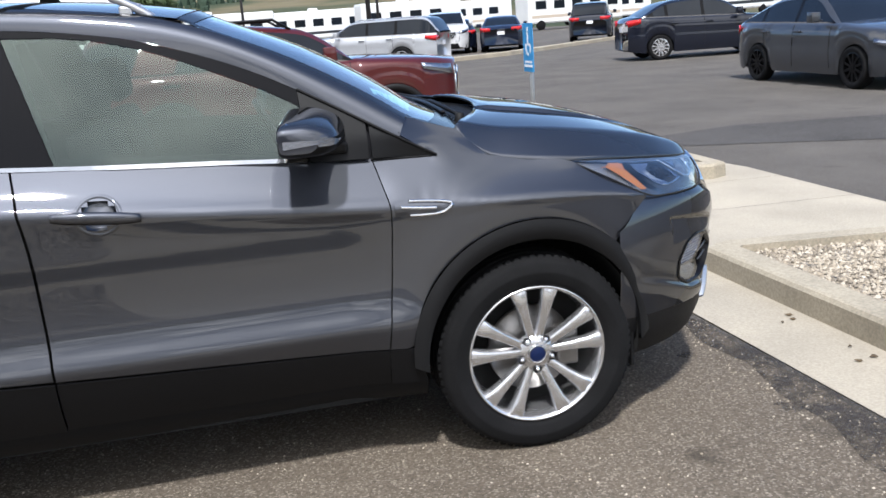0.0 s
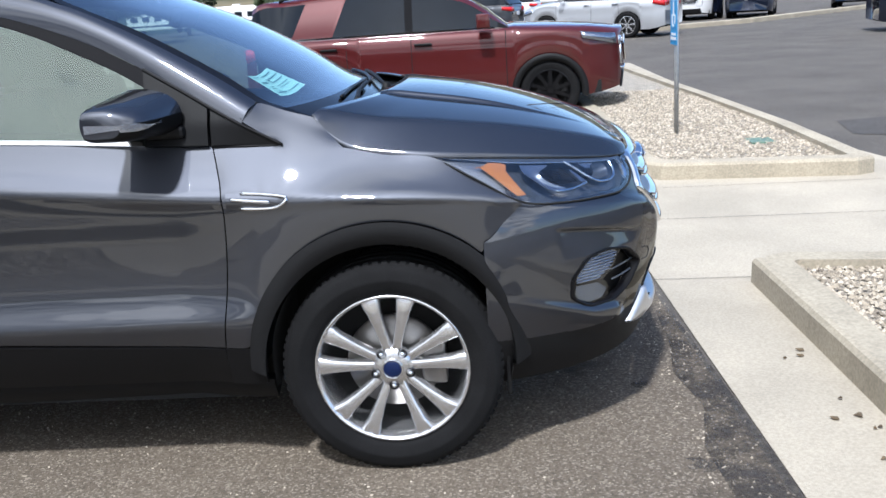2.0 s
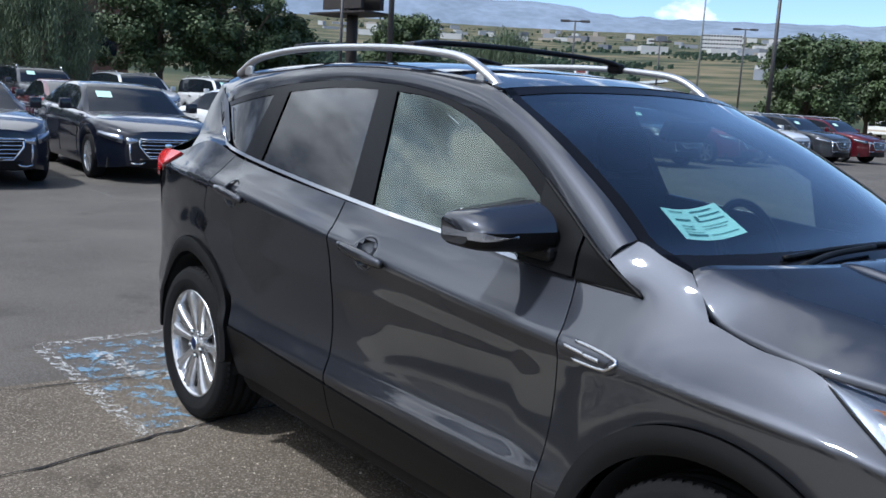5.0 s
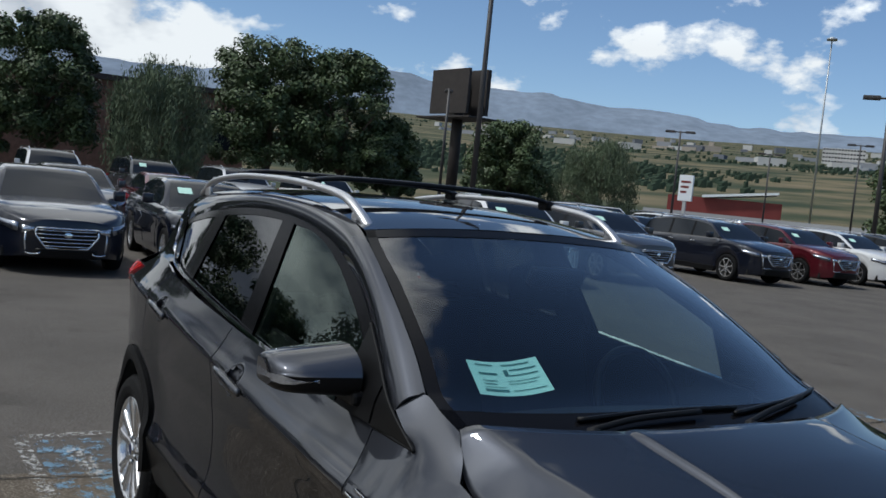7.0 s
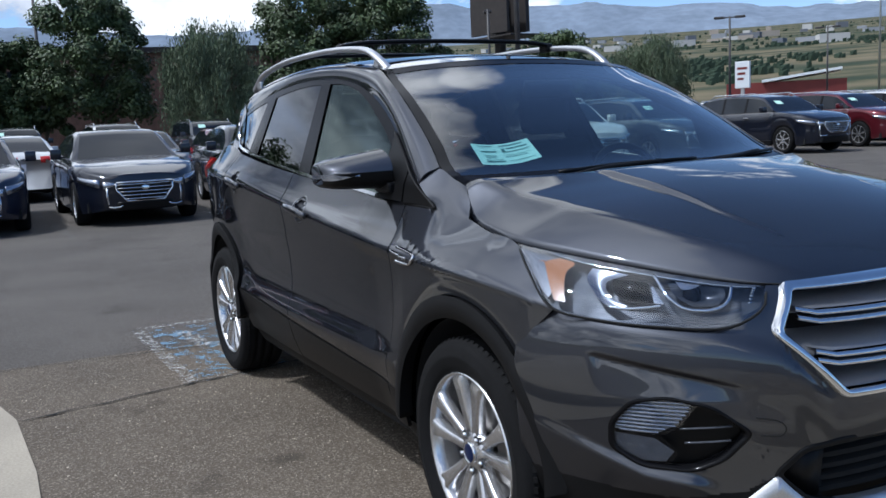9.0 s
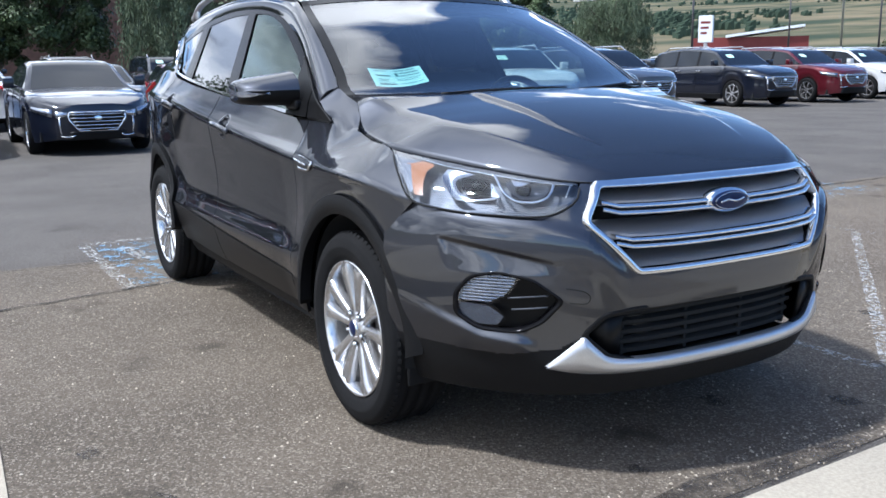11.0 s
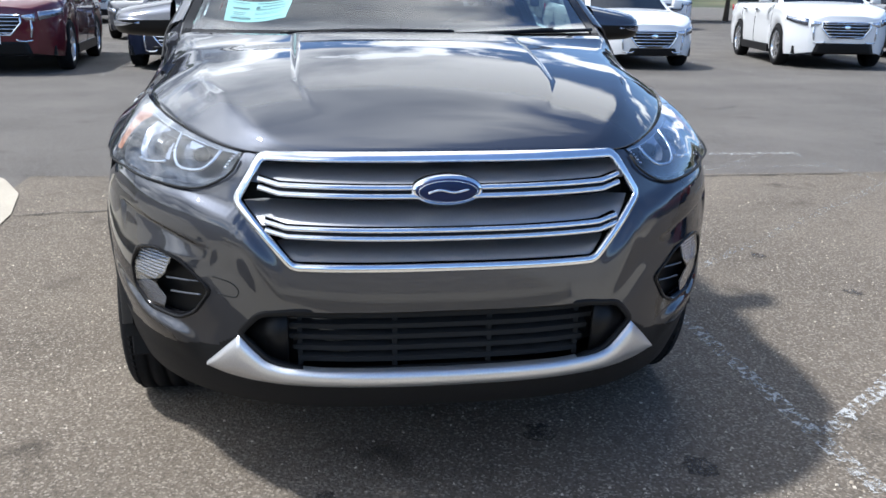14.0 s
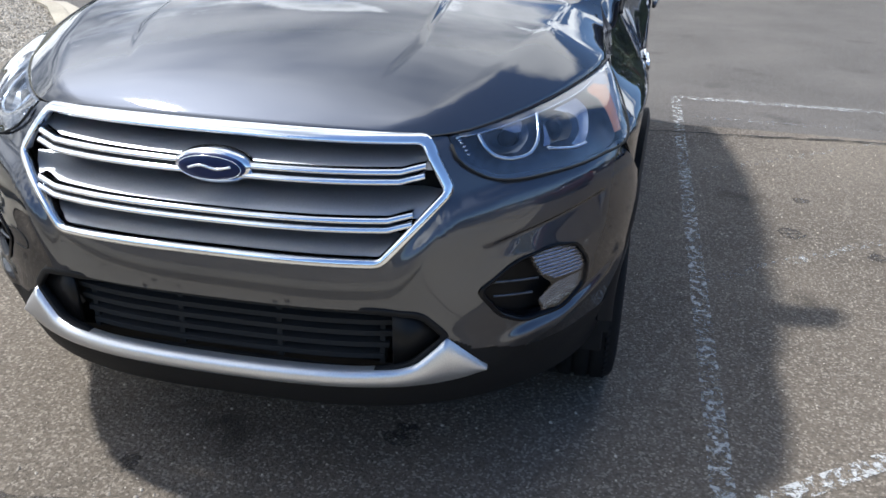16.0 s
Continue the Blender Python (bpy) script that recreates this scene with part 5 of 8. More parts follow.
        def shell(t, th):
            """Blunt behind, rounded in front, a little taller towards the door."""
            c, s_ = math.cos(th), math.sin(th)
            end = (1 - max(0.0, (t - 0.62) / 0.38) ** 2.6 * 0.96) ** 0.5
            zc, xc = 1.164 - 0.004 * t, -0.672 - 0.050 * t
            up = (0.073 - 0.030 * t) if s_ > 0 else (0.066 - 0.012 * t)
            px = xc + (0.098 * (0.30 + 0.70 * end) * abs(c) ** 0.80 if c > 0 else -0.082 * (0.80 + 0.20 * end) * abs(c) ** 0.30)
            pz = zc + up * (0.62 + 0.38 * end) * abs(s_) ** (0.62 if c > 0 else 0.42) * (1 if s_ > 0 else -1)
            if s_ > 0:
                pz -= 0.020 * max(0.0, px - xc) / 0.098
            return px, sd * (0.805 + 0.215 * t), pz

        n_a, n_t = 32, 16
        flat = [shell(i / n_t, 2 * math.pi * a / n_a) for i in range(n_t + 1) for a in range(n_a)]
        upper, lower_ = [], []
        for i in range(n_t):
            for a in range(n_a):
                f = (i * n_a + a, i * n_a + (a + 1) % n_a, (i + 1) * n_a + (a + 1) % n_a, (i + 1) * n_a + a)
                (upper if a < n_a // 2 else lower_).append(f)
        bm_part("mirror_cap", flat, upper + [tuple(n_t * n_a + a for a in range(n_a))], M_GREY, mirror)
        bm_part("mirror_housing", flat, lower_, M_SATINB, mirror)
        # wedge-shaped turn lamp, wrapping from the blunt end to the front
        vs, fs = [], []
        strip_at = [(0.52, 0.10, 0.02), (0.66, 0.07, 0.10), (0.80, 0.04, 0.20), (0.92, 0.00, 0.30), (1.0, 0.0, 0.42)]
        for t, th0, th1 in strip_at:
            for k in range(4):
                th = -(th0 + (th1 - th0) * k / 3)
                px, py, pz = shell(t, th)
                vs.append((px + 0.004, py + sd * 0.002, pz))
        px, py, pz = shell(1.0, -0.2)
        for dx, z0, z1 in ((0.000, 0.0, -0.012), (-0.05, 0.002, -0.016), (-0.10, 0.004, -0.020)):
            for k in range(4):
                vs.append((px + dx, py + sd * 0.004, 1.158 + z0 + (z1 - z0) * k / 3))
        nrow = len(strip_at) + 3
        fs = [(i * 4 + k, i * 4 + 4 + k, i * 4 + 5 + k, i * 4 + 1 + k) for i in range(nrow - 1) for k in range(3)]
        bm_part("mirror_lamp", vs, fs, M_LAMPIN, mirror, "clear turn lamp in the mirror")
        bm = bmesh.new()
        box(bm, (-0.69, min(sd * 0.77, sd * 0.83), 1.085), (-0.57, max(sd * 0.77, sd * 0.83), 1.125))
        part("mirror_stalk", bm, M_SATINB, mirror, bevel=0.012)
        bm = bmesh.new()
        box(bm, (-0.768, min(sd * 0.83, sd * 0.985), 1.112), (-0.752, max(sd * 0.83, sd * 0.985), 1.208))
        part("mirror_glass", bm, M_CHROME, mirror, bevel=0.006)
        # headlamp: housing, reflectors, amber corner and the clear lens over them
        lamp = new("headlight")
        lamp.parent = car
        up = [tuple(p) for p in resample([(0.165, 0.781, 0.982), (0.33, 0.739, 0.964), (0.54, 0.644, 0.936), (0.70, 0.535, 0.912), (0.757, 0.480, 0.904)], 30)]
        lo = [tuple(p) for p in resample([(0.170, 0.784, 0.978), (0.29, 0.827, 0.917), (0.415, 0.850, 0.850), (0.50, 0.803, 0.830), (0.62, 0.700, 0.820), (0.722, 0.588, 0.820), (0.772, 0.510, 0.858), (0.768, 0.486, 0.893)], 30)]
        lo = [(max(x, nose_x(y, z) + 0.007), y, z) if x > 0.40 else (x, y, z) for x, y, z in lo]

        def lamp_grid(t0, t1, v0, v1, n, m, push, bow):
            g = []
            for i in range(n + 1):
                t = (t0 + (t1 - t0) * i / n) * 30
                k = min(int(t), 29)
                a = np.array(up[k]) + (np.array(up[k + 1]) - np.array(up[k])) * (t - k)
                b = np.array(lo[k]) + (np.array(lo[k + 1]) - np.array(lo[k])) * (t - k)
                row = []
                for j in range(m + 1):
                    v = v0 + (v1 - v0) * j / m
                    p = a + (b - a) * v
                    o = np.array([0.55, 0.75, 0.35])
                    row.append(p + o * (bow * math.sin(math.pi * v) * math.sin(math.pi * t / 30) ** 0.6 - push))
                g.append(row)
            return g

        same = lambda x, y, z: (x, y, z)

        def lamp_point(t, v, push, bow=0.012):
            return lamp_grid(t, t, v, v, 1, 1, push, bow)[0][0]

        def lamp_patch(nm, left, right, material, push, hollow=0.0, label="", n=14, m=6):
            """A piece inside the lamp between two curves of (along, down) points."""
            a_, b_ = resample(left, n), resample(right, n)
            gg = [[lamp_point(*(p + (q - p) * k / m), push + hollow * math.sin(math.pi * k / m) * math.sin(math.pi * i / n)) for k in range(m + 1)] for i, (p, q) in enumerate(zip(a_, b_))]
            return emit(nm, [gg], same, sd, material, lamp, label)

        lens = emit("headlight_lens", [lamp_grid(0, 1, 0, 1, 30, 10, 0.0, 0.022)], same, sd, M_LENS, lamp, "clear headlight lens")
        lens.visible_shadow = False
        vv, ff = tube([(x + 0.002, sd * (y + 0.001), z - 0.001) for x, y, z in lo], 0.0032, 6)
        bm_part("lamp_gasket", vv, ff, M_WELL, lamp)
        emit("headlight_housing", [lamp_grid(0, 1, 0.0, 1, 30, 10, 0.040, 0.0)], same, sd, M_LAMPDK, lamp)
        emit("lamp_wing", [lamp_grid(0.02, 0.30, 0.06, 0.93, 10, 6, 0.020, 0.010)], same, sd, M_LAMPMID, lamp)
        emit("lamp_brow", [lamp_grid(0.10, 0.99, 0.0, 0.09, 30, 2, 0.004, 0.01)], same, sd, M_LAMPDK, lamp)
        lamp_patch("amber_reflector", [(0.165, 0.52), (0.185, 0.40), (0.235, 0.58), (0.285, 0.74), (0.335, 0.88)], [(0.240, 0.15), (0.315, 0.14), (0.310, 0.34), (0.340, 0.60), (0.375, 0.82)], M_AMBER, 0.006, label="amber side reflector")
        lamp_patch("outer_reflector", [(0.390, 0.15), (0.395, 0.34), (0.445, 0.56), (0.480, 0.70), (0.51, 0.77)], [(0.530, 0.15), (0.470, 0.33), (0.485, 0.52), (0.520, 0.64), (0.55, 0.70)], M_LAMPIN, 0.012, 0.010, "bright curved light guide")
        lamp_patch("projector_cell", [(0.475, 0.26), (0.495, 0.48), (0.535, 0.62)], [(0.60, 0.22), (0.61, 0.42), (0.625, 0.58)], M_GLOSSB, 0.022, 0.02)
        lamp_patch("bright_fin", [(0.612, 0.30), (0.618, 0.45), (0.625, 0.60)], [(0.620, 0.30), (0.640, 0.48), (0.655, 0.60)], M_LAMPIN, 0.010)
        lamp_patch("inner_reflector", [(0.665, 0.18), (0.685, 0.40), (0.735, 0.58)], [(0.855, 0.14), (0.850, 0.34), (0.815, 0.54)], M_LAMPDK, 0.020, 0.03)
        lamp_patch("upper_shutter", [(0.690, 0.12), (0.700, 0.20), (0.712, 0.28)], [(0.790, 0.10), (0.770, 0.17), (0.740, 0.26)], M_LAMPIN, 0.012)
        for loop, rr in (([(0.50, 0.76), (0.545, 0.755), (0.60, 0.70), (0.645, 0.64)], 0.0045), ([(0.617, 0.08), (0.640, 0.24), (0.662, 0.42), (0.690, 0.57), (0.722, 0.66), (0.775, 0.665), (0.825, 0.60), (0.862, 0.42), (0.885, 0.12)], 0.0050), ([(0.06, 0.05), (0.30, 0.10), (0.60, 0.10), (0.97, 0.10)], 0.0022)):
            pts = []
            for t, v in resample(loop, 28):
                q = lamp_point(t, v, 0.007)
                pts.append((q[0], sd * q[1], q[2]))
            vv, ff = tube(pts, rr, 6)
            bm_part("light_blade", vv, ff, M_CHROME, lamp)
        for k in range(6):
            q = [lamp_point(0.915 + 0.008 * k + dt, 0.62 - 0.095 * k + dv, 0.008) for dt, dv in ((0.0, 0.0), (0.012, 0.03))]
            vv, ff = tube([(p[0], sd * p[1], p[2]) for p in q], 0.0022, 5)
            bm_part("lamp_tick", vv, ff, M_CHROME, lamp)
        for (t, v), r in (((0.555, 0.42), 0.022), ((0.745, 0.34), 0.026)):
            c = lamp_point(t, v, 0.036)
            vv, ff = lathe([(0.001, 0.014), (r * 0.5, 0.011), (r * 0.85, 0.002), (r, -0.012)], 24, "x")
            bm_part("bulb_lens", [(p[0] + c[0], sd * (p[1] + c[1]), p[2] + c[2]) for p in vv], ff, M_GLOSSB, lamp)
        # tail lamp wrapping the corner
        g = ruled([(-3.02, 1.178), (-3.20, 1.176), (-3.36, 1.165), (-3.44, 1.15)], [(-3.03, 1.168), (-3.18, 1.105), (-3.36, 1.05), (-3.45, 1.03)], 16, 6)
        emit("tail_light", [g], lambda x, z: (x, side_y(x, z) + 0.012, z), sd, M_REDLENS, car, "red wrap-around tail light", lip=0.03)
        # fog-lamp nest
        fog = new("fog_light")
        fog.parent = car
        ring = rounded(FOG, 0.018)
        cy, cz = sum(p[0] for p in FOG) / len(FOG), sum(p[1] for p in FOG) / len(FOG)
        vs, fs = [], []
        for y, z in ring:
            for s2, out in ((1.055, 0.003), (1.015, 0.006), (0.96, 0.003), (0.92, -0.03)):
                yy, zz = cy + (y - cy) * s2, cz + (z - cz) * s2
                vs.append((nose_x(yy, zz) + out * 0.8, sd * (yy + out * 0.5), zz))
        n = len(ring)
        for i in range(n):
            j = (i + 1) % n
            fs += [(i * 4 + c, j * 4 + c, j * 4 + c + 1, i * 4 + c + 1) for c in range(3)]
        bm_part("fog_bezel", vs, fs, M_GLOSSB, fog, "gloss black fog light bezel")
        bm_part("fog_nest", [(nose_x(y * 0.985, z) - 0.035, sd * (y * 0.985 - 0.01), z) for y, z in ring], [tuple(range(n))], M_SATINB, fog)
        # striped upper lamp and clear lower lamp
        ql = [(0.785, 0.566), (0.768, 0.630), (0.715, 0.648), (0.668, 0.638), (0.690, 0.588), (0.722, 0.560)]
        for k in range(9):
            z0, z1 = 0.562 + 0.0095 * k, 0.562 + 0.0095 * k + 0.0066
            ys = [y for y in (0.660 + 0.005 * q for q in range(28)) if inside(ql, y, (z0 + z1) / 2)]
            if len(ys) > 1:
                a, b = min(ys), max(ys)
                rr = [a + (b - a) * q / 6 for q in range(7)]
                vs = [(nose_x(y, z) - 0.008 + o, sd * y, z) for y in rr for z, o in ((z0, 0.0), ((z0 + z1) / 2, 0.006), (z1, 0.0))]
                fs = [(q * 3 + c, q * 3 + 3 + c, q * 3 + 4 + c, q * 3 + 1 + c) for q in range(6) for c in range(2)]
                bm_part("lamp_rib", vs, fs, M_LAMPIN, fog)
        for nm, poly, m2, o in (("turn_lamp", ql, M_FOGLENS, -0.012), ("fog_lamp", [(0.783, 0.556), (0.722, 0.550), (0.690, 0.520), (0.700, 0.492), (0.735, 0.490), (0.776, 0.520)], M_LAMPIN, -0.010)):
            bm_part(nm, [(nose_x(y, z) + o, sd * y, z) for y, z in poly], [tuple(range(len(poly)))], m2, fog, "clear lamp with bright reflector")
        gl = bm_part("fog_lens", [(nose_x(y, z) + 0.001, sd * y, z) for y, z in [(0.786, 0.53), (0.784, 0.58), (0.765, 0.636), (0.714, 0.652), (0.664, 0.640), (0.688, 0.588), (0.715, 0.558), (0.688, 0.520), (0.698, 0.488), (0.738, 0.487), (0.778, 0.518)]], [tuple(range(11))], M_LENS, fog)
        gl.visible_shadow = False
        for z in (0.588, 0.552):
            rr = [0.595 + 0.01 * q for q in range(10 if z > 0.57 else 9)]
            v, f = tube([(nose_x(y, z) - 0.012, sd * y, z - 0.12 * (y - 0.6)) for y in rr], 0.0028, 5)
            bm_part("fog_slat", v, f, M_LAMPDK, fog)
        if sd < 0:
            # round cover outline beside the nest
            v, f = tube([(nose_x(y, z) + 0.0005, sd * y, z) for y, z in resample([(0.56, 0.612), (0.515, 0.602), (0.498, 0.585), (0.505, 0.566), (0.55, 0.568)], 16)], 0.0016, 5)
            bm_part("cover_joint", v, f, M_WELL, car)

    # nose skin with its openings
    skin = {"front_bumper": [], "lower_valance": []}
    cols, rowsn = 210, 130

    def top_z(y):
        return interp(abs(y), [(0.0, 0.906), (0.480, 0.904), (0.492, 0.884), (0.512, 0.858), (0.588, 0.826), (0.70, 0.826), (0.79, 0.830), (0.832, 0.842), (0.860, 0.800), (0.882, 0.740), (0.89, 0.70)])

    def paint_floor(y):
        return interp(abs(y), [(0.0, 0.535), (0.45, 0.50), (0.56, 0.425), (0.70, 0.405), (0.80, 0.412), (0.90, 0.425)])

    pv = []
    for i in range(cols + 1):
        th = math.pi / 2 * (2 * i / cols - 1)
        s_ = math.copysign(abs(math.sin(th)) ** 0.92, th)
        for j in range(rowsn + 1):
            v = j / rowsn
            y = s_ * 0.86
            zt = top_z(y)
            z = 0.265 + (zt - 0.265) * v
            y = s_ * smooth_interp(z, CHEEK)
            for _ in range(2):
                zt = top_z(y)
                z = 0.265 + (zt - 0.265) * v
                y = s_ * smooth_interp(z, CHEEK)
            x = nose_x(y, z)
            pv.append((x, y, z))
    fogl = [(-y, z) for y, z in FOG]
    for i in range(cols):
        for j in range(rowsn):
            f = (i * (rowsn + 1) + j, (i + 1) * (rowsn + 1) + j, (i + 1) * (rowsn + 1) + j + 1, i * (rowsn + 1) + j + 1)
            cy, cz = sum(pv[q][1] for q in f) / 4, sum(pv[q][2] for q in f) / 4
            if inside(GRILLE, cy, cz) or inside(INTAKE, cy, cz) or inside(FOG, cy, cz) or inside(fogl, cy, cz):
                continue
            skin["front_bumper" if cz > paint_floor(cy) else "lower_valance"].append(f)
    for nm, fs in skin.items():
        used = sorted({q for g in fs for q in g})
        ix = {q: k for k, q in enumerate(used)}
        bm_part(nm, [pv[q] for q in used], [tuple(ix[q] for q in g) for g in fs], M_GREY if nm == "front_bumper" else M_PLASTIC, car)
    # paint edge against the dark valance, and the dark border of the intake
    band("intake_border", rounded(INTAKE, 0.02), 0.016, 0.004, M_PLASTIC, car, True)
    bm_part("intake_back", [(nose_x(y, z) - 0.10, y, z) for y, z in INTAKE], [tuple(range(len(INTAKE)))], M_WELL, car)
    for k in range(5):
        z = 0.395 + 0.030 * k
        w = 0.36 + 0.012 * k
        bm = bmesh.new()
        for i in range(12):
            y0, y1 = -w + 2 * w * i / 12, -w + 2 * w * (i + 1) / 12
            p = [(nose_x(y0, z) - 0.045, y0), (nose_x(y1, z) - 0.045, y1)]
            vs = [bm.verts.new(q) for q in ((p[0][0], y0, z - 0.006), (p[1][0], y1, z - 0.006), (p[1][0], y1, z + 0.006), (p[0][0], y0, z + 0.006), (p[0][0] - 0.03, y0, z + 0.010), (p[1][0] - 0.03, y1, z + 0.010))]
            bm.faces.new(vs[:4])
            bm.faces.new((vs[3], vs[2], vs[5], vs[4]))
        part("intake_slat", bm, M_WELL, car)
    for y in (-0.355, -0.12, 0.12, 0.355):
        bm = bmesh.new()
        x = nose_x(y, 0.46) - 0.055
        box(bm, (x - 0.03, y - 0.006, 0.375), (x, y + 0.006, 0.538))
        part("intake_post", bm, M_WELL, car)
    for sd in (-1, 1):
        poly = [(0.385, 0.532), (0.445, 0.522), (0.50, 0.466), (0.43, 0.400), (0.385, 0.385)]
        bm_part("intake_cheek", [(nose_x(y, z) - 0.022, sd * y, z) for y, z in poly], [tuple(range(5))], M_SATINB, car, solid=0.01)
    # silver skid trim
    low = [(-0.590, 0.363), (-0.54, 0.352), (-0.48, 0.345), (-0.40, 0.341), (0.0, 0.338), (0.40, 0.341), (0.48, 0.345), (0.54, 0.352), (0.590, 0.363)]
    high = [(-0.590, 0.369), (-0.548, 0.415), (-0.503, 0.462), (-0.476, 0.432), (-0.44, 0.398), (-0.40, 0.387), (-0.30, 0.382), (0.0, 0.380), (0.30, 0.382), (0.40, 0.387), (0.44, 0.398), (0.476, 0.432), (0.503, 0.462), (0.548, 0.415), (0.590, 0.369)]
    ys = sorted({round(-0.59 + 1.18 * k / 90, 4) for k in range(91)} | {-0.503, 0.503})
    vs, fs = [], []
    for y in ys:
        a, b = interp(y, low), interp(y, high)
        for t, o in ((0.0, -0.015), (0.0, 0.012), (0.3, 0.019), (0.7, 0.019), (1.0, 0.012), (1.0, -0.02)):
            z = a + (b - a) * t
            vs.append((nose_x(y, z) + o, y, z))
    fs = [(i * 6 + c, (i + 1) * 6 + c, (i + 1) * 6 + c + 1, i * 6 + c + 1) for i in range(len(ys) - 1) for c in range(5)]
    bm_part("skid_trim", vs, fs, M_SATIN, car, "satin silver lower bumper trim")
    bm = bmesh.new()
    box(bm, (0.30, -0.55, 0.245), (0.68, 0.55, 0.30))
    part("undertray", bm, M_WELL, car)
    # grille
    grille = new("grille")
    grille.parent = car
    band("grille_frame", spread(rounded(GRILLE, 0.016), 0.02), 0.021, 0.014, M_CHROME, grille, True, "chrome grille surround")
    inner = rounded([(y * 0.972, 0.79 + (z - 0.79) * 0.93) for y, z in GRILLE], 0.014)
    bm_part("grille_back", [(nose_x(y, z) - 0.075, y, z) for y, z in inner], [tuple(range(len(inner)))], M_WELL, grille)

    def grille_half(z):
        return interp(z, [(0.655, 0.360), (0.803, 0.486), (0.903, 0.428)])

    for zlo, zhi in ((0.655, 0.706), (0.748, 0.795), (0.842, 0.880)):
        vs, fs = [], []
        rows_ = 8
        for i in range(41):
            for j in range(rows_ + 1):
                t = j / rows_
                z = zlo + (zhi - zlo) * t
                y = grille_half(z) * (2 * i / 40 - 1)
                edge = max(0.0, abs(2 * i / 40 - 1) - 0.9) / 0.1
                vs.append((nose_x(y, z) - 0.006 - 0.064 * t ** 1.25 * (1 - 0.5 * edge), y, z))
        fs = [(i * (rows_ + 1) + j, (i + 1) * (rows_ + 1) + j, (i + 1) * (rows_ + 1) + j + 1, i * (rows_ + 1) + j + 1) for i in range(40) for j in range(rows_)]
        bm_part("grille_louvre", vs, fs, M_LOUVRE, grille, "grey silver grille louvre")
    for zc, hw in ((0.832, 0.440), (0.738, 0.425)):
        for dz in (0.0095, -0.0095):
            cpts = [(-hw - 0.004, zc + dz + 0.012)] + [(-hw + 0.045 + (2 * hw - 0.09) * k / 40, zc + dz - 0.004 * (1 - abs(k / 20 - 1) ** 2)) for k in range(41)] + [(hw + 0.004, zc + dz + 0.012)]
            band("grille_bar", spread(cpts, 0.03, False), 0.0125, 0.012, M_CHROME, grille)
        cpts = [(-hw + 0.01 + (2 * hw - 0.02) * k / 40, zc - 0.004 * (1 - abs(k / 20 - 1) ** 2)) for k in range(41)]
        band("bar_groove", cpts, 0.010, 0.003, M_SATINB, grille)
    badge = new("badge")
    badge.parent = car
    bx = nose_x(0, 0.832) + 0.010
    for nm, a, b, o, m2 in (("badge_rim", 0.086, 0.0375, 0.0, M_CHROME), ("badge_field", 0.077, 0.0305, 0.006, M_BLUEB)):
        vs = [(bx + o + 0.010, 0.0, 0.832)]
        for ring_, oo in ((0.6, 0.009), (0.92, 0.006), (1.0, 0.0), (1.0, -0.03)):
            vs += [(bx + o + oo, a * ring_ * math.cos(2 * math.pi * k / 48), 0.832 + b * ring_ * math.sin(2 * math.pi * k / 48)) for k in range(48)]
        fs = [(0, 1 + k, 1 + (k + 1) % 48) for k in range(48)]
        for q in range(3):
            fs += [(1 + q * 48 + k, 1 + (q + 1) * 48 + k, 1 + (q + 1) * 48 + (k + 1) % 48, 1 + q * 48 + (k + 1) % 48) for k in range(48)]
        bm_part(nm, vs, fs, m2, badge)
    v, f = tube([(bx + 0.0175, y, z) for y, z in resample([(-0.069, 0.832)] + [(0.070 * math.cos(math.pi - 2 * math.pi * k / 40), 0.832 + 0.0255 * math.sin(math.pi - 2 * math.pi * k / 40)) for k in range(1, 41)], 60)], 0.0010, 5)
    bm_part("badge_line", v, f, M_CHROME, badge)
    v, f = tube([(bx + 0.0170, y, z) for y, z in resample([(-0.048, 0.829), (-0.020, 0.836), (0.015, 0.830), (0.048, 0.837)], 20)], 0.0034, 6)
    bm_part("badge_stroke", v, f, M_CHROME, badge)

    # bonnet with its two creases
    C = resample([(0.005, 0.0, 1.146), (0.12, 0.0, 1.132), (0.26, 0.0, 1.110), (0.40, 0.0, 1.082), (0.52, 0.0, 1.050), (0.62, 0.0, 1.016), (0.70, 0.0, 0.982), (0.765, 0.0, 0.946), (0.805, 0.0, 0.921), (0.822, 0.0, 0.909)], 40)
    vs = []

    def bonnet_z(c, e, ry, y):
        """Flat-topped section that breaks at a soft ridge and falls to the shut line."""
        def raw(q):
            q = abs(q)
            if q < ry:
                k = 0.29 * (q / ry) ** 2.3
            else:
                h = (q - ry) / max(0.002, e[1] - ry)
                k = 0.29 + 0.71 * (0.82 * h + 0.18 * h * h)
            return c[2] + (e[2] - c[2]) * k
        w = min(0.012, 0.4 * (e[1] - ry))
        return e[2] if abs(y) >= e[1] - 1e-6 else sum(raw(y + o * w) for o in (-1.5, -0.75, 0, 0.75, 1.5)) / 5 if abs(y) < e[1] - 1.6 * w else raw(y)

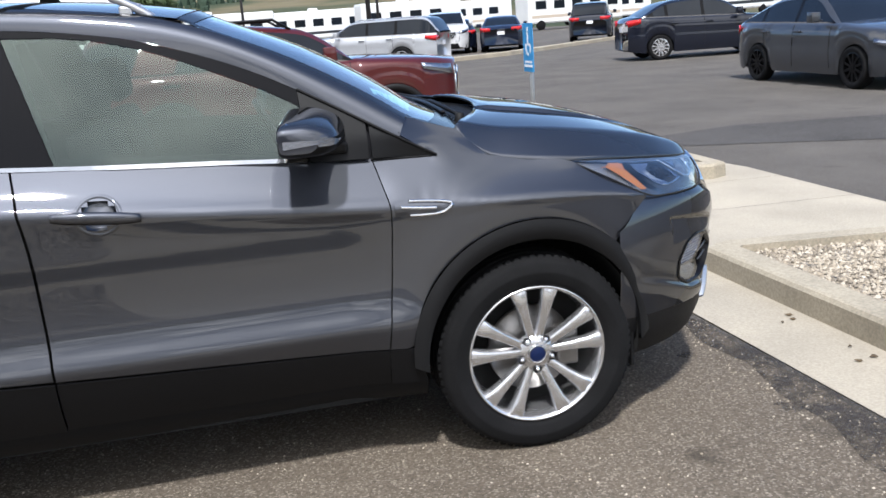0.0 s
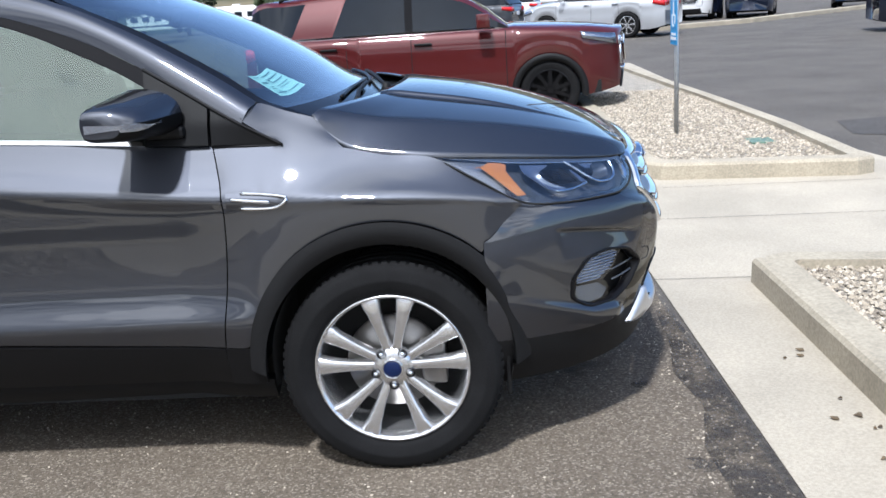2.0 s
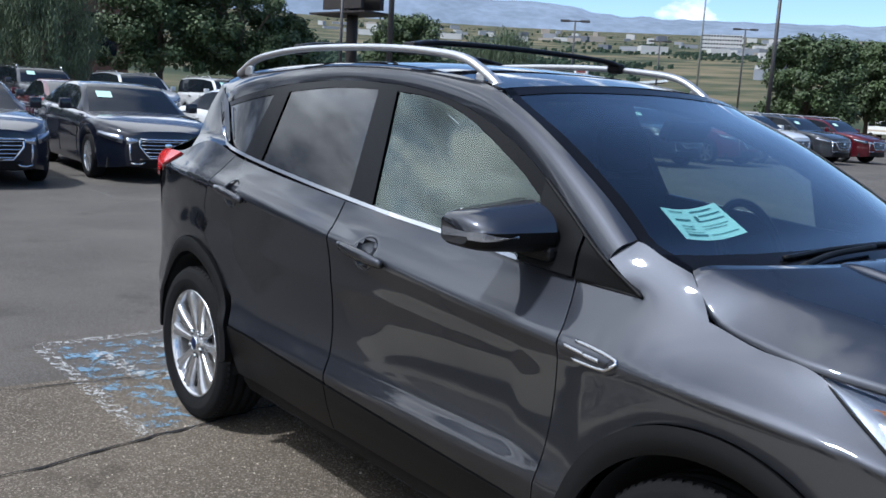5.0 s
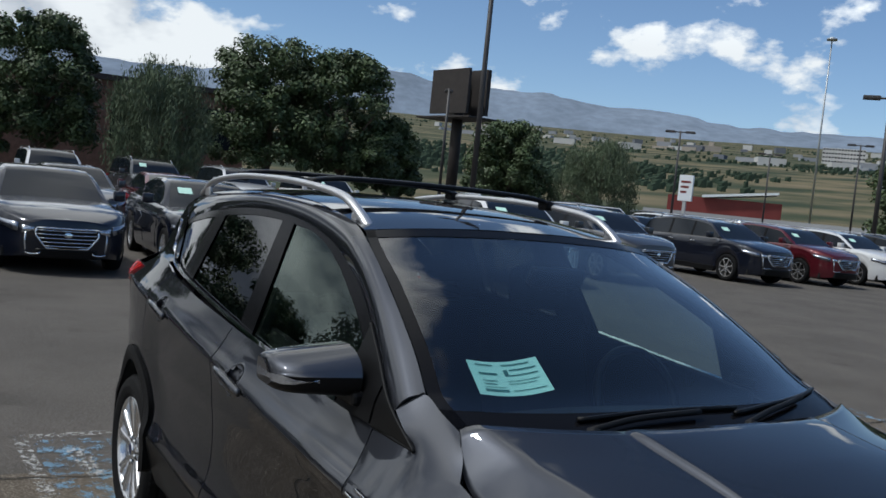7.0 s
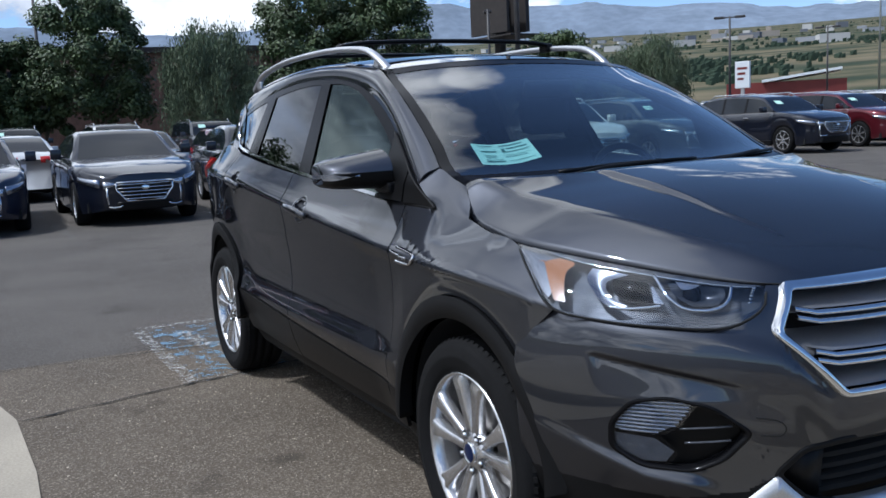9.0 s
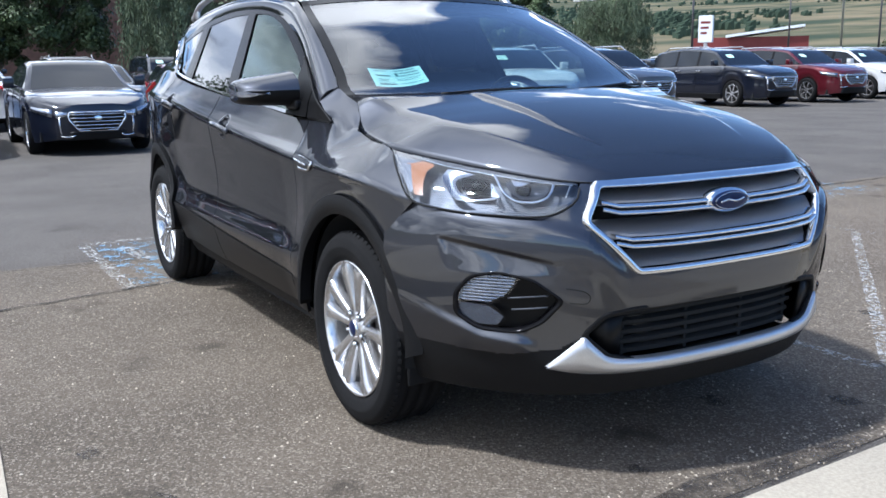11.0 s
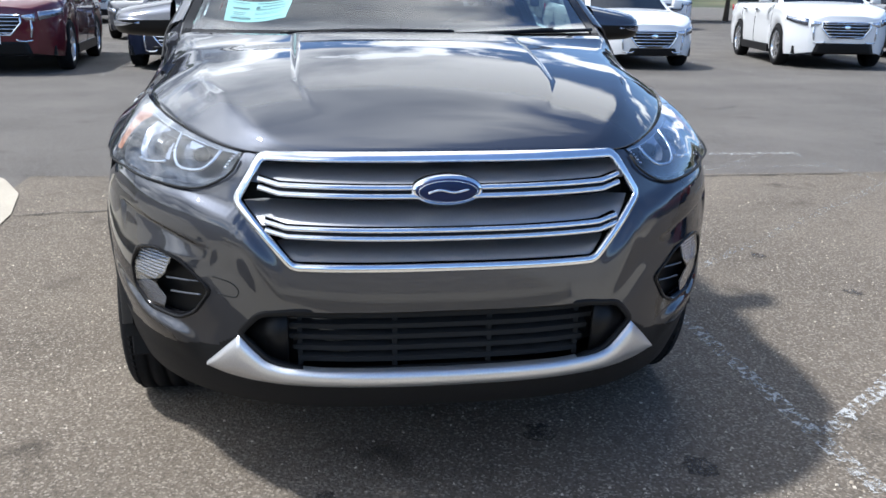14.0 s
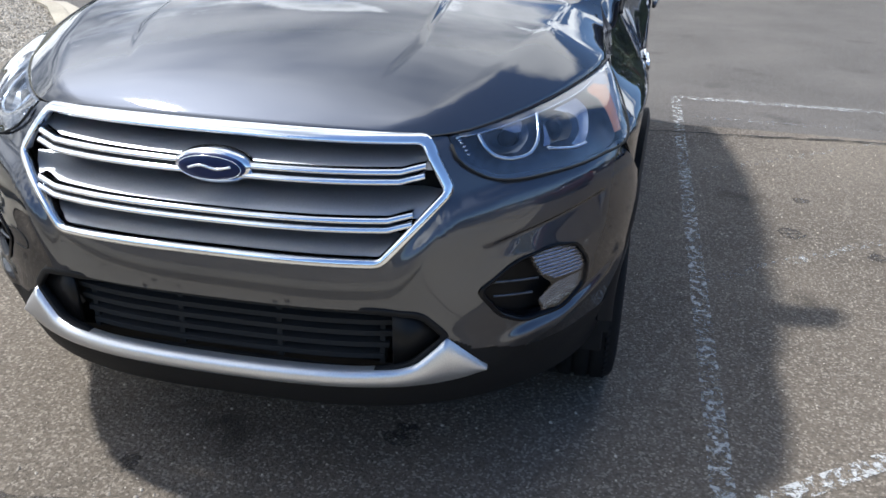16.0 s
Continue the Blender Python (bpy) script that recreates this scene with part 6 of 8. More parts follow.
    for i in range(41):
        c, e = C[i], HE[i]
        ry = e[1] * interp(i / 40, [(0, 0.965), (0.12, 0.87), (0.30, 0.80), (0.55, 0.81), (0.80, 0.85), (1.0, 0.93)])
        cr = min(0.352, ry * 0.62)
        cols = [(cr - 0.035) * k / 8 for k in range(8)] + [cr - 0.035, cr - 0.016, cr - 0.006, cr, cr + 0.006, cr + 0.014, cr + 0.03] + [cr + 0.03 + (ry - 0.03 - cr - 0.03) * k / 6 for k in range(1, 6)] + [ry - 0.03 + 0.06 * k / 6 * min(1.0, (e[1] - ry) / 0.05) for k in range(7)]
        last_ = cols[-1]
        cols += [last_ + (e[1] - last_) * k / 6 for k in range(1, 7)]
        full = [-y for y in cols[:0:-1]] + cols
        for y in full:
            a = abs(y) / e[1]
            x = c[0] + (e[0] - c[0]) * a ** 2.2
            z = bonnet_z(c, e, ry, y)
            fade = min(1.0, max(0.0, (0.66 - x) / 0.42)) * min(1.0, max(0.0, (x + 0.06) / 0.08))
            t = min(1.0, max(0.0, (cr + 0.007 - abs(y)) / 0.014))
            z += 0.013 * fade * t * t * (3 - 2 * t)
            vs.append((x, y, z))
    nc = len(full)
    fs = [(i * nc + j, (i + 1) * nc + j, (i + 1) * nc + j + 1, i * nc + j + 1) for i in range(40) for j in range(nc - 1)]
    ob = bm_part("bonnet", vs, fs, M_GREY, car, solid=0.010)

    # screen, cowl and wipers
    sb = [(-0.214, 0.724, 1.110), (-0.155, 0.58, 1.106), (-0.105, 0.36, 1.106), (-0.085, 0.0, 1.108)]
    st = [(-1.045, 0.600, 1.530), (-1.005, 0.42, 1.549), (-0.985, 0.22, 1.558), (-0.980, 0.0, 1.562)]
    mir = lambda c: [(x, -y, z) for x, y, z in c[:-1]] + c[::-1]
    edge_ = [sb[0], (-0.28, 0.730, 1.138), (-0.362, 0.731, 1.167), (-0.44, 0.711, 1.218), (-0.52, 0.696, 1.268), (-0.74, 0.658, 1.389), (-0.95, 0.621, 1.483), st[0]]
    g = coons(mir(sb), mir(st), [(x, -y, z) for x, y, z in edge_], edge_, 40, 20)
    for i, row in enumerate(g):
        for j in range(21):
            row[j] = row[j] + np.array([0.6, 0, 0.8]) * 0.016 * math.sin(math.pi * j / 20) * math.sin(math.pi * i / 40) ** 0.5
    emit("windscreen", [g], lambda x, y, z: (x, y, z), 1, M_GLASS, car, "clear windscreen with a blue-green tint")
    up3 = np.array([0.6, 0, 0.8]) * 0.002
    frit = [[[r[j] + up3 for j in range(0, 3)] for r in g], [[r[j] + up3 for j in range(19, 21)] for r in g], [[p + up3 for p in r] for r in g[:2]], [[p + up3 for p in r] for r in g[-2:]]]
    for k in frit:
        emit("screen_border", [k], lambda x, y, z: (x, y, z), 1, M_GLOSSB, car)
    cw = ruled([(x + 0.005, y, z - 0.012) for x, y, z in mir(sb)], [(-0.19, -0.715, 1.10), (-0.05, -0.53, 1.108), (0.01, -0.2, 1.120), (0.02, 0.0, 1.122), (0.01, 0.2, 1.120), (-0.05, 0.53, 1.108), (-0.19, 0.715, 1.10)], 40, 4)
    emit("cowl", [cw], lambda x, y, z: (x, y, z), 1, M_PLASTIC, car, "black plastic cowl")

    def on_screen(u, v, o):
        i, j = u * 40, v * 20
        a, b = min(int(i), 39), min(int(j), 19)
        p = g[a][b] * (1 - (i - a)) * (1 - (j - b)) + g[a + 1][b] * (i - a) * (1 - (j - b)) + g[a][b + 1] * (1 - (i - a)) * (j - b) + g[a + 1][b + 1] * (i - a) * (j - b)
        return tuple(p + np.array([0.6, 0, 0.8]) * o)

    for arm in ([(0.23, 0.015), (0.34, 0.05), (0.50, 0.065)], [(0.60, 0.01), (0.70, 0.05), (0.86, 0.09)]):
        wip = new("wiper")
        wip.parent = car
        v, f = tube([on_screen(u, v_, 0.022) for u, v_ in resample(arm, 14)], 0.0085, 6)
        bm_part("wiper_arm", v, f, M_PLASTIC, wip)
        v, f = tube([on_screen(u, v_, 0.010) for u, v_ in resample([(arm[0][0] - 0.02 + 0.02, arm[0][1] + 0.05), (arm[1][0] + 0.04, arm[1][1] + 0.035), (arm[2][0] + 0.12, arm[2][1] + 0.02)], 16)], 0.007, 6)
        bm_part("wiper_blade", v, f, M_SATINB, wip)
        v, f = lathe([(0.001, 0.03), (0.016, 0.026), (0.020, 0.0)], 16, "z")
        q = on_screen(arm[0][0], arm[0][1], 0.0)
        bm_part("wiper_pivot", [(p[0] + q[0] + 0.02, p[1] + q[1], p[2] + q[2] - 0.004) for p in v], f, M_PLASTIC, wip)
    # roof skin
    rc = [(-0.978, 1.566), (-1.20, 1.600), (-1.55, 1.628), (-2.0, 1.638), (-2.42, 1.626), (-2.75, 1.600), (-3.0, 1.570), (-3.22, 1.528)]
    upc = [(-1.045, 0.602, 1.533), (-1.16, 0.585, 1.552), (-1.55, 0.560, 1.597), (-2.0, 0.555, 1.610), (-2.42, 0.553, 1.596), (-2.75, 0.550, 1.572), (-2.95, 0.545, 1.547), (-3.14, 0.54, 1.507)]
    E_, R_ = resample(upc, 40), resample([(x, 0.0, z) for x, z in rc], 40)
    vs = []
    for e, c in zip(E_, R_):
        for j in range(-16, 17):
            v = j / 16
            vs.append((c[0] + (e[0] - c[0]) * v * v, e[1] * v, c[2] + (e[2] - c[2]) * abs(v) ** 2.3))
    fs = [(i * 33 + j, (i + 1) * 33 + j, (i + 1) * 33 + j + 1, i * 33 + j + 1) for i in range(40) for j in range(32)]
    bm_part("roof", vs, fs, M_GREY, car)
    for x in (-1.60, -2.38):
        bar = new("cross_bar")
        bar.parent = car
        pts = [(x, -0.56, 1.672), (x, -0.45, 1.688), (x, 0.0, 1.696), (x, 0.45, 1.688), (x, 0.56, 1.672)]
        q = resample(pts, 20)
        vs = [(p[0] + 0.038 * c, p[1], p[2] + 0.012 * s_) for p in q for c, s_ in ((-1, -0.3), (-0.7, 0.7), (0, 1), (0.7, 0.7), (1, -0.3), (0, -0.8))]
        fs = [(i * 6 + a, i * 6 + (a + 1) % 6, (i + 1) * 6 + (a + 1) % 6, (i + 1) * 6 + a) for i in range(20) for a in range(6)] + [tuple(range(6)), tuple(120 + a for a in range(6))]
        bm_part("bar_blade", vs, fs, M_SATINB, bar, "black roof cross bar")
        for sd in (-1, 1):
            bm = bmesh.new()
            box(bm, (x - 0.040, sd * 0.550 - 0.020, 1.640), (x + 0.040, sd * 0.550 + 0.020, 1.684))
            part("bar_clamp", bm, M_SATINB, bar, bevel=0.014)
    # tail: bumper, tailgate and rear glass close the body
    vs, fs = [], []
    zs = [0.30, 0.42, 0.55, 0.70, 0.78, 0.90, 1.02, 1.10, 1.17, 1.25, 1.35, 1.45, 1.52]
    for z in zs:
        w = side_y(-3.30, min(z, 1.16)) if z <= 1.17 else house_y(-3.15, z)
        xb = interp(z, [(0.30, -3.52), (0.45, -3.62), (0.75, -3.62), (0.90, -3.56), (1.10, -3.53), (1.25, -3.45), (1.52, -3.22)])
        x0 = interp(z, [(0.30, -3.25), (1.15, -3.33), (1.25, -3.08), (1.52, -3.06)])
        for k in range(-20, 21):
            t = k / 20
            vs.append((x0 + (xb - x0) * (1 - abs(t) ** 3) ** 0.7, w * t, z))
    for i in range(len(zs) - 1):
        for k in range(40):
            fs.append((i * 41 + k, i * 41 + k + 1, (i + 1) * 41 + k + 1, (i + 1) * 41 + k))
    low_f, mid_f, hi_f = [f for f in fs if f[0] < 41 * 2], [f for f in fs if 41 * 2 <= f[0] < 41 * 9], [f for f in fs if f[0] >= 41 * 9]
    for nm, ff, m2 in (("rear_bumper", low_f, M_PLASTIC), ("tailgate", mid_f, M_GREY), ("rear_window", hi_f, M_TINT)):
        used = sorted({q for q_ in ff for q in q_})
        ix = {q: k for k, q in enumerate(used)}
        bm_part(nm, [vs[q] for q in used], [tuple(ix[q] for q in q_) for q_ in ff], m2, car)
    g = ruled([(-3.11, 0.46), (-3.40, 0.46)], [(-3.12, 0.36), (-3.34, 0.31)], 10, 4)
    for sd in (-1, 1):
        emit("rear_corner_trim", [g], lambda x, z: (x, side_y(x, max(z, 0.44)), z), sd, M_PLASTIC, car, lip=0.02)
    # dark inner shell behind the panel gaps, floor and engine bay
    for sd in (-1, 1):
        g = ruled([(-2.28, 0.36), (-0.40, 0.36)], [(-2.28, 1.10), (-0.40, 1.02)], 30, 10)
        emit("inner_shell", [g], lambda x, z: (x, side_y(x, z) - 0.03, z), sd, M_WELL, car)
    bm = bmesh.new()
    box(bm, (-3.35, -0.50, 0.22), (0.60, 0.50, 0.30))
    box(bm, (-2.28, -0.80, 0.24), (-0.44, 0.80, 0.32))
    box(bm, (-3.30, -0.52, 0.30), (-3.00, 0.52, 0.95))
    box(bm, (-0.42, -0.60, 0.30), (-0.36, 0.60, 1.05))
    box(bm, (0.40, -0.42, 0.30), (0.62, 0.42, 0.84))
    for ya, yb in ((-0.62, -0.42), (0.42, 0.62)):
        box(bm, (0.38, ya, 0.58), (0.70, yb, 0.80))
    box(bm, (-0.36, -0.50, 0.302), (0.40, 0.50, 0.86))
    box(bm, (-0.20, -0.70, 0.80), (0.42, 0.70, 0.872))
    part("floor_pan", bm, M_WELL, car)
    # cabin
    dash = ruled([(-0.14, -0.70, 1.085), (-0.10, 0.0, 1.095), (-0.14, 0.70, 1.085)], [(-0.62, -0.74, 1.015), (-0.66, 0.0, 1.03), (-0.62, 0.74, 1.015)], 20, 8)
    emit("dashboard", [dash, ruled([(-0.62, -0.74, 1.015), (-0.66, 0.0, 1.03), (-0.62, 0.74, 1.015)], [(-0.56, -0.74, 0.70), (-0.56, 0.0, 0.70), (-0.56, 0.74, 0.70)], 20, 6)], lambda x, y, z: (x, y, z), 1, M_DASH, car, "black dashboard")
    vs, fs = [], []
    for i in range(36):
        a = 2 * math.pi * i / 36
        for k in range(8):
            b = 2 * math.pi * k / 8
            r = 0.180 + 0.016 * math.cos(b)
            p = Matrix.Rotation(radians(-24), 3, "Y") @ Vector((0.016 * math.sin(b), r * math.cos(a), r * math.sin(a)))
            vs.append((p.x - 0.74, p.y + 0.37, p.z + 1.02))
    fs = [(i * 8 + k, ((i + 1) % 36) * 8 + k, ((i + 1) % 36) * 8 + (k + 1) % 8, i * 8 + (k + 1) % 8) for i in range(36) for k in range(8)]
    bm_part("steering_wheel", vs, fs, M_SATINB, car)
    for sx, ys_ in ((-1.18, (-0.37, 0.37)), (-2.05, (-0.45, 0.0, 0.45))):
        for y in ys_:
            seat = new("seat")
            seat.parent = car
            for nm, lo_, hi_, tilt in (("cushion", (-0.02, -0.25, 0.50), (0.50, 0.25, 0.66), 0), ("seat_back", (-0.12, -0.24, 0.58), (0.02, 0.24, 1.24), -14), ("headrest", (-0.11, -0.13, 1.26), (-0.01, 0.13, 1.44), -10)):
                bm = bmesh.new()
                k = 0.88 if (sx < -1.5 and y == 0.0) else 1.0
                box(bm, (lo_[0], lo_[1] * k, lo_[2]), (hi_[0], hi_[1] * k, hi_[2] if sx > -1.5 else hi_[2] - 0.05), Matrix.Translation((sx, y, 0)) @ Matrix.Translation((0, 0, 0.6)) @ Matrix.Rotation(radians(tilt), 4, "Y") @ Matrix.Translation((0, 0, -0.6)))
                part(nm, bm, M_INTER, seat, smooth=True, bevel=0.045)
    for sd in (-1, 1):
        emit("door_card", [ruled([(-2.30, 0.40), (-0.55, 0.40)], [(-2.30, 1.20), (-0.55, 1.082)], 20, 8)], lambda x, z: (x, house_y(x, max(1.1, z)) - 0.060, z), sd, M_INTER, car, lip=0.03)
        emit("cargo_trim", [ruled([(-2.82, 0.70), (-3.34, 0.70)], [(-2.90, 1.50), (-3.20, 1.50)], 8, 8)], lambda x, z: (x, house_y(-2.9, max(1.1, z)) - 0.05 - 0.25 * max(0.0, -3.0 - x), z), sd, M_INTER, car)
        emit("headlining", [ruled([(-1.08, 0.56, 1.505), (-2.0, 0.54, 1.575), (-2.95, 0.52, 1.515)], [(-1.06, 0.0, 1.535), (-2.0, 0.0, 1.600), (-3.0, 0.0, 1.535)], 16, 8)], lambda x, y, z: (x, y, z), sd, M_INTER, car)
    bm = bmesh.new()
    box(bm, (-0.02, -0.11, -0.035), (0.02, 0.11, 0.035), pose(-0.80, 0.0, 1.432, 0, 25, 0))
    part("inside_mirror", bm, M_SATINB, car, bevel=0.012)
    # price sheet behind the screen, with its printing
    c00, c10, c01, c11 = (Vector(p) for p in ((-0.325, -0.594, 1.175), (-0.286, -0.385, 1.189), (-0.427, -0.582, 1.243), (-0.418, -0.357, 1.250)))

    def on_sheet(u, v, o=0.0):
        p = c00 * (1 - u) * (1 - v) + c10 * u * (1 - v) + c01 * (1 - u) * v + c11 * u * v
        return p + Vector((0.55, -0.02, 0.83)) * o - Vector((0, 0, 0.012 * math.sin(math.pi * u)))

    n = 8
    paper = bm_part("price_sheet", [on_sheet(i / n, j / n) for i in range(n + 1) for j in range(n + 1)], [(i * (n + 1) + j, (i + 1) * (n + 1) + j, (i + 1) * (n + 1) + j + 1, i * (n + 1) + j + 1) for i in range(n) for j in range(n)], M_PAPER, car, "pale green price sheet with printed lines")
    for u0, u1, v0, v1 in ((0.10, 0.34, 0.86, 0.91), (0.46, 0.86, 0.85, 0.91), (0.10, 0.36, 0.58, 0.67), (0.46, 0.52, 0.55, 0.80), (0.55, 0.92, 0.70, 0.76), (0.46, 0.92, 0.55, 0.60), (0.12, 0.32, 0.40, 0.44), (0.12, 0.30, 0.31, 0.35), (0.46, 0.90, 0.40, 0.43), (0.46, 0.84, 0.32, 0.35), (0.10, 0.42, 0.10, 0.19), (0.48, 0.93, 0.12, 0.155), (0.10, 0.40, 0.22, 0.245)):
        vm = (v0 + v1) / 2
        vs = [on_sheet(u0 + (u1 - u0) * k / 4, v, 0.0022) for k in range(5) for v in (vm - (v1 - v0) * 0.28, vm + (v1 - v0) * 0.28)]
        bm_part("print_bar", vs, [(2 * k, 2 * k + 2, 2 * k + 3, 2 * k + 1) for k in range(4)], M_INK, paper)
    return car


build_suv()

# ---- kerbs, islands and pavement in front of the stall ----
def kerb_ring(name, poly, width, z1, label):
    """A kerb of that width along the inside of poly (counter-clockwise), as one extruded ring."""
    n = len(poly)
    inner = []
    for i in range(n):
        a, p, b = Vector(poly[i - 1]), Vector(poly[i]), Vector(poly[(i + 1) % n])
        d0, d1 = (p - a).normalized(), (b - p).normalized()
        n0, n1 = Vector((-d0.y, d0.x)), Vector((-d1.y, d1.x))
        m = (n0 + n1).normalized()
        inner.append(p + m * (width / max(0.4, m.dot(n0))))
    vs, fs = [], []
    for p, q in zip(poly, inner):
        p = Vector(p)
        d = (q - p).normalized()
        for pt, z in ((p, -0.05), (p + d * 0.006, z1 - 0.022), (p + d * 0.022, z1 - 0.004), (p + d * 0.045, z1), (q, z1), (q, -0.05)):
            vs.append((pt.x, pt.y, z))
    for i in range(n):
        j = (i + 1) % n
        fs += [(i * 6 + c, j * 6 + c, j * 6 + c + 1, i * 6 + c + 1) for c in range(5)]
    return tagged(bm_part(name, vs, fs, M_CONC, smooth=False), label, "kerb", kind="structure"), [tuple(q) for q in inner]


sheet("pavement", [(1.24, -2.6), (3.48, -2.6), (3.46, 3.6), (3.10, 5.5), (2.95, 15.0), (1.0, 15.0), (1.03, 3.0), (1.12, 0.6)], 0.008, M_PAVE, "pale concrete gutter and ramp in front of the stall", "pavement")
for y in (0.95, 2.2, 3.15):
    strip_mesh("pavement_joint", [(1.10, y), (2.3, y - 0.05), (3.46, y - 0.1)], 0.0022, 0.0125, M_WELL, "tooled joint across the concrete ramp", "joint")
ISLAND_A = [(1.40, 3.62), (1.56, 3.42), (2.95, 3.24), (3.10, 3.32), (3.09, 5.2), (2.96, 7.6), (2.48, 14.6), (1.20, 14.6), (1.36, 5.0)]
ISLAND_B = [(1.74, -2.9), (3.30, -2.9), (3.30, 0.62), (3.18, 0.74), (1.72, 0.96), (1.55, 0.86), (1.60, -0.70)]
ISLAND_C = [(1.26, -2.04), (-1.6, -1.97), (-2.4, -2.00), (-2.95, -2.11), (-3.40, -2.32), (-3.72, -2.54), (-3.98, -2.86), (-4.42, -3.34), (-5.76, -4.35), (-6.6, -5.2), (-6.6, -9.0), (1.40, -9.0)]
_, in_a = kerb_ring("kerb_1", ISLAND_A, 0.16, 0.135, "pale concrete kerb round the gravel island")
_, in_b = kerb_ring("kerb_2", ISLAND_B, 0.17, 0.135, "pale concrete kerb of the gravel strip")
def inset(poly, w):
    """Poly (counter-clockwise) drawn in by w."""
    res, n = [], len(poly)
    for i in range(n):
        a, p, b = Vector(poly[i - 1]), Vector(poly[i]), Vector(poly[(i + 1) % n])
        d0, d1 = (p - a).normalized(), (b - p).normalized()
        m = (Vector((-d0.y, d0.x)) + Vector((-d1.y, d1.x))).normalized()
        res.append(tuple(p + m * (w / max(0.4, m.dot(Vector((-d0.y, d0.x)))))))
    return res


sheet("gutter", ISLAND_C, 0.011, M_PAVE, "pale concrete gutter along the wide gravel island", "pavement")
_, in_c = kerb_ring("kerb_4", inset(ISLAND_C, 0.26), 0.17, 0.125, "pale concrete kerb of the wide gravel island")
M_GRAVEL = mat("gravel bed", (0.27, 0.24, 0.195), rough=0.95, var=0.2, scale=14, fine=0.35, fine_scale=60, bump=1.0, bump_scale=45)
sheet("gravel_bed", [p for p in in_a], 0.088, M_GRAVEL, "bed under the loose grey gravel", "gravel")
sheet("gravel_bed", [p for p in in_c], 0.088, M_GRAVEL, "bed under the loose grey gravel", "gravel")
extrude_outline("paved_end", [(1.10, -2.46), (-1.60, -2.42), (-1.60, -8.8), (1.10, -8.8)], 0.02, 0.122, M_PAVE, "pale concrete end of the wide island", "pavement", bevel=0.008)
sheet("gravel_bed", [p for p in in_b], 0.088, M_GRAVEL, "bed under the loose grey gravel", "gravel")


def stone_material():
    m = mat("river gravel", (0.46, 0.43, 0.38), rough=0.85, fine=0.15, fine_scale=90)
    n, l = m.node_tree.nodes, m.node_tree.links
    p = n["Principled BSDF"]
    geo = n.new("ShaderNodeNewGeometry")
    r = n.new("ShaderNodeValToRGB")
    e = r.color_ramp.elements
    e[0].position, e[0].color = 0.0, (0.16, 0.135, 0.105, 1)
    e[1].position, e[1].color = 1.0, (0.50, 0.44, 0.355, 1)
    k = e.new(0.5)
    k.color = (0.33, 0.28, 0.21, 1)
    l.new(geo.outputs["Random Per Island"], r.inputs["Fac"])
    l.new(r.outputs["Color"], p.inputs["Base Color"])
    return m


M_STONE = stone_material()


def gravel(name, poly, count, seed, keep=lambda x, y: True, level=0.088, small=0.0065, large=0.0165, material=None, label="loose grey and tan landscaping gravel"):
    rnd = random.Random(seed)
    lo = (min(p[0] for p in poly), min(p[1] for p in poly))
    hi = (max(p[0] for p in poly), max(p[1] for p in poly))
    vs, fs = [], []
    base = [(1, 0, 0), (0.3, 0.95, 0.1), (-0.8, 0.6, 0), (-0.85, -0.5, 0.1), (0.25, -0.95, 0), (0.25, 0.1, 0.8), (-0.3, -0.1, 0.75)]
    tri = [(0, 1, 5), (1, 2, 6), (1, 6, 5), (2, 3, 6), (3, 4, 6), (4, 5, 6), (4, 0, 5)]
    while count:
        x, y = rnd.uniform(lo[0], hi[0]), rnd.uniform(lo[1], hi[1])
        if not inside(poly, x, y) or not keep(x, y):
            continue
        count -= 1
        r, a, q = small + (large - small) * rnd.random() ** (1 if small > 0.005 else 3), rnd.uniform(0, 6.28), rnd.uniform(0.6, 1.1)
        k = len(vs)
        z = level + (rnd.uniform(-0.006, 0.012) if small > 0.005 else 0.0)
        for bx, by, bz in base:
            jx, jy, jz = bx + rnd.uniform(-0.2, 0.2), (by + rnd.uniform(-0.2, 0.2)) * q, bz + rnd.uniform(-0.15, 0.15)
            vs.append((x + r * (jx * math.cos(a) - jy * math.sin(a)), y + r * (jx * math.sin(a) + jy * math.cos(a)), z + r * jz))
        fs += [tuple(k + i for i in t) for t in tri]
    return tagged(bm_part(name, vs, fs, material or M_STONE, smooth=False), label, "gravel", kind="stuff")


gravel("gravel", in_a, 17000, 4, lambda x, y: y < 9)
gravel("gravel", in_c, 15000, 6, lambda x, y: y > -5.6 and x < -1.55)
gravel("gravel", in_b, 13000, 5, lambda x, y: y > -1.6)


M_GRIT = stone_material()
M_GRIT.name = "asphalt grit"
for e in next(k for k in M_GRIT.node_tree.nodes if k.type == "VALTORGB").color_ramp.elements:
    e.color = tuple(c * 0.42 for c in e.color[:3]) + (1,)
gravel("grit", [(-3.0, -2.0), (1.10, -2.0), (1.0, 2.6), (-3.0, 2.6)], 5200, 9, lambda x, y: True, 0.0042, 0.0018, 0.0062, M_GRIT, "small loose stones and grit on the worn asphalt")
gravel("grit", [(0.95, -2.0), (1.20, -2.0), (1.08, 1.2), (0.90, 1.2)], 900, 10, lambda x, y: True, 0.0045, 0.0020, 0.0070, M_GRIT, "grit gathered along the gutter's edge")


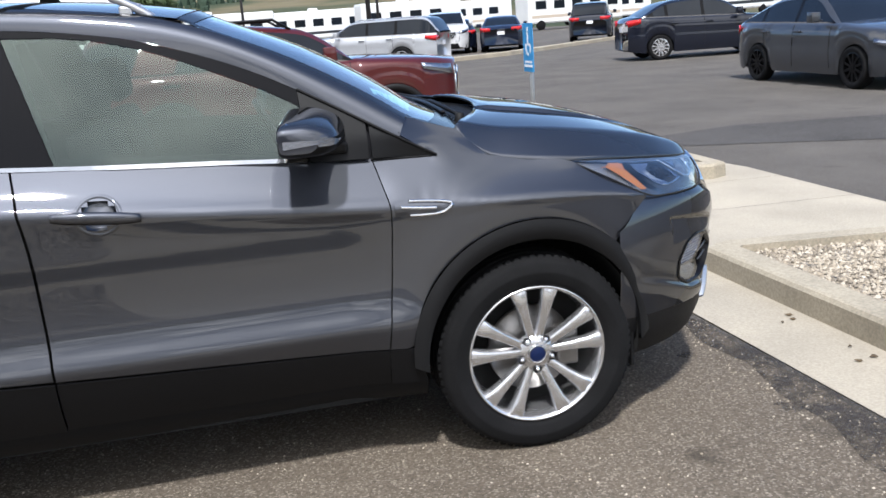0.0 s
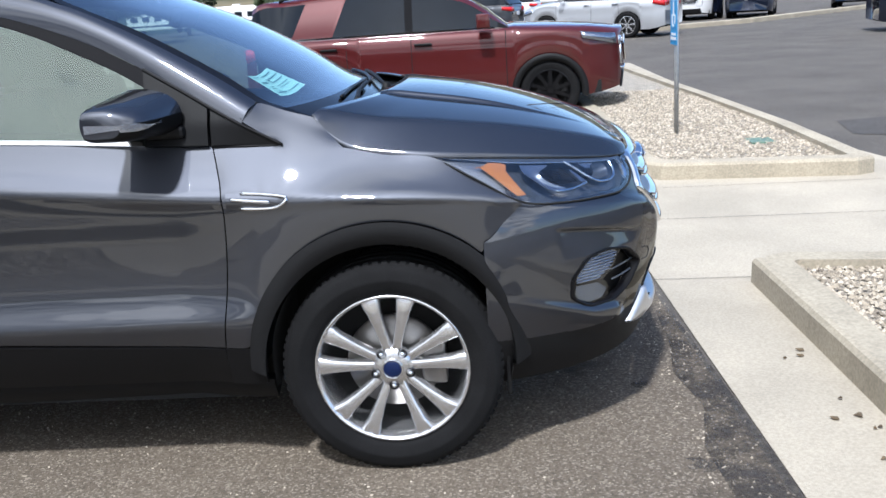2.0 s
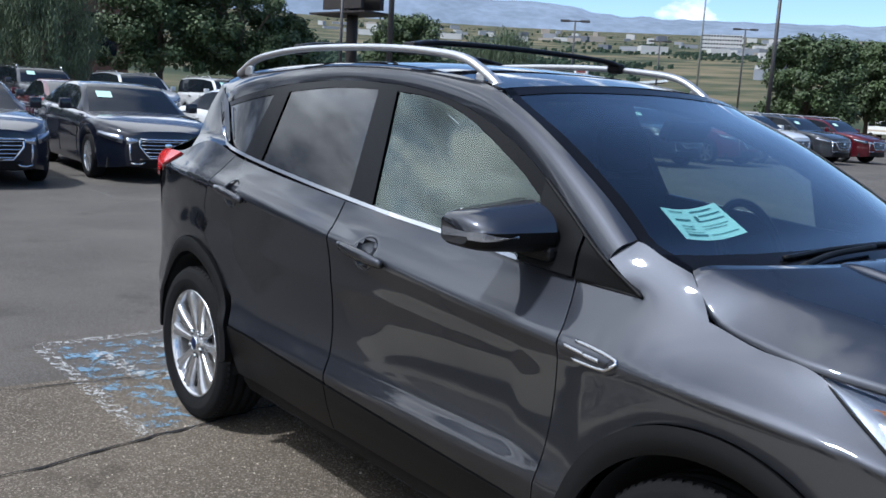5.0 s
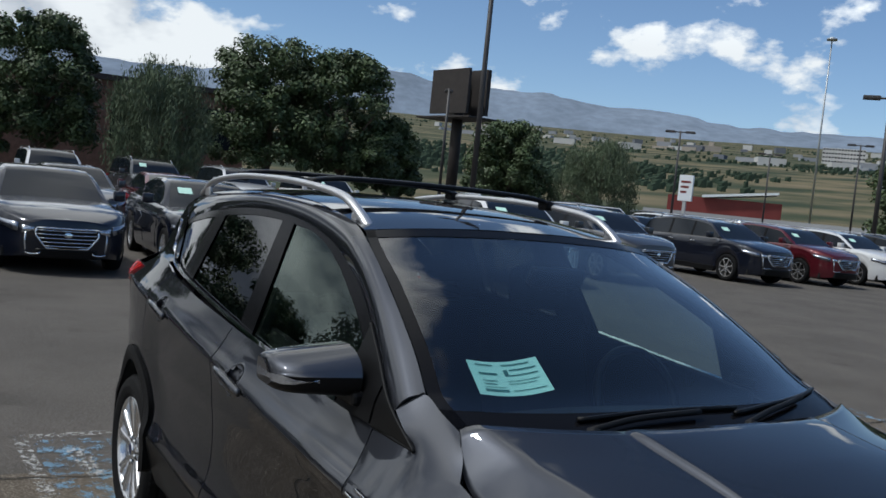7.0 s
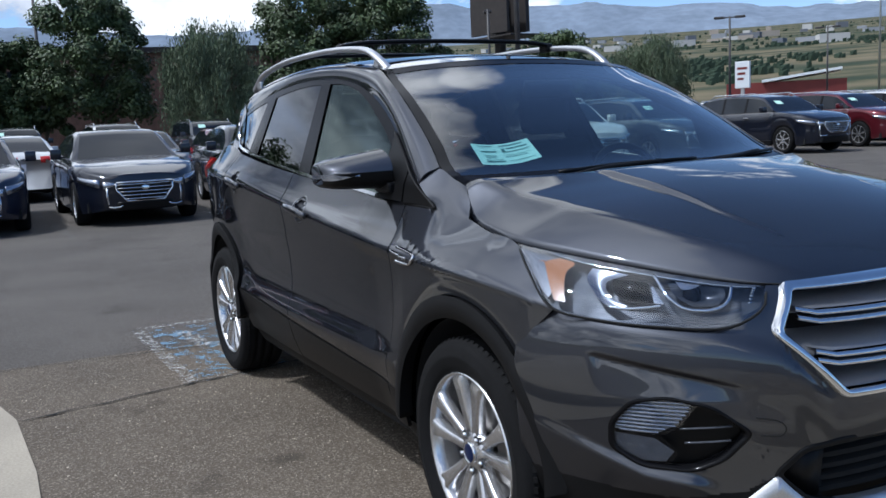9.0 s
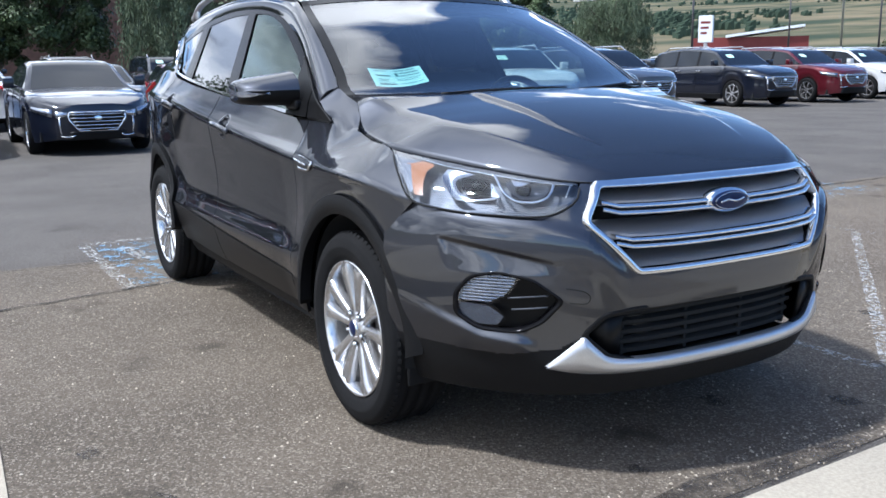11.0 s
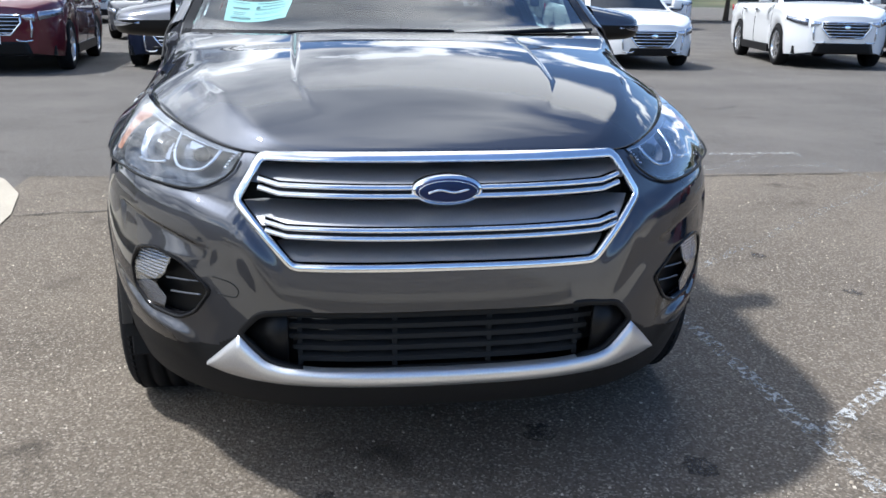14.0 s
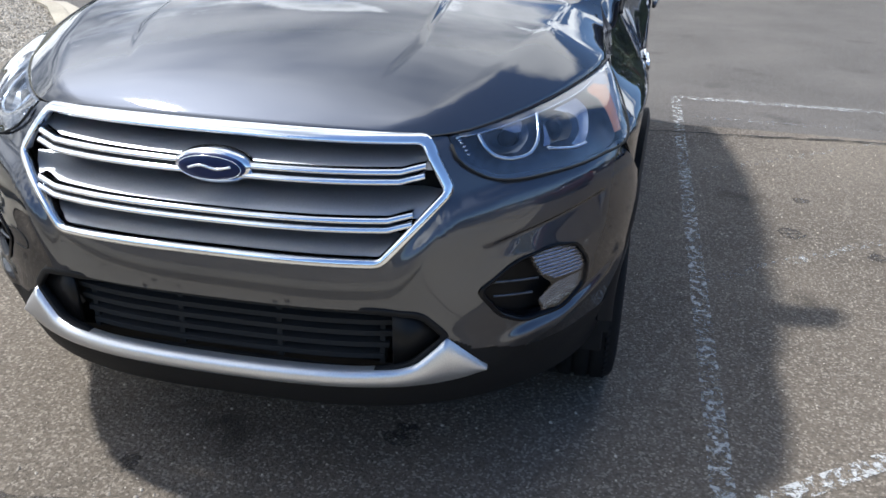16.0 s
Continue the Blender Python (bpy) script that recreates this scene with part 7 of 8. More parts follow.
def stains(name, color, thresh, scale, amount=1.0, soft=0.06):
    """Worn road paint: opaque in places, worn through to nothing elsewhere."""
    m = mat(name, color, rough=0.8, var=0.12, scale=3, fine=0.2, fine_scale=60)
    n, l = m.node_tree.nodes, m.node_tree.links
    p = n["Principled BSDF"]
    tc = next(k for k in n if k.type == "TEX_COORD")
    t = n.new("ShaderNodeTexNoise")
    t.inputs["Scale"].default_value, t.inputs["Detail"].default_value, t.inputs["Roughness"].default_value = scale, 9.0, 0.75
    l.new(tc.outputs["Object"], t.inputs["Vector"])
    r = n.new("ShaderNodeValToRGB")
    r.color_ramp.elements[0].position, r.color_ramp.elements[1].position = thresh, thresh + soft
    r.color_ramp.elements[1].color = (amount, amount, amount, 1)
    l.new(t.outputs["Fac"], r.inputs["Fac"])
    l.new(r.outputs["Color"], p.inputs["Alpha"])
    return m


M_WPAINT = stains("worn white road paint", (0.46, 0.46, 0.44), 0.50, 30, 0.58)
M_WPAINT2 = stains("faded white road paint", (0.44, 0.44, 0.42), 0.54, 26, 0.45)
M_BPAINT = stains("worn blue road paint", (0.17, 0.30, 0.42), 0.51, 9, 0.6)
M_BPAINT2 = stains("faint blue road paint", (0.20, 0.33, 0.46), 0.53, 7, 0.6)


def line(a, b, w=0.032, m=None, label="worn white parking line on the asphalt", z=0.0085):
    k = max(2, int(math.dist(a, b) / 0.25))
    strip_mesh("parking_line", [(a[0] + (b[0] - a[0]) * i / k, a[1] + (b[1] - a[1]) * i / k) for i in range(k + 1)], w, z, m or M_WPAINT, label, "road marking")


# access aisle on the car's left: side lines, hatching, double rear line
line((1.00, 1.18), (-4.10, 1.22))
line((1.00, 3.90), (-4.05, 3.74), m=M_WPAINT2)
line((0.68, 1.20), (-1.35, 3.78), m=M_WPAINT)
line((-0.76, 1.22), (-2.86, 3.76), m=M_WPAINT2)
line((-2.20, 1.22), (-4.05, 3.45), m=M_WPAINT2)
line((-4.10, 1.22), (-4.12, 3.80), 0.05)
line((-3.52, 1.24), (-3.56, 3.80), 0.045, M_WPAINT2)
# blue wheelchair squares behind the stalls
for y0 in (-1.16, 4.62):
    y1 = y0 + (2.1 if y0 < 0 else 1.45)
    line((-4.12, y0 - 0.02), (-4.16, y1), 0.04)
    line((-4.12, y0), (-2.56, y0 + 0.02), 0.04)
    line((-2.56, y0), (-2.60, y1), 0.05, M_WPAINT2)
    sheet("blue_square", [(-4.05, y0 + 0.06), (-2.62, y0 + 0.06), (-2.62, y1), (-4.05, y1)], 0.0065, M_BPAINT if y0 < 0 else M_BPAINT2, "faded blue accessible parking square on the asphalt", "road marking")
    line((-3.85, y0 + 0.25), (-3.30, y0 + 0.30), 0.05, M_WPAINT, "worn white wheelchair symbol stroke", 0.0105)
    line((-3.35, y0 + 0.30), (-3.20, y0 + 0.75), 0.05, M_WPAINT, "worn white wheelchair symbol stroke", 0.0105)
    line((-3.85, y0 + 0.55), (-3.70, y0 + 0.95), 0.05, M_WPAINT, "worn white wheelchair symbol stroke", 0.0105)
# white stall lines of the far rows
for y in (-6.2, -3.2, -0.85, 1.5, 4.1, 7.3):
    line((-10.6, y), (-15.6, y - 0.1), 0.05, M_WPAINT2)


sheet("asphalt_patch", [(3.75, 5.95), (4.85, 6.2), (6.6, 5.8), (9.5, 5.2), (9.5, 2.6), (6.6, 3.6), (5.4, 4.2), (4.6, 4.62), (3.6, 5.1)][::-1], 0.0045, asphalt("dark sealed asphalt", (0.058, 0.053, 0.049), (0.10, 0.094, 0.088), 0.3), "darker sealed strip across the lane asphalt", "road")


def crack(pts, w, seed):
    rnd = random.Random(seed)
    res = []
    for a, b in zip(pts, pts[1:]):
        k = max(2, int(math.dist(a, b) / 0.07))
        for i in range(k):
            t = i / k
            res.append((a[0] + (b[0] - a[0]) * t + rnd.uniform(-0.016, 0.016), a[1] + (b[1] - a[1]) * t + rnd.uniform(-0.016, 0.016)))
    res.append(pts[-1])
    strip_mesh("crack", res, w, 0.0105, M_WELL, "dark open crack in the asphalt", "crack", jag=0.6)


crack([(-2.36, -1.98), (-2.50, -1.30), (-2.58, -0.80), (-2.75, 0.2), (-3.05, 1.1), (-3.20, 2.3), (-3.24, 3.6), (-3.15, 5.0), (-3.2, 7.5), (-3.3, 11.0)], 0.008, 3)
crack([(-3.52, -2.25), (-3.40, -1.32), (-3.30, -0.5)], 0.004, 4)
crack([(-7.3, 4.1), (-7.0, 4.4), (-7.3, 4.8)], 0.008, 6)
for k, (x, y, r) in enumerate(((0.62, -1.55, 0.05), (0.28, -1.62, 0.06), (-0.2, -1.75, 0.045), (0.55, 0.35, 0.06), (0.85, -0.30, 0.04), (0.80, 0.75, 0.06), (-1.4, 1.63, 0.07), (-1.2, 1.95, 0.05), (-1.9, 1.75, 0.05), (0.1, 1.9, 0.06), (-0.6, 2.1, 0.05), (0.35, 2.5, 0.07), (1.05, 0.1, 0.05), (0.95, -0.9, 0.06), (-3.0, 4.4, 0.10), (-2.6, 4.7, 0.09))):
    rnd = random.Random(k)
    n = 18
    sheet("oil_spot", [(x + r * (1 + rnd.uniform(-0.25, 0.25)) * math.cos(2 * math.pi * i / n), y + r * 0.8 * (1 + rnd.uniform(-0.25, 0.25)) * math.sin(2 * math.pi * i / n)) for i in range(n)], 0.0068, stains("oil stain", (0.045, 0.04, 0.036), 0.44, 34, 0.5) if k == 0 else bpy.data.materials["oil stain"], "dark dried oil spot on the asphalt", "stain")
sheet("damp_edge", [(1.225, -2.15), (1.16, -0.6), (1.10, 0.5), (1.03, 0.5), (1.02, 0.1), (0.98, -0.2), (1.03, -0.5), (0.97, -0.8), (0.99, -1.1), (0.92, -1.35), (0.95, -1.6), (0.88, -1.9), (0.92, -2.15)][::-1], 0.0072, stains("dark dirt", (0.036, 0.031, 0.027), 0.36, 7.0, 0.85, 0.25), "dark dirt washed along the gutter's edge", "stain")
# dry leaves and grit in the gutter
M_DRY = mat("dry leaf", (0.10, 0.072, 0.042), rough=0.9, var=0.3, scale=30)
rnd = random.Random(12)
for k in range(34):
    t = rnd.uniform(-2.0, 0.7)
    x, y = (1.50 - 0.055 * t + rnd.uniform(-0.28, 0.02) * abs(rnd.gauss(0, 0.5)), t)
    if k > 24:
        x, y = rnd.uniform(-3.4, -1.6), rnd.uniform(-2.6, -2.1)
    s, a, z = rnd.uniform(0.008, 0.020), rnd.uniform(0, 6.28), 0.0125 if k <= 24 else 0.125
    vs = [(x + s * math.cos(a + q) * (1 if i % 2 else 0.5), y + s * math.sin(a + q) * (1 if i % 2 else 0.5), z + 0.004 * (i % 3)) for i, q in enumerate((0, 1.2, 2.1, 3.1, 4.2, 5.2))]
    tagged(bm_part("dry_leaf", vs, [tuple(range(6))], M_DRY, smooth=False, solid=0.002), "small dry brown leaf on the concrete", "leaf", "litter on the concrete")


def parking_sign(x, y):
    sign = new("parking_sign")
    sign.location = (x, y, 0.08)
    v, f = tube([(0, 0, -0.1), (0, 0, 1.30)], 0.021, 8)
    bm_part("post", v, f, M_GALV, sign, "galvanised steel post")
    bm = bmesh.new()
    box(bm, (-0.028, -0.152, 0.83), (-0.022, 0.152, 1.30))
    part("sign_plate", bm, M_SIGNB, sign, "blue sign plate", bevel=0.002)
    for k, (y0, z0, y1, z1) in enumerate(((-0.02, 1.22, 0.02, 1.26), (-0.015, 1.10, 0.015, 1.21), (-0.07, 1.085, 0.02, 1.105), (-0.085, 1.02, -0.06, 1.10), (0.02, 1.00, 0.06, 1.04), (0.04, 1.03, 0.075, 1.10), (-0.02, 0.99, 0.03, 1.01), (-0.12, 0.875, 0.12, 0.900), (-0.10, 0.915, 0.10, 0.935))):
        bm = bmesh.new()
        box(bm, (-0.0315, y0, z0), (-0.0275, y1, z1))
        part("symbol_stroke", bm, M_SIGNW, sign)
    return tagged(sign, "blue accessible parking sign on a thin steel post", "sign")


parking_sign(1.99, 5.10)
bm = bmesh.new()
box(bm, (2.48, 4.34, 0.086), (2.68, 4.58, 0.105))
tagged(part("valve_box", bm, mat("green valve lid", (0.10, 0.16, 0.12), rough=0.6, var=0.2), smooth=False, bevel=0.004), "green plastic valve lid in the gravel", "valve box")

# ---- cars of the lot ----
build_car("suv", "dark red suv with black wheels and tinted rear windows", "car", dict(BIGSUV, wb=2.58, fo=0.82, ro=1.0, W=0.91, H=1.575, r=0.35, sill=0.27, nose=0.98, cowl=(-0.43, 1.085), top=(-1.08, 1.485), rear=(-3.12, 1.53), tail=(-3.52, 1.08), belt=1.07, deck=1.075, pillars=(-1.60, -2.74), body_pillar=0.24, slant=0.25, clad=True), M_RED, (0.95, 8.10), 0, rim_mat=M_GLOSSB, rim_spokes=10, rails="black")
ROW = "luxury cars nose-out along the lane"
build_car("sedan", "black luxury sedan with chrome grille nose-out in its bay", "car", SEDAN, M_BLACKP, (-12.75, 0.30), 0, group=ROW, rim_spokes=10)
build_car("sedan", "near-black luxury sedan with vertical chrome lamp strips", "car", SEDAN, M_DARKBLUE, (-12.75, -2.15), -2, group=ROW, rim_spokes=10, sheet_on=True)
build_car("sedan", "black luxury sedan with a price sheet in its windscreen", "car", SEDAN, M_BLACKP, (-13.1, 2.85), -3, group=ROW, rim_spokes=10, sheet_on=True)
build_car("sedan", "white luxury sedan with wide dark grille", "car", SEDAN, M_WHITEP, (-13.3, 5.70), -2, group=ROW, rim_spokes=9)
build_car("suv", "wine red luxury suv with a white dealer plate", "car", SUV, M_WINE, (-12.0, -4.75), 4, group=ROW, plate=True)
build_car("wagon", "dark teal wagon parked across the lane end", "car", dict(SUV, H=1.60), M_CHARCOAL, (-12.4, -9.6), -55, group=ROW, rails=True)
build_car("suv", "white luxury suv with silver multi-bar grille", "car", SUV, M_WHITEP, (-13.5, 9.55), -12, group=ROW, rails=True, sheet_on=True)
build_car("suv", "charcoal luxury suv with a white dealer plate", "car", SUV, M_CHARCOAL, (-14.3, 13.1), -4, group=ROW, rails=True, plate=True, sheet_on=True)
for y, m, lb in ((19.0, M_BLACKP, "black luxury suv with chrome window line and rails"), (22.6, M_WINE, "wine red luxury suv with chrome grille"), (26.0, M_WHITEP, "white luxury suv with a white dealer plate"), (29.4, M_CHARCOAL, "charcoal luxury suv with bright roof rails"), (32.8, M_WINE, "wine red luxury suv at the row's end")):
    build_car("suv", lb, "car", SUV, m, (-15.6 - (y - 19) * 0.10, y), -4, group=ROW, rails=True, plate=m is M_WHITEP, sheet_on=True)
# second row behind, seen over the first
BACK = "cars of the rows behind"
build_car("sedan", "silver sedan showing its red tail lights", "car", SEDAN, M_SILVER, (-23.0, -1.0), 180, group=BACK)
build_car("sedan", "dark sedan behind the black sedans", "car", SEDAN, M_CHARCOAL, (-20.5, 2.0), 0, group=BACK)
build_car("hatchback", "dark red hatchback showing its tail", "car", HATCH, M_WINE, (-24.5, 4.6), 176, group=BACK)
build_car("sedan", "black sedan in the second row", "car", SEDAN, M_BLACKP, (-20.8, -4.0), 0, group=BACK)
for k, (y, m) in enumerate(((-7.0, M_SILVER), (-3.6, M_WHITEP), (-0.4, M_BLACKP), (2.9, M_WHITEP), (6.2, M_CHARCOAL), (9.5, M_SILVER), (13.0, M_WHITEP))):
    build_car("suv", ("%s large suv in the row under the trees" % {M_SILVER: "silver", M_WHITEP: "white", M_BLACKP: "black", M_CHARCOAL: "charcoal"}[m]), "car", BIGSUV, m, (-30.5, y), 0, group=BACK, rails=True, sheet_on=k % 2 == 0)
# far rows down the lot: a few builds, copied
TPL = []
for nm, lb, sp, m in (("suv", "white suv far down the lot", SUV, M_WHITEP), ("sedan", "silver sedan far down the lot", SEDAN, M_SILVER), ("suv", "black suv far down the lot", BIGSUV, M_BLACKP), ("sedan", "dark blue sedan far down the lot", SEDAN, M_DARKBLUE), ("hatchback", "charcoal hatchback far down the lot", HATCH, M_CHARCOAL), ("suv", "red suv far down the lot", SUV, M_RED)):
    TPL.append(build_car(nm, lb, "car", sp, m, (-27.0 - 0.3 * len(TPL), 19.0 + 3.0 * len(TPL)), 2, group="far rows"))
rnd = random.Random(8)
for row, (rx, ry, n) in enumerate(((-35, 24, 11), (-46, 32, 13), (-57, 42, 13), (-68, 50, 12))):
    for k in range(n):
        if rnd.random() < 0.12:
            continue
        t = rnd.choice(TPL)
        x, y = rx - 0.15 * k, ry + 2.95 * k + rnd.uniform(-0.2, 0.2)
        copy_thing(t, pose(x, y, 0, 0, 0, rnd.choice((2, 182)) + rnd.uniform(-2, 2)))
# across the lane on the other side
build_car("sedan", "black sports sedan with bright multi-spoke wheels", "car", dict(SEDAN, ro=0.84, H=1.56, belt=1.06, cowl=(-0.50, 1.05), nose=0.80, deck=1.14, tail=(-3.42, 1.14), top=(-1.25, 1.50), rear=(-2.5, 1.53)), M_BLACKP, (13.4, 19.9), -9, rim_spokes=12)
build_car("hatchback", "dark grey hatchback with black and silver wheels", "car", HATCH, M_CHARCOAL, (9.15, 8.65), -91, rim_mat=M_GLOSSB, rim_spokes=10)
ACROSS = "cars behind the far kerb"
build_car("wagon", "silver crossover wagon with black lower trim", "car", dict(SUV, wb=2.67, H=1.60), M_SILVER, (2.35, 26.6), 150, group=ACROSS, rails=True)
build_car("suv", "white suv parked near the light pole", "car", SUV, M_WHITEP, (-1.5, 40.0), 168, group=ACROSS)
build_car("suv", "white pickup-nosed suv facing the lane", "car", BIGSUV, M_WHITEP, (8.2, 35.5), -104, group=ACROSS)
build_car("sedan", "black sedan showing its tail and plate", "car", SEDAN, M_DARKBLUE, (11.4, 37.6), 72, group=ACROSS)
build_car("hatchback", "dark blue hatchback beside the black sedan", "car", HATCH, M_DARKBLUE, (9.4, 38.6), 76, group=ACROSS)
build_car("suv", "black suv with red tail lights and plate", "car", BIGSUV, M_BLACKP, (17.0, 40.6), 66, group=ACROSS)
build_car("sedan", "white sedan beyond the black suv", "car", SEDAN, M_WHITEP, (21.5, 40.5), 60, group=ACROSS)
build_car("suv", "dark suv behind the silver crossover", "car", SUV, M_CHARCOAL, (-2.5, 33.0), 160, group=ACROSS)
kerb = [(2.0, 25.4), (6.0, 28.0), (9.2, 29.6), (17.0, 37.4), (30.0, 52.0)]
strip = [(x, y) for x, y in kerb]
poly = kerb + [(x - 0.25, y + 0.3) for x, y in reversed(kerb)]
extrude_outline("kerb_3", poly, -0.02, 0.15, M_CONC, "pale concrete kerb across the lane", "kerb", bevel=0.02)

# ---- trees, poles, buildings and the valley ----
def tree(name, x, y, height, spread, label, leaf, seed, trunk_h=0.28, n_leaf=33000, droop=0.0, leaf_size=0.092):
    """Tapered trunk with limbs and a crown of many small leaf cards in uneven clumps."""
    rnd = random.Random(seed)
    t = new(name)
    t.location = (x, y, sheet_z(x, y))
    vs, fs = tube([(0, 0, -0.1), (0.05, 0.02, height * 0.15), (0.0, 0.1, height * 0.4), (0.1, 0.0, height * 0.72)], height * 0.03, 9, height * 0.008)
    tips = []
    for k in range(11):
        a = 2 * math.pi * k / 11 + rnd.uniform(-0.3, 0.3)
        z0 = height * rnd.uniform(0.20, 0.55)
        r = spread * rnd.uniform(0.45, 0.85)
        z1 = min(height * 0.9, z0 + height * rnd.uniform(0.10, 0.38))
        v2, f2 = tube([(0.03, 0.05, z0), (r * 0.5 * math.cos(a), r * 0.5 * math.sin(a), (z0 + z1) / 2 + 0.1), (r * math.cos(a), r * math.sin(a), z1)], height * 0.012, 6, height * 0.003)
        o = len(vs)
        vs += v2
        fs += [tuple(i + o for i in f) for f in f2]
        tips.append((r * math.cos(a), r * math.sin(a), z1))
    bm_part("trunk", vs, fs, M_BARK, t, "brown trunk and limbs")
    clumps = []
    for k in range(120):
        a, q = rnd.uniform(0, 6.28), rnd.uniform(0, 1) ** 0.5
        h = rnd.uniform(trunk_h, 0.97)
        rad = spread * (1 - ((h - 0.50) / 0.56) ** 2) ** 0.5 if abs(h - 0.50) < 0.56 else 0.1
        clumps.append((q * rad * math.cos(a) * 0.95, q * rad * math.sin(a) * 0.95, h * height, rnd.uniform(0.10, 0.22) * spread))
    clumps += [(p[0], p[1], p[2], spread * 0.18) for p in tips]
    g = np.random.default_rng(seed)
    c = np.array(clumps)[g.integers(0, len(clumps), n_leaf)]
    d = g.normal(size=(n_leaf, 3))
    d /= np.linalg.norm(d, axis=1)[:, None]
    p = c[:, :3] + d * (c[:, 3] * g.uniform(0.15, 1.0, n_leaf) ** 0.6 * 1.3)[:, None] * np.array([1.0, 1.0, 0.8])
    p[:, 2] -= droop * g.random(n_leaf) * 1.2
    nrm = d + np.stack([g.uniform(-0.8, 0.8, n_leaf), g.uniform(-0.8, 0.8, n_leaf), g.uniform(-0.1, 1.0, n_leaf)], 1)
    nrm /= np.linalg.norm(nrm, axis=1)[:, None]
    u = np.cross(nrm, g.normal(size=(n_leaf, 3)))
    u /= np.linalg.norm(u, axis=1)[:, None]
    w = np.cross(nrm, u)
    s = (leaf_size * g.uniform(0.6, 1.35, n_leaf))[:, None]
    if droop:
        w = w * 0.4 + np.array([0, 0, -1.0])
        w /= np.linalg.norm(w, axis=1)[:, None]
        u = u * 0.45
    quad = np.stack([p - w * s, p + u * s * 0.6 + nrm * s * 0.12, p + w * s, p - u * s * 0.6 + nrm * s * 0.12], 1).reshape(-1, 3)
    vs, fs = quad.tolist(), np.arange(n_leaf * 4).reshape(-1, 4).tolist()
    bm_part("crown", vs, fs, leaf, t, "dense green crown", smooth=False)
    return tagged(t, label, "tree", "trees along the lot")


def at_az(az, d):
    """The place at that bearing and distance from the stall's front."""
    return 1.6 + d * math.cos(radians(az)), -1.9 + d * math.sin(radians(az))


for az, d, h, s, lab, leaf, seed, droop in (
        (172.8, 46, 7.9, 3.0, "large dark green ash tree behind the cars", M_LEAF, 1, 0.0),
        (176.6, 47, 6.0, 2.2, "dark green tree beside the brick building", M_LEAF, 12, 0.0),
        (180.8, 47, 7.4, 2.8, "dark green shade tree by the building", M_LEAF, 13, 0.0),
        (165.9, 42, 6.4, 2.4, "grey-green willow tree with drooping sprays", M_LEAF2, 2, 1.0),
        (159.6, 45, 8.2, 3.1, "large dark green ash tree behind the cars", M_LEAF, 3, 0.0),
        (155.0, 46, 8.0, 2.9, "broad dark green ash tree near the billboard", M_LEAF, 4, 0.0),
        (152.2, 48, 5.2, 1.8, "low dark green tree under the billboard", M_LEAF, 14, 0.0),
        (144.6, 56, 6.3, 2.7, "round dark green tree beyond the light pole", M_LEAF, 5, 0.0),
        (139.2, 58, 6.0, 2.9, "grey-green willow tree beyond the car rows", M_LEAF2, 6, 0.6),
        (120.8, 52, 5.9, 2.6, "green tree behind the suv row", M_LEAF, 7, 0.0),
        (117.4, 60, 6.2, 2.6, "green tree at the slope's edge", M_LEAF, 8, 0.0),
        (114.3, 58, 7.0, 3.1, "broad green tree at the slope's edge", M_LEAF, 9, 0.0),
        (109.8, 75, 6.0, 2.6, "green tree above the valley", M_LEAF, 10, 0.0),
        (104.0, 80, 5.4, 2.4, "green tree beyond the motorhomes", M_LEAF, 11, 0.0),
        (96.0, 78, 5.0, 2.2, "green tree beyond the motorhomes", M_LEAF, 15, 0.0),
        (192.5, 44, 10.3, 3.5, "broad green tree across the drive", M_LEAF, 18, 0.0),
        (198.5, 41, 8.6, 3.0, "green tree across the drive", M_LEAF, 19, 0.0),
        (206.5, 40, 12.3, 4.0, "broad green tree across the drive", M_LEAF, 16, 0.0),
        (214.0, 43, 9.2, 3.4, "green tree across the drive", M_LEAF, 17, 0.0)):
    x, y = at_az(az, d)
    tree("tree", x, y, h, s, lab, leaf, seed, droop=droop)


def lamp_pole(az, d, h, label, heads=1, r=0.11, turn=0.0):
    x, y = at_az(az, d)
    p = new("street_lamp")
    p.matrix_world = pose(x, y, sheet_z(x, y), 0, 0, turn)
    v, f = tube([(0, 0, -0.2), (0, 0, 0.75)], 0.30, 14)
    bm_part("footing", v, f, M_CONC, p, "round concrete footing")
    v, f = tube([(0, 0, 0.7), (0, 0, h)], r, 10, r * 0.7)
    bm_part("pole", v, f, M_POLE, p)
    for s in ((-1, 1) if heads == 2 else (1,)):
        v, f = tube([(0, 0, h - 0.1), (s * 0.5, 0, h - 0.08)], 0.05, 6)
        arm = bm_part("arm", v, f, M_POLE, p)
        bm = bmesh.new()
        box(bm, (s * 0.75 - 0.36, -0.25, h - 0.16), (s * 0.75 + 0.36, 0.25, h))
        part("lamp_head", bm, M_POLE, p, bevel=0.03)
    return tagged(p, label, "street lamp", "lot light poles")


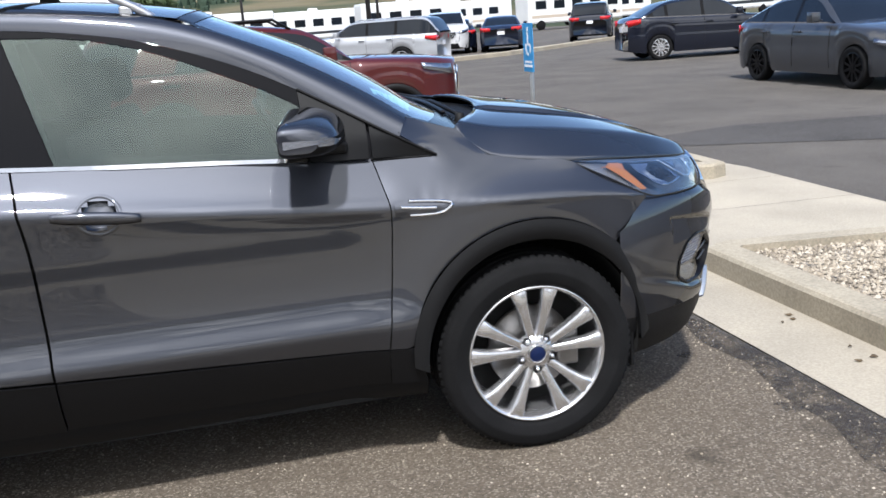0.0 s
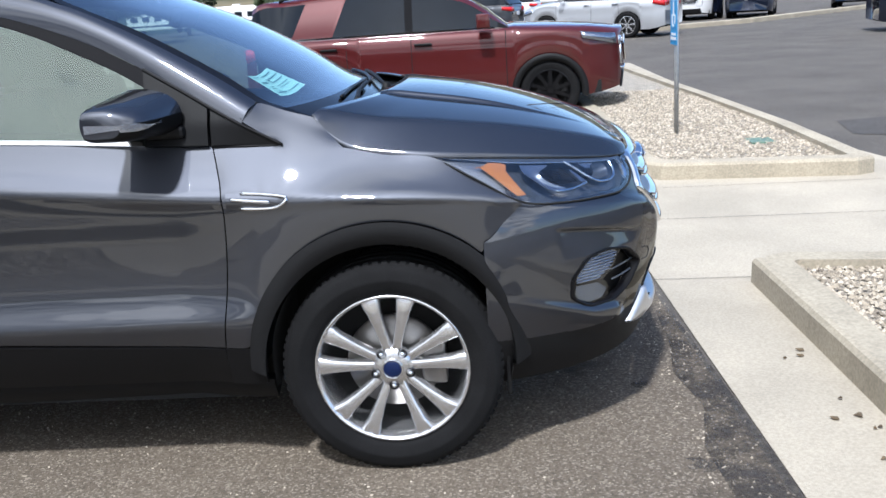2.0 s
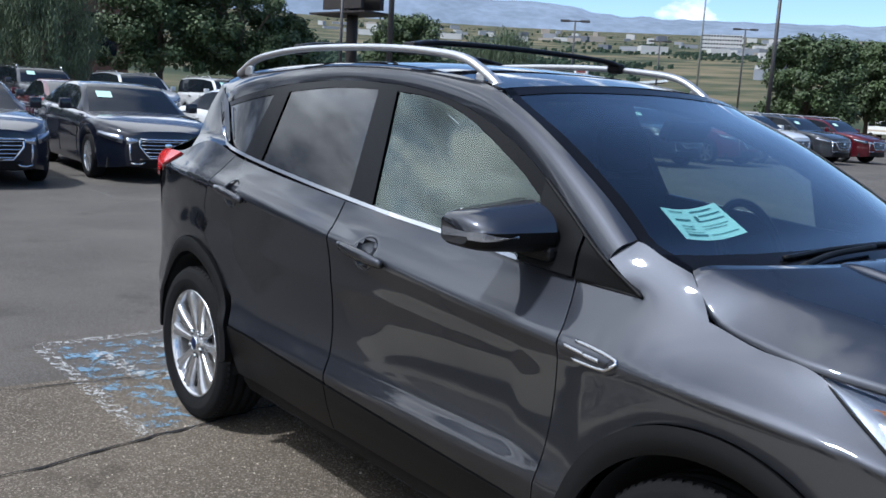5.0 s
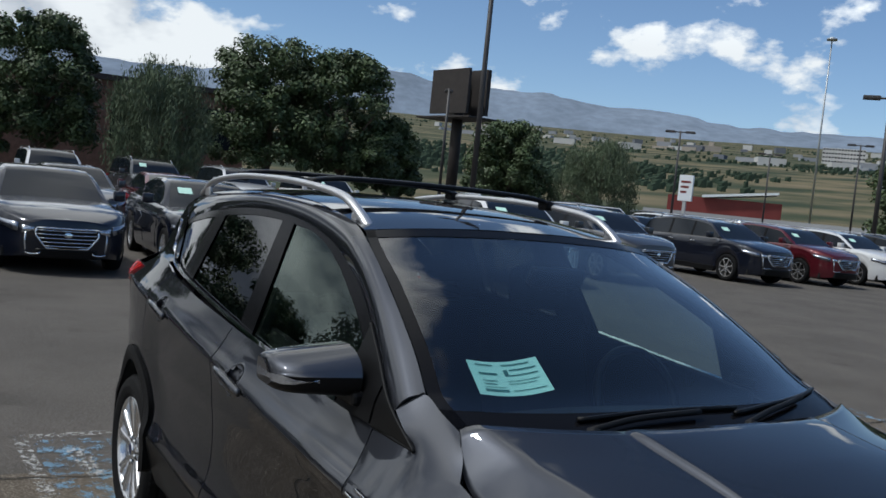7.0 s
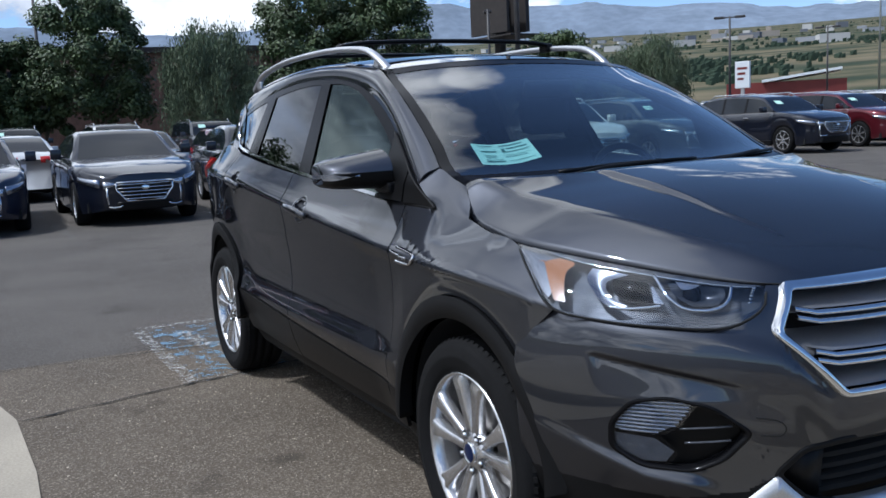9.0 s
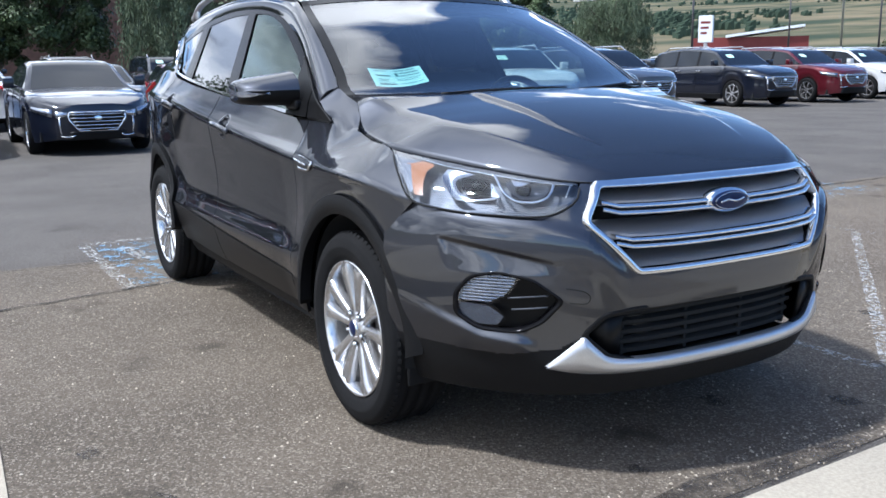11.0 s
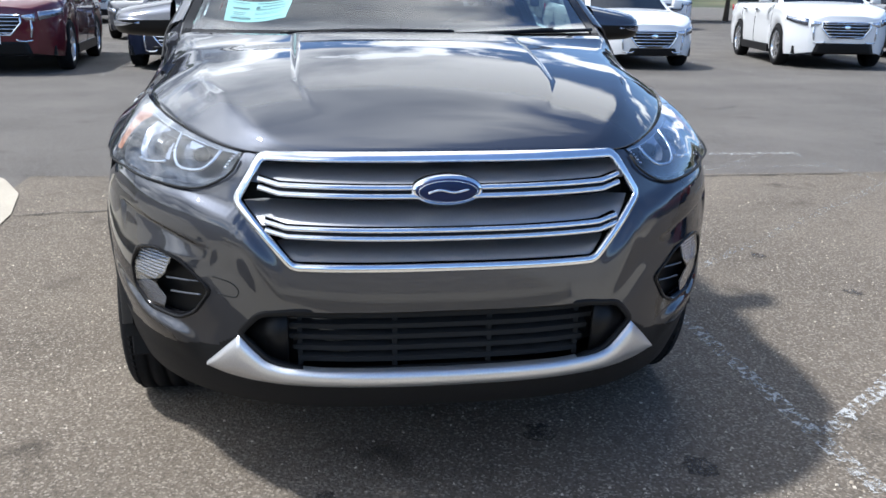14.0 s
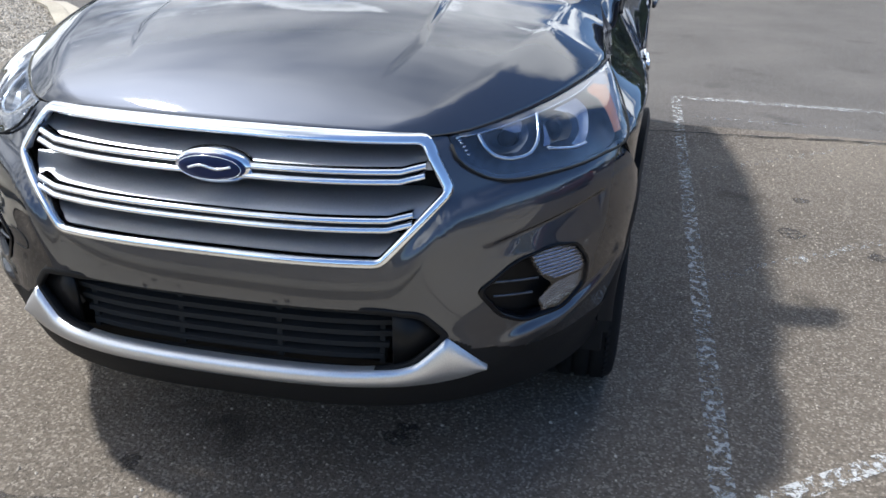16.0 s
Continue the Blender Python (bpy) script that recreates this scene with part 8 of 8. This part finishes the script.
lamp_pole(146.7, 26, 9.6, "tall dark lot light pole on a concrete footing", 2, 0.088)
lamp_pole(123.0, 44, 7.7, "tall dark lot light pole behind the suv row", 2, 0.11, 35)
lamp_pole(134.3, 72, 8.1, "dark light pole with a twin lamp head", 2, 0.10, 40)
lamp_pole(129.0, 95, 8.6, "dark light pole far down the lot", 2, 0.10, 40)
lamp_pole(148.7, 58, 8.2, "dark light pole before the billboard", 1, 0.11, 150)
lamp_pole(203.4, 30, 9.3, "dark light pole across the drive", 1, 0.11, 110)
lamp_pole(175.5, 52, 9.4, "dark light pole above the trees", 1, 0.10)
lamp_pole(124.2, 90, 9.6, "dark light pole far down the lot", 2, 0.10, 40)
lamp_pole(114.0, 84, 9.5, "dark light pole at the slope's edge", 1, 0.10)
lamp_pole(84.7, 40, 9.0, "dark light pole between the parked cars", 1, 0.12)
lamp_pole(83.0, 62, 9.0, "dark light pole by the motorhomes", 1, 0.11)
lamp_pole(91.2, 66, 8.5, "dark light pole by the motorhomes", 1, 0.11)
x, y = at_az(126.4, 165)
mast = new("high_mast_light")
mast.location = (x, y, sheet_z(x, y))
v, f = tube([(0, 0, -1), (0, 0, 33)], 0.20, 10, 0.10)
bm_part("mast", v, f, M_GALV, mast, "tall grey steel mast")
v, f = lathe([(0.2, 32.7), (0.85, 32.8), (0.85, 33.1), (0.2, 33.3)], 12, "z")
bm_part("lamp_ring", v, f, M_GALV, mast)
tagged(mast, "very tall grey high-mast road light", "street lamp")


def billboard(az, d):
    x, y = at_az(az, d)
    b = new("billboard")
    b.matrix_world = pose(x, y, sheet_z(x, y), 0, 0, az + 90 - 52)
    v, f = tube([(0, 0, -0.5), (0, 0, 9.8)], 0.38, 12)
    bm_part("column", v, f, M_BILL, b, "rust-brown steel column")
    for nm, lo, hi in (("panel", (-2.1, -0.75, 6.95), (2.1, -0.55, 10.0)), ("panel", (-2.0, 0.75, 6.95), (2.0, 0.95, 9.9)), ("catwalk", (-2.9, -1.4, 6.62), (2.9, 1.4, 6.74))):
        bm = bmesh.new()
        box(bm, lo, hi)
        part(nm, bm, M_BILL, b, bevel=0.02)
    for k in range(9):
        bm = bmesh.new()
        box(bm, (-2.05 + 0.5 * k, -0.90, 6.95), (-1.97 + 0.5 * k, -0.75, 10.0))
        part("rib", bm, M_BILL, b)
    for k in range(4):
        bm = bmesh.new()
        box(bm, (-2.1, -0.86, 7.2 + 0.8 * k), (2.1, -0.76, 7.28 + 0.8 * k))
        part("rail", bm, M_BILL, b)
    return tagged(b, "dark back of a steel billboard on a column", "billboard")


billboard(148.0, 62)


def block(name, lo, hi, m, label, category, at, turn, bands=0, roof=None):
    """A plain far building with window bands set into its faces."""
    b = new(name)
    b.matrix_world = pose(at[0], at[1], sheet_z(*at), 0, 0, turn)
    bm = bmesh.new()
    box(bm, lo, hi)
    part("wall", bm, m, b)
    hgt = hi[2] - max(lo[2], 0)
    for k in range(bands):
        z = max(lo[2], 0) + hgt * (k + 0.45) / bands
        n = max(3, int((hi[0] - lo[0]) / 4))
        for i in range(min(n, 14)):
            x0 = lo[0] + (hi[0] - lo[0]) * (i + 0.15) / min(n, 14)
            x1 = lo[0] + (hi[0] - lo[0]) * (i + 0.85) / min(n, 14)
            bm = bmesh.new()
            box(bm, (x0, lo[1] - 0.05, z), (x1, lo[1] + 0.1, z + hgt / bands * 0.4))
            part("window", bm, M_FARGLASS, b)
    if roof:
        bm = bmesh.new()
        box(bm, (lo[0] - 0.4, lo[1] - 0.4, hi[2] + 0.003), (hi[0] + 0.4, hi[1] + 0.4, hi[2] + 0.35))
        part("roof", bm, roof, b)
    return tagged(b, label, category)


x, y = at_az(171.5, 62)
block("brick_building", (-11.5, 0, -0.5), (11.5, 8, 6.6), M_BRICKD, "low brown brick building behind the trees", "building", (x, y), 81.5, 1, M_BILL)
x, y = at_az(131.2, 118)
rb = block("red_building", (-7.0, 0, -2), (6.6, 8, 4.9), M_REDROOF, "low red building with a pale sloping roof", "building", (x, y), 41, 0)
bm = bmesh.new()
box(bm, (-4.4, -0.6, -0.15), (4.6, 8.6, 0.15), Matrix.Translation((1.5, 0, 5.55)) @ Matrix.Rotation(radians(-7), 4, "Y"))
part("roof", bm, M_SIGNW, rb)
x, y = at_az(133.6, 84)
sg = new("roadside_sign")
sg.matrix_world = pose(x, y, sheet_z(x, y), 0, 0, 30)
bm = bmesh.new()
box(bm, (-0.14, -0.14, -0.5), (0.14, 0.14, 3.0))
part("sign_post", bm, M_FARB, sg)
bm = bmesh.new()
box(bm, (-0.62, -0.2, 3.0), (0.62, 0.2, 5.3))
part("sign_face", bm, M_SIGNW, sg, bevel=0.03)
for k in range(3):
    bm = bmesh.new()
    box(bm, (-0.42, -0.212, 4.6 - 0.45 * k), (0.42 - 0.15 * k, -0.202, 4.8 - 0.45 * k))
    part("writing_bar", bm, M_REDROOF, sg)
tagged(sg, "white roadside sign with red writing bars", "sign")
x0, y0 = at_az(136.0, 100)
x1, y1 = at_az(118.0, 105)
L = math.hypot(x1 - x0, y1 - y0)
fw = new("boundary_wall")
fw.matrix_world = pose(x0, y0, sheet_z(x0, y0) + 0.4, 0, 0, math.degrees(math.atan2(y1 - y0, x1 - x0)))
bm = bmesh.new()
box(bm, (0, -0.15, -3.0), (L, 0.15, 1.9))
part("panel_wall", bm, M_FARB, fw)
tagged(fw, "long pale boundary wall below the lot", "wall", kind="structure")


def motorhome(x, y, turn, length, label, stripe):
    r = new("motorhome")
    r.matrix_world = pose(x, y, sheet_z(x, y), 0, 0, turn)
    bm = bmesh.new()
    box(bm, (0, -1.25, 0.55), (length, 1.25, 3.25))
    part("body", bm, M_RVW, r, bevel=0.16)
    bm = bmesh.new()
    box(bm, (0.3, -1.262, 1.0), (length - 0.3, -1.245, 1.25))
    part("stripe", bm, stripe, r)
    n = int(length / 1.9)
    for k in range(n):
        bm = bmesh.new()
        box(bm, (0.7 + k * 1.8, -1.268, 1.75), (1.75 + k * 1.8, -1.24, 2.45))
        part("window", bm, M_FARGLASS, r, bevel=0.02)
    for x2 in (1.2, length - 1.6):
        for yy in (-1.15, 1.15):
            v, f = lathe([(0.001, -0.12), (0.38, -0.12), (0.42, -0.08), (0.42, 0.08), (0.38, 0.12), (0.001, 0.12)], 18)
            bm_part("wheel", [(p[0] + x2, p[1] + yy, p[2] + 0.42) for p in v], f, M_TYRE, r)
    bm = bmesh.new()
    box(bm, (length * 0.4, -0.5, 3.25), (length * 0.4 + 0.9, 0.5, 3.5))
    part("roof_unit", bm, M_RVW, r, bevel=0.08)
    return tagged(r, label, "motorhome", "motorhomes in the next lot")


for k, (x, y, t, ln) in enumerate(((-52, 128, -6, 9.5), (-7, 78, 4, 10.0), (10, 76, 6, 9.0), (24, 74, 10, 9.5), (38, 70, 18, 9.0), (-66, 132, -4, 9.5), (3, 90, 0, 10.0), (18, 92, 4, 10.5), (-40, 126, -3, 9.5), (33, 88, 10, 10.0), (-20, 96, -3, 9.0), (46, 80, 14, 9.5))):
    motorhome(x, y, t, ln, "large white motorhome with dark windows" if k % 3 else "white and tan motorhome with dark windows", M_RVT if k % 2 else M_CHARCOAL)

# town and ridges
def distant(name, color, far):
    """Distant backdrop surface; far is the share of blue-grey haze painted into its colour."""
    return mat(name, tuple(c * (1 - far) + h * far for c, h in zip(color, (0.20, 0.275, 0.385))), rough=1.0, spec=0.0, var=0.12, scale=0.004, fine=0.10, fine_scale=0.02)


# the last number is how much haze each base colour carries
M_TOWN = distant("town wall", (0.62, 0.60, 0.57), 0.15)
M_RIDGE = distant("haze-tinted mountain slope", (0.16, 0.14, 0.11), 0.62)
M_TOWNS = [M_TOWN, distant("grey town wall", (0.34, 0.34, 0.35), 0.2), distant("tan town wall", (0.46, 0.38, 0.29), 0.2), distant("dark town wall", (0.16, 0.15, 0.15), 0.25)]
TOWN_LABEL = {0: "pale", 1: "grey", 2: "tan", 3: "dark"}
rnd = random.Random(21)
for k in range(270):
    az, d = rnd.choice((rnd.uniform(96, 126), rnd.uniform(98, 122), rnd.uniform(105, 150))), rnd.uniform(0, 1)
    d = 420 * math.exp(1.85 * d) if az < 122 else 1000 * math.exp(d)
    x, y = at_az(az, d)
    w, h, q = rnd.uniform(10, 40), rnd.uniform(3, 9) * (0.6 + d / 2600), rnd.choice((0, 0, 0, 1, 1, 2, 3))
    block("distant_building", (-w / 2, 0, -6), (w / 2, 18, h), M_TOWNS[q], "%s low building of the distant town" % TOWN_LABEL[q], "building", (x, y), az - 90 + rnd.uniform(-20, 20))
for az, d, w, h in ((103.5, 1150, 60, 27), (106.2, 1300, 44, 33), (108.0, 1220, 52, 24), (110.4, 1500, 46, 36), (113.0, 1450, 40, 26), (125.0, 1500, 60, 24)):
    x, y = at_az(az, d)
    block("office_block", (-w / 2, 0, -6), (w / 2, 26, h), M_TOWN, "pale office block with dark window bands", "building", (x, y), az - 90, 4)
vs, fs = [], []
rnd = random.Random(5)
for k in range(3600):
    az, d = rnd.choice((rnd.uniform(92, 168), rnd.uniform(92, 168), rnd.uniform(94, 128))), 240 * math.exp(rnd.uniform(0, 2.55))
    x, y = at_az(az, d)
    if noise.noise((x * 0.0042, y * 0.0042, 3.0)) < 0.06 + rnd.uniform(-0.25, 0.25):
        continue
    z = sheet_z(x, y)
    for q in range(4):
        px, py = x + rnd.gauss(0, 9 + d * 0.006), y + rnd.gauss(0, 5)
        s = rnd.uniform(1.0, 2.5) * (1 + d / 4000)
        o = len(vs)
        vs += [(px - s, py, z - 2), (px, py - s, z - 2), (px + s, py, z - 2), (px, py + s, z - 2), (px - s * 0.7, py - s * 0.5, z + s * 0.9), (px + s * 0.6, py + s * 0.3, z + s * 1.25), (px + s * 0.5, py - s * 0.7, z + s * 0.8)]
        fs += [tuple(o + i for i in t) for t in ((0, 1, 4), (1, 2, 6), (1, 6, 4), (2, 3, 5), (2, 5, 6), (3, 0, 4), (3, 4, 5), (4, 6, 5))]
# a little haze is mixed into the woods' green as well
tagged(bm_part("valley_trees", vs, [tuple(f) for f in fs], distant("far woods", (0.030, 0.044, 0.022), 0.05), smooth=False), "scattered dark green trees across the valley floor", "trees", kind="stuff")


def ridge(name, d, profile, m, label):
    vs, fs = [], []
    az0, az1 = profile[0][0], profile[-1][0]
    n = 260
    for i in range(n + 1):
        a = az0 + (az1 - az0) * i / n
        e = smooth_interp(a, profile) + 0.14 * noise.noise((a * 0.9, d * 0.01, 0)) + 0.08 * noise.noise((a * 2.6, 2.0, 0)) + 0.03 * noise.noise((a * 7.0, 5.0, 0))
        for q, k in ((1.0, 1.0), (0.965, 0.62), (0.93, 0.28), (0.88, -0.3)):
            x, y = at_az(a, d * q)
            base = sheet_z(x, y)
            top = d * math.tan(radians(e)) + 1.4
            vs.append((x, y, base + (top - base) * k + (12 * noise.noise((a * 2.3, k * 3, 4.0)) if 0 < k < 1 else 0)))
    fs = [(i * 4 + c, (i + 1) * 4 + c, (i + 1) * 4 + c + 1, i * 4 + c + 1) for i in range(n) for c in range(3)]
    return tagged(bm_part(name, vs, fs, m), label, "mountains", kind="structure")


# the range's blue is air haze put into its base colour
ridge("backdrop_ridge", 4600, [(60, 5.2), (90, 5.3), (105, 5.4), (118, 5.45), (124, 5.5), (128.4, 5.55), (132.1, 5.66), (133.5, 5.96), (135.2, 6.16), (136.6, 6.26), (138.6, 6.15), (140.4, 6.34), (142.2, 6.70), (144.0, 6.66), (147.2, 6.74), (149.6, 6.72), (151.4, 7.15), (156, 6.9), (162.9, 6.05), (165.4, 5.9), (168.1, 5.8), (174, 6.2), (182, 6.4), (195, 6.2), (215, 6.0)], M_RIDGE, "mountain range on the horizon, its colour blued with haze")
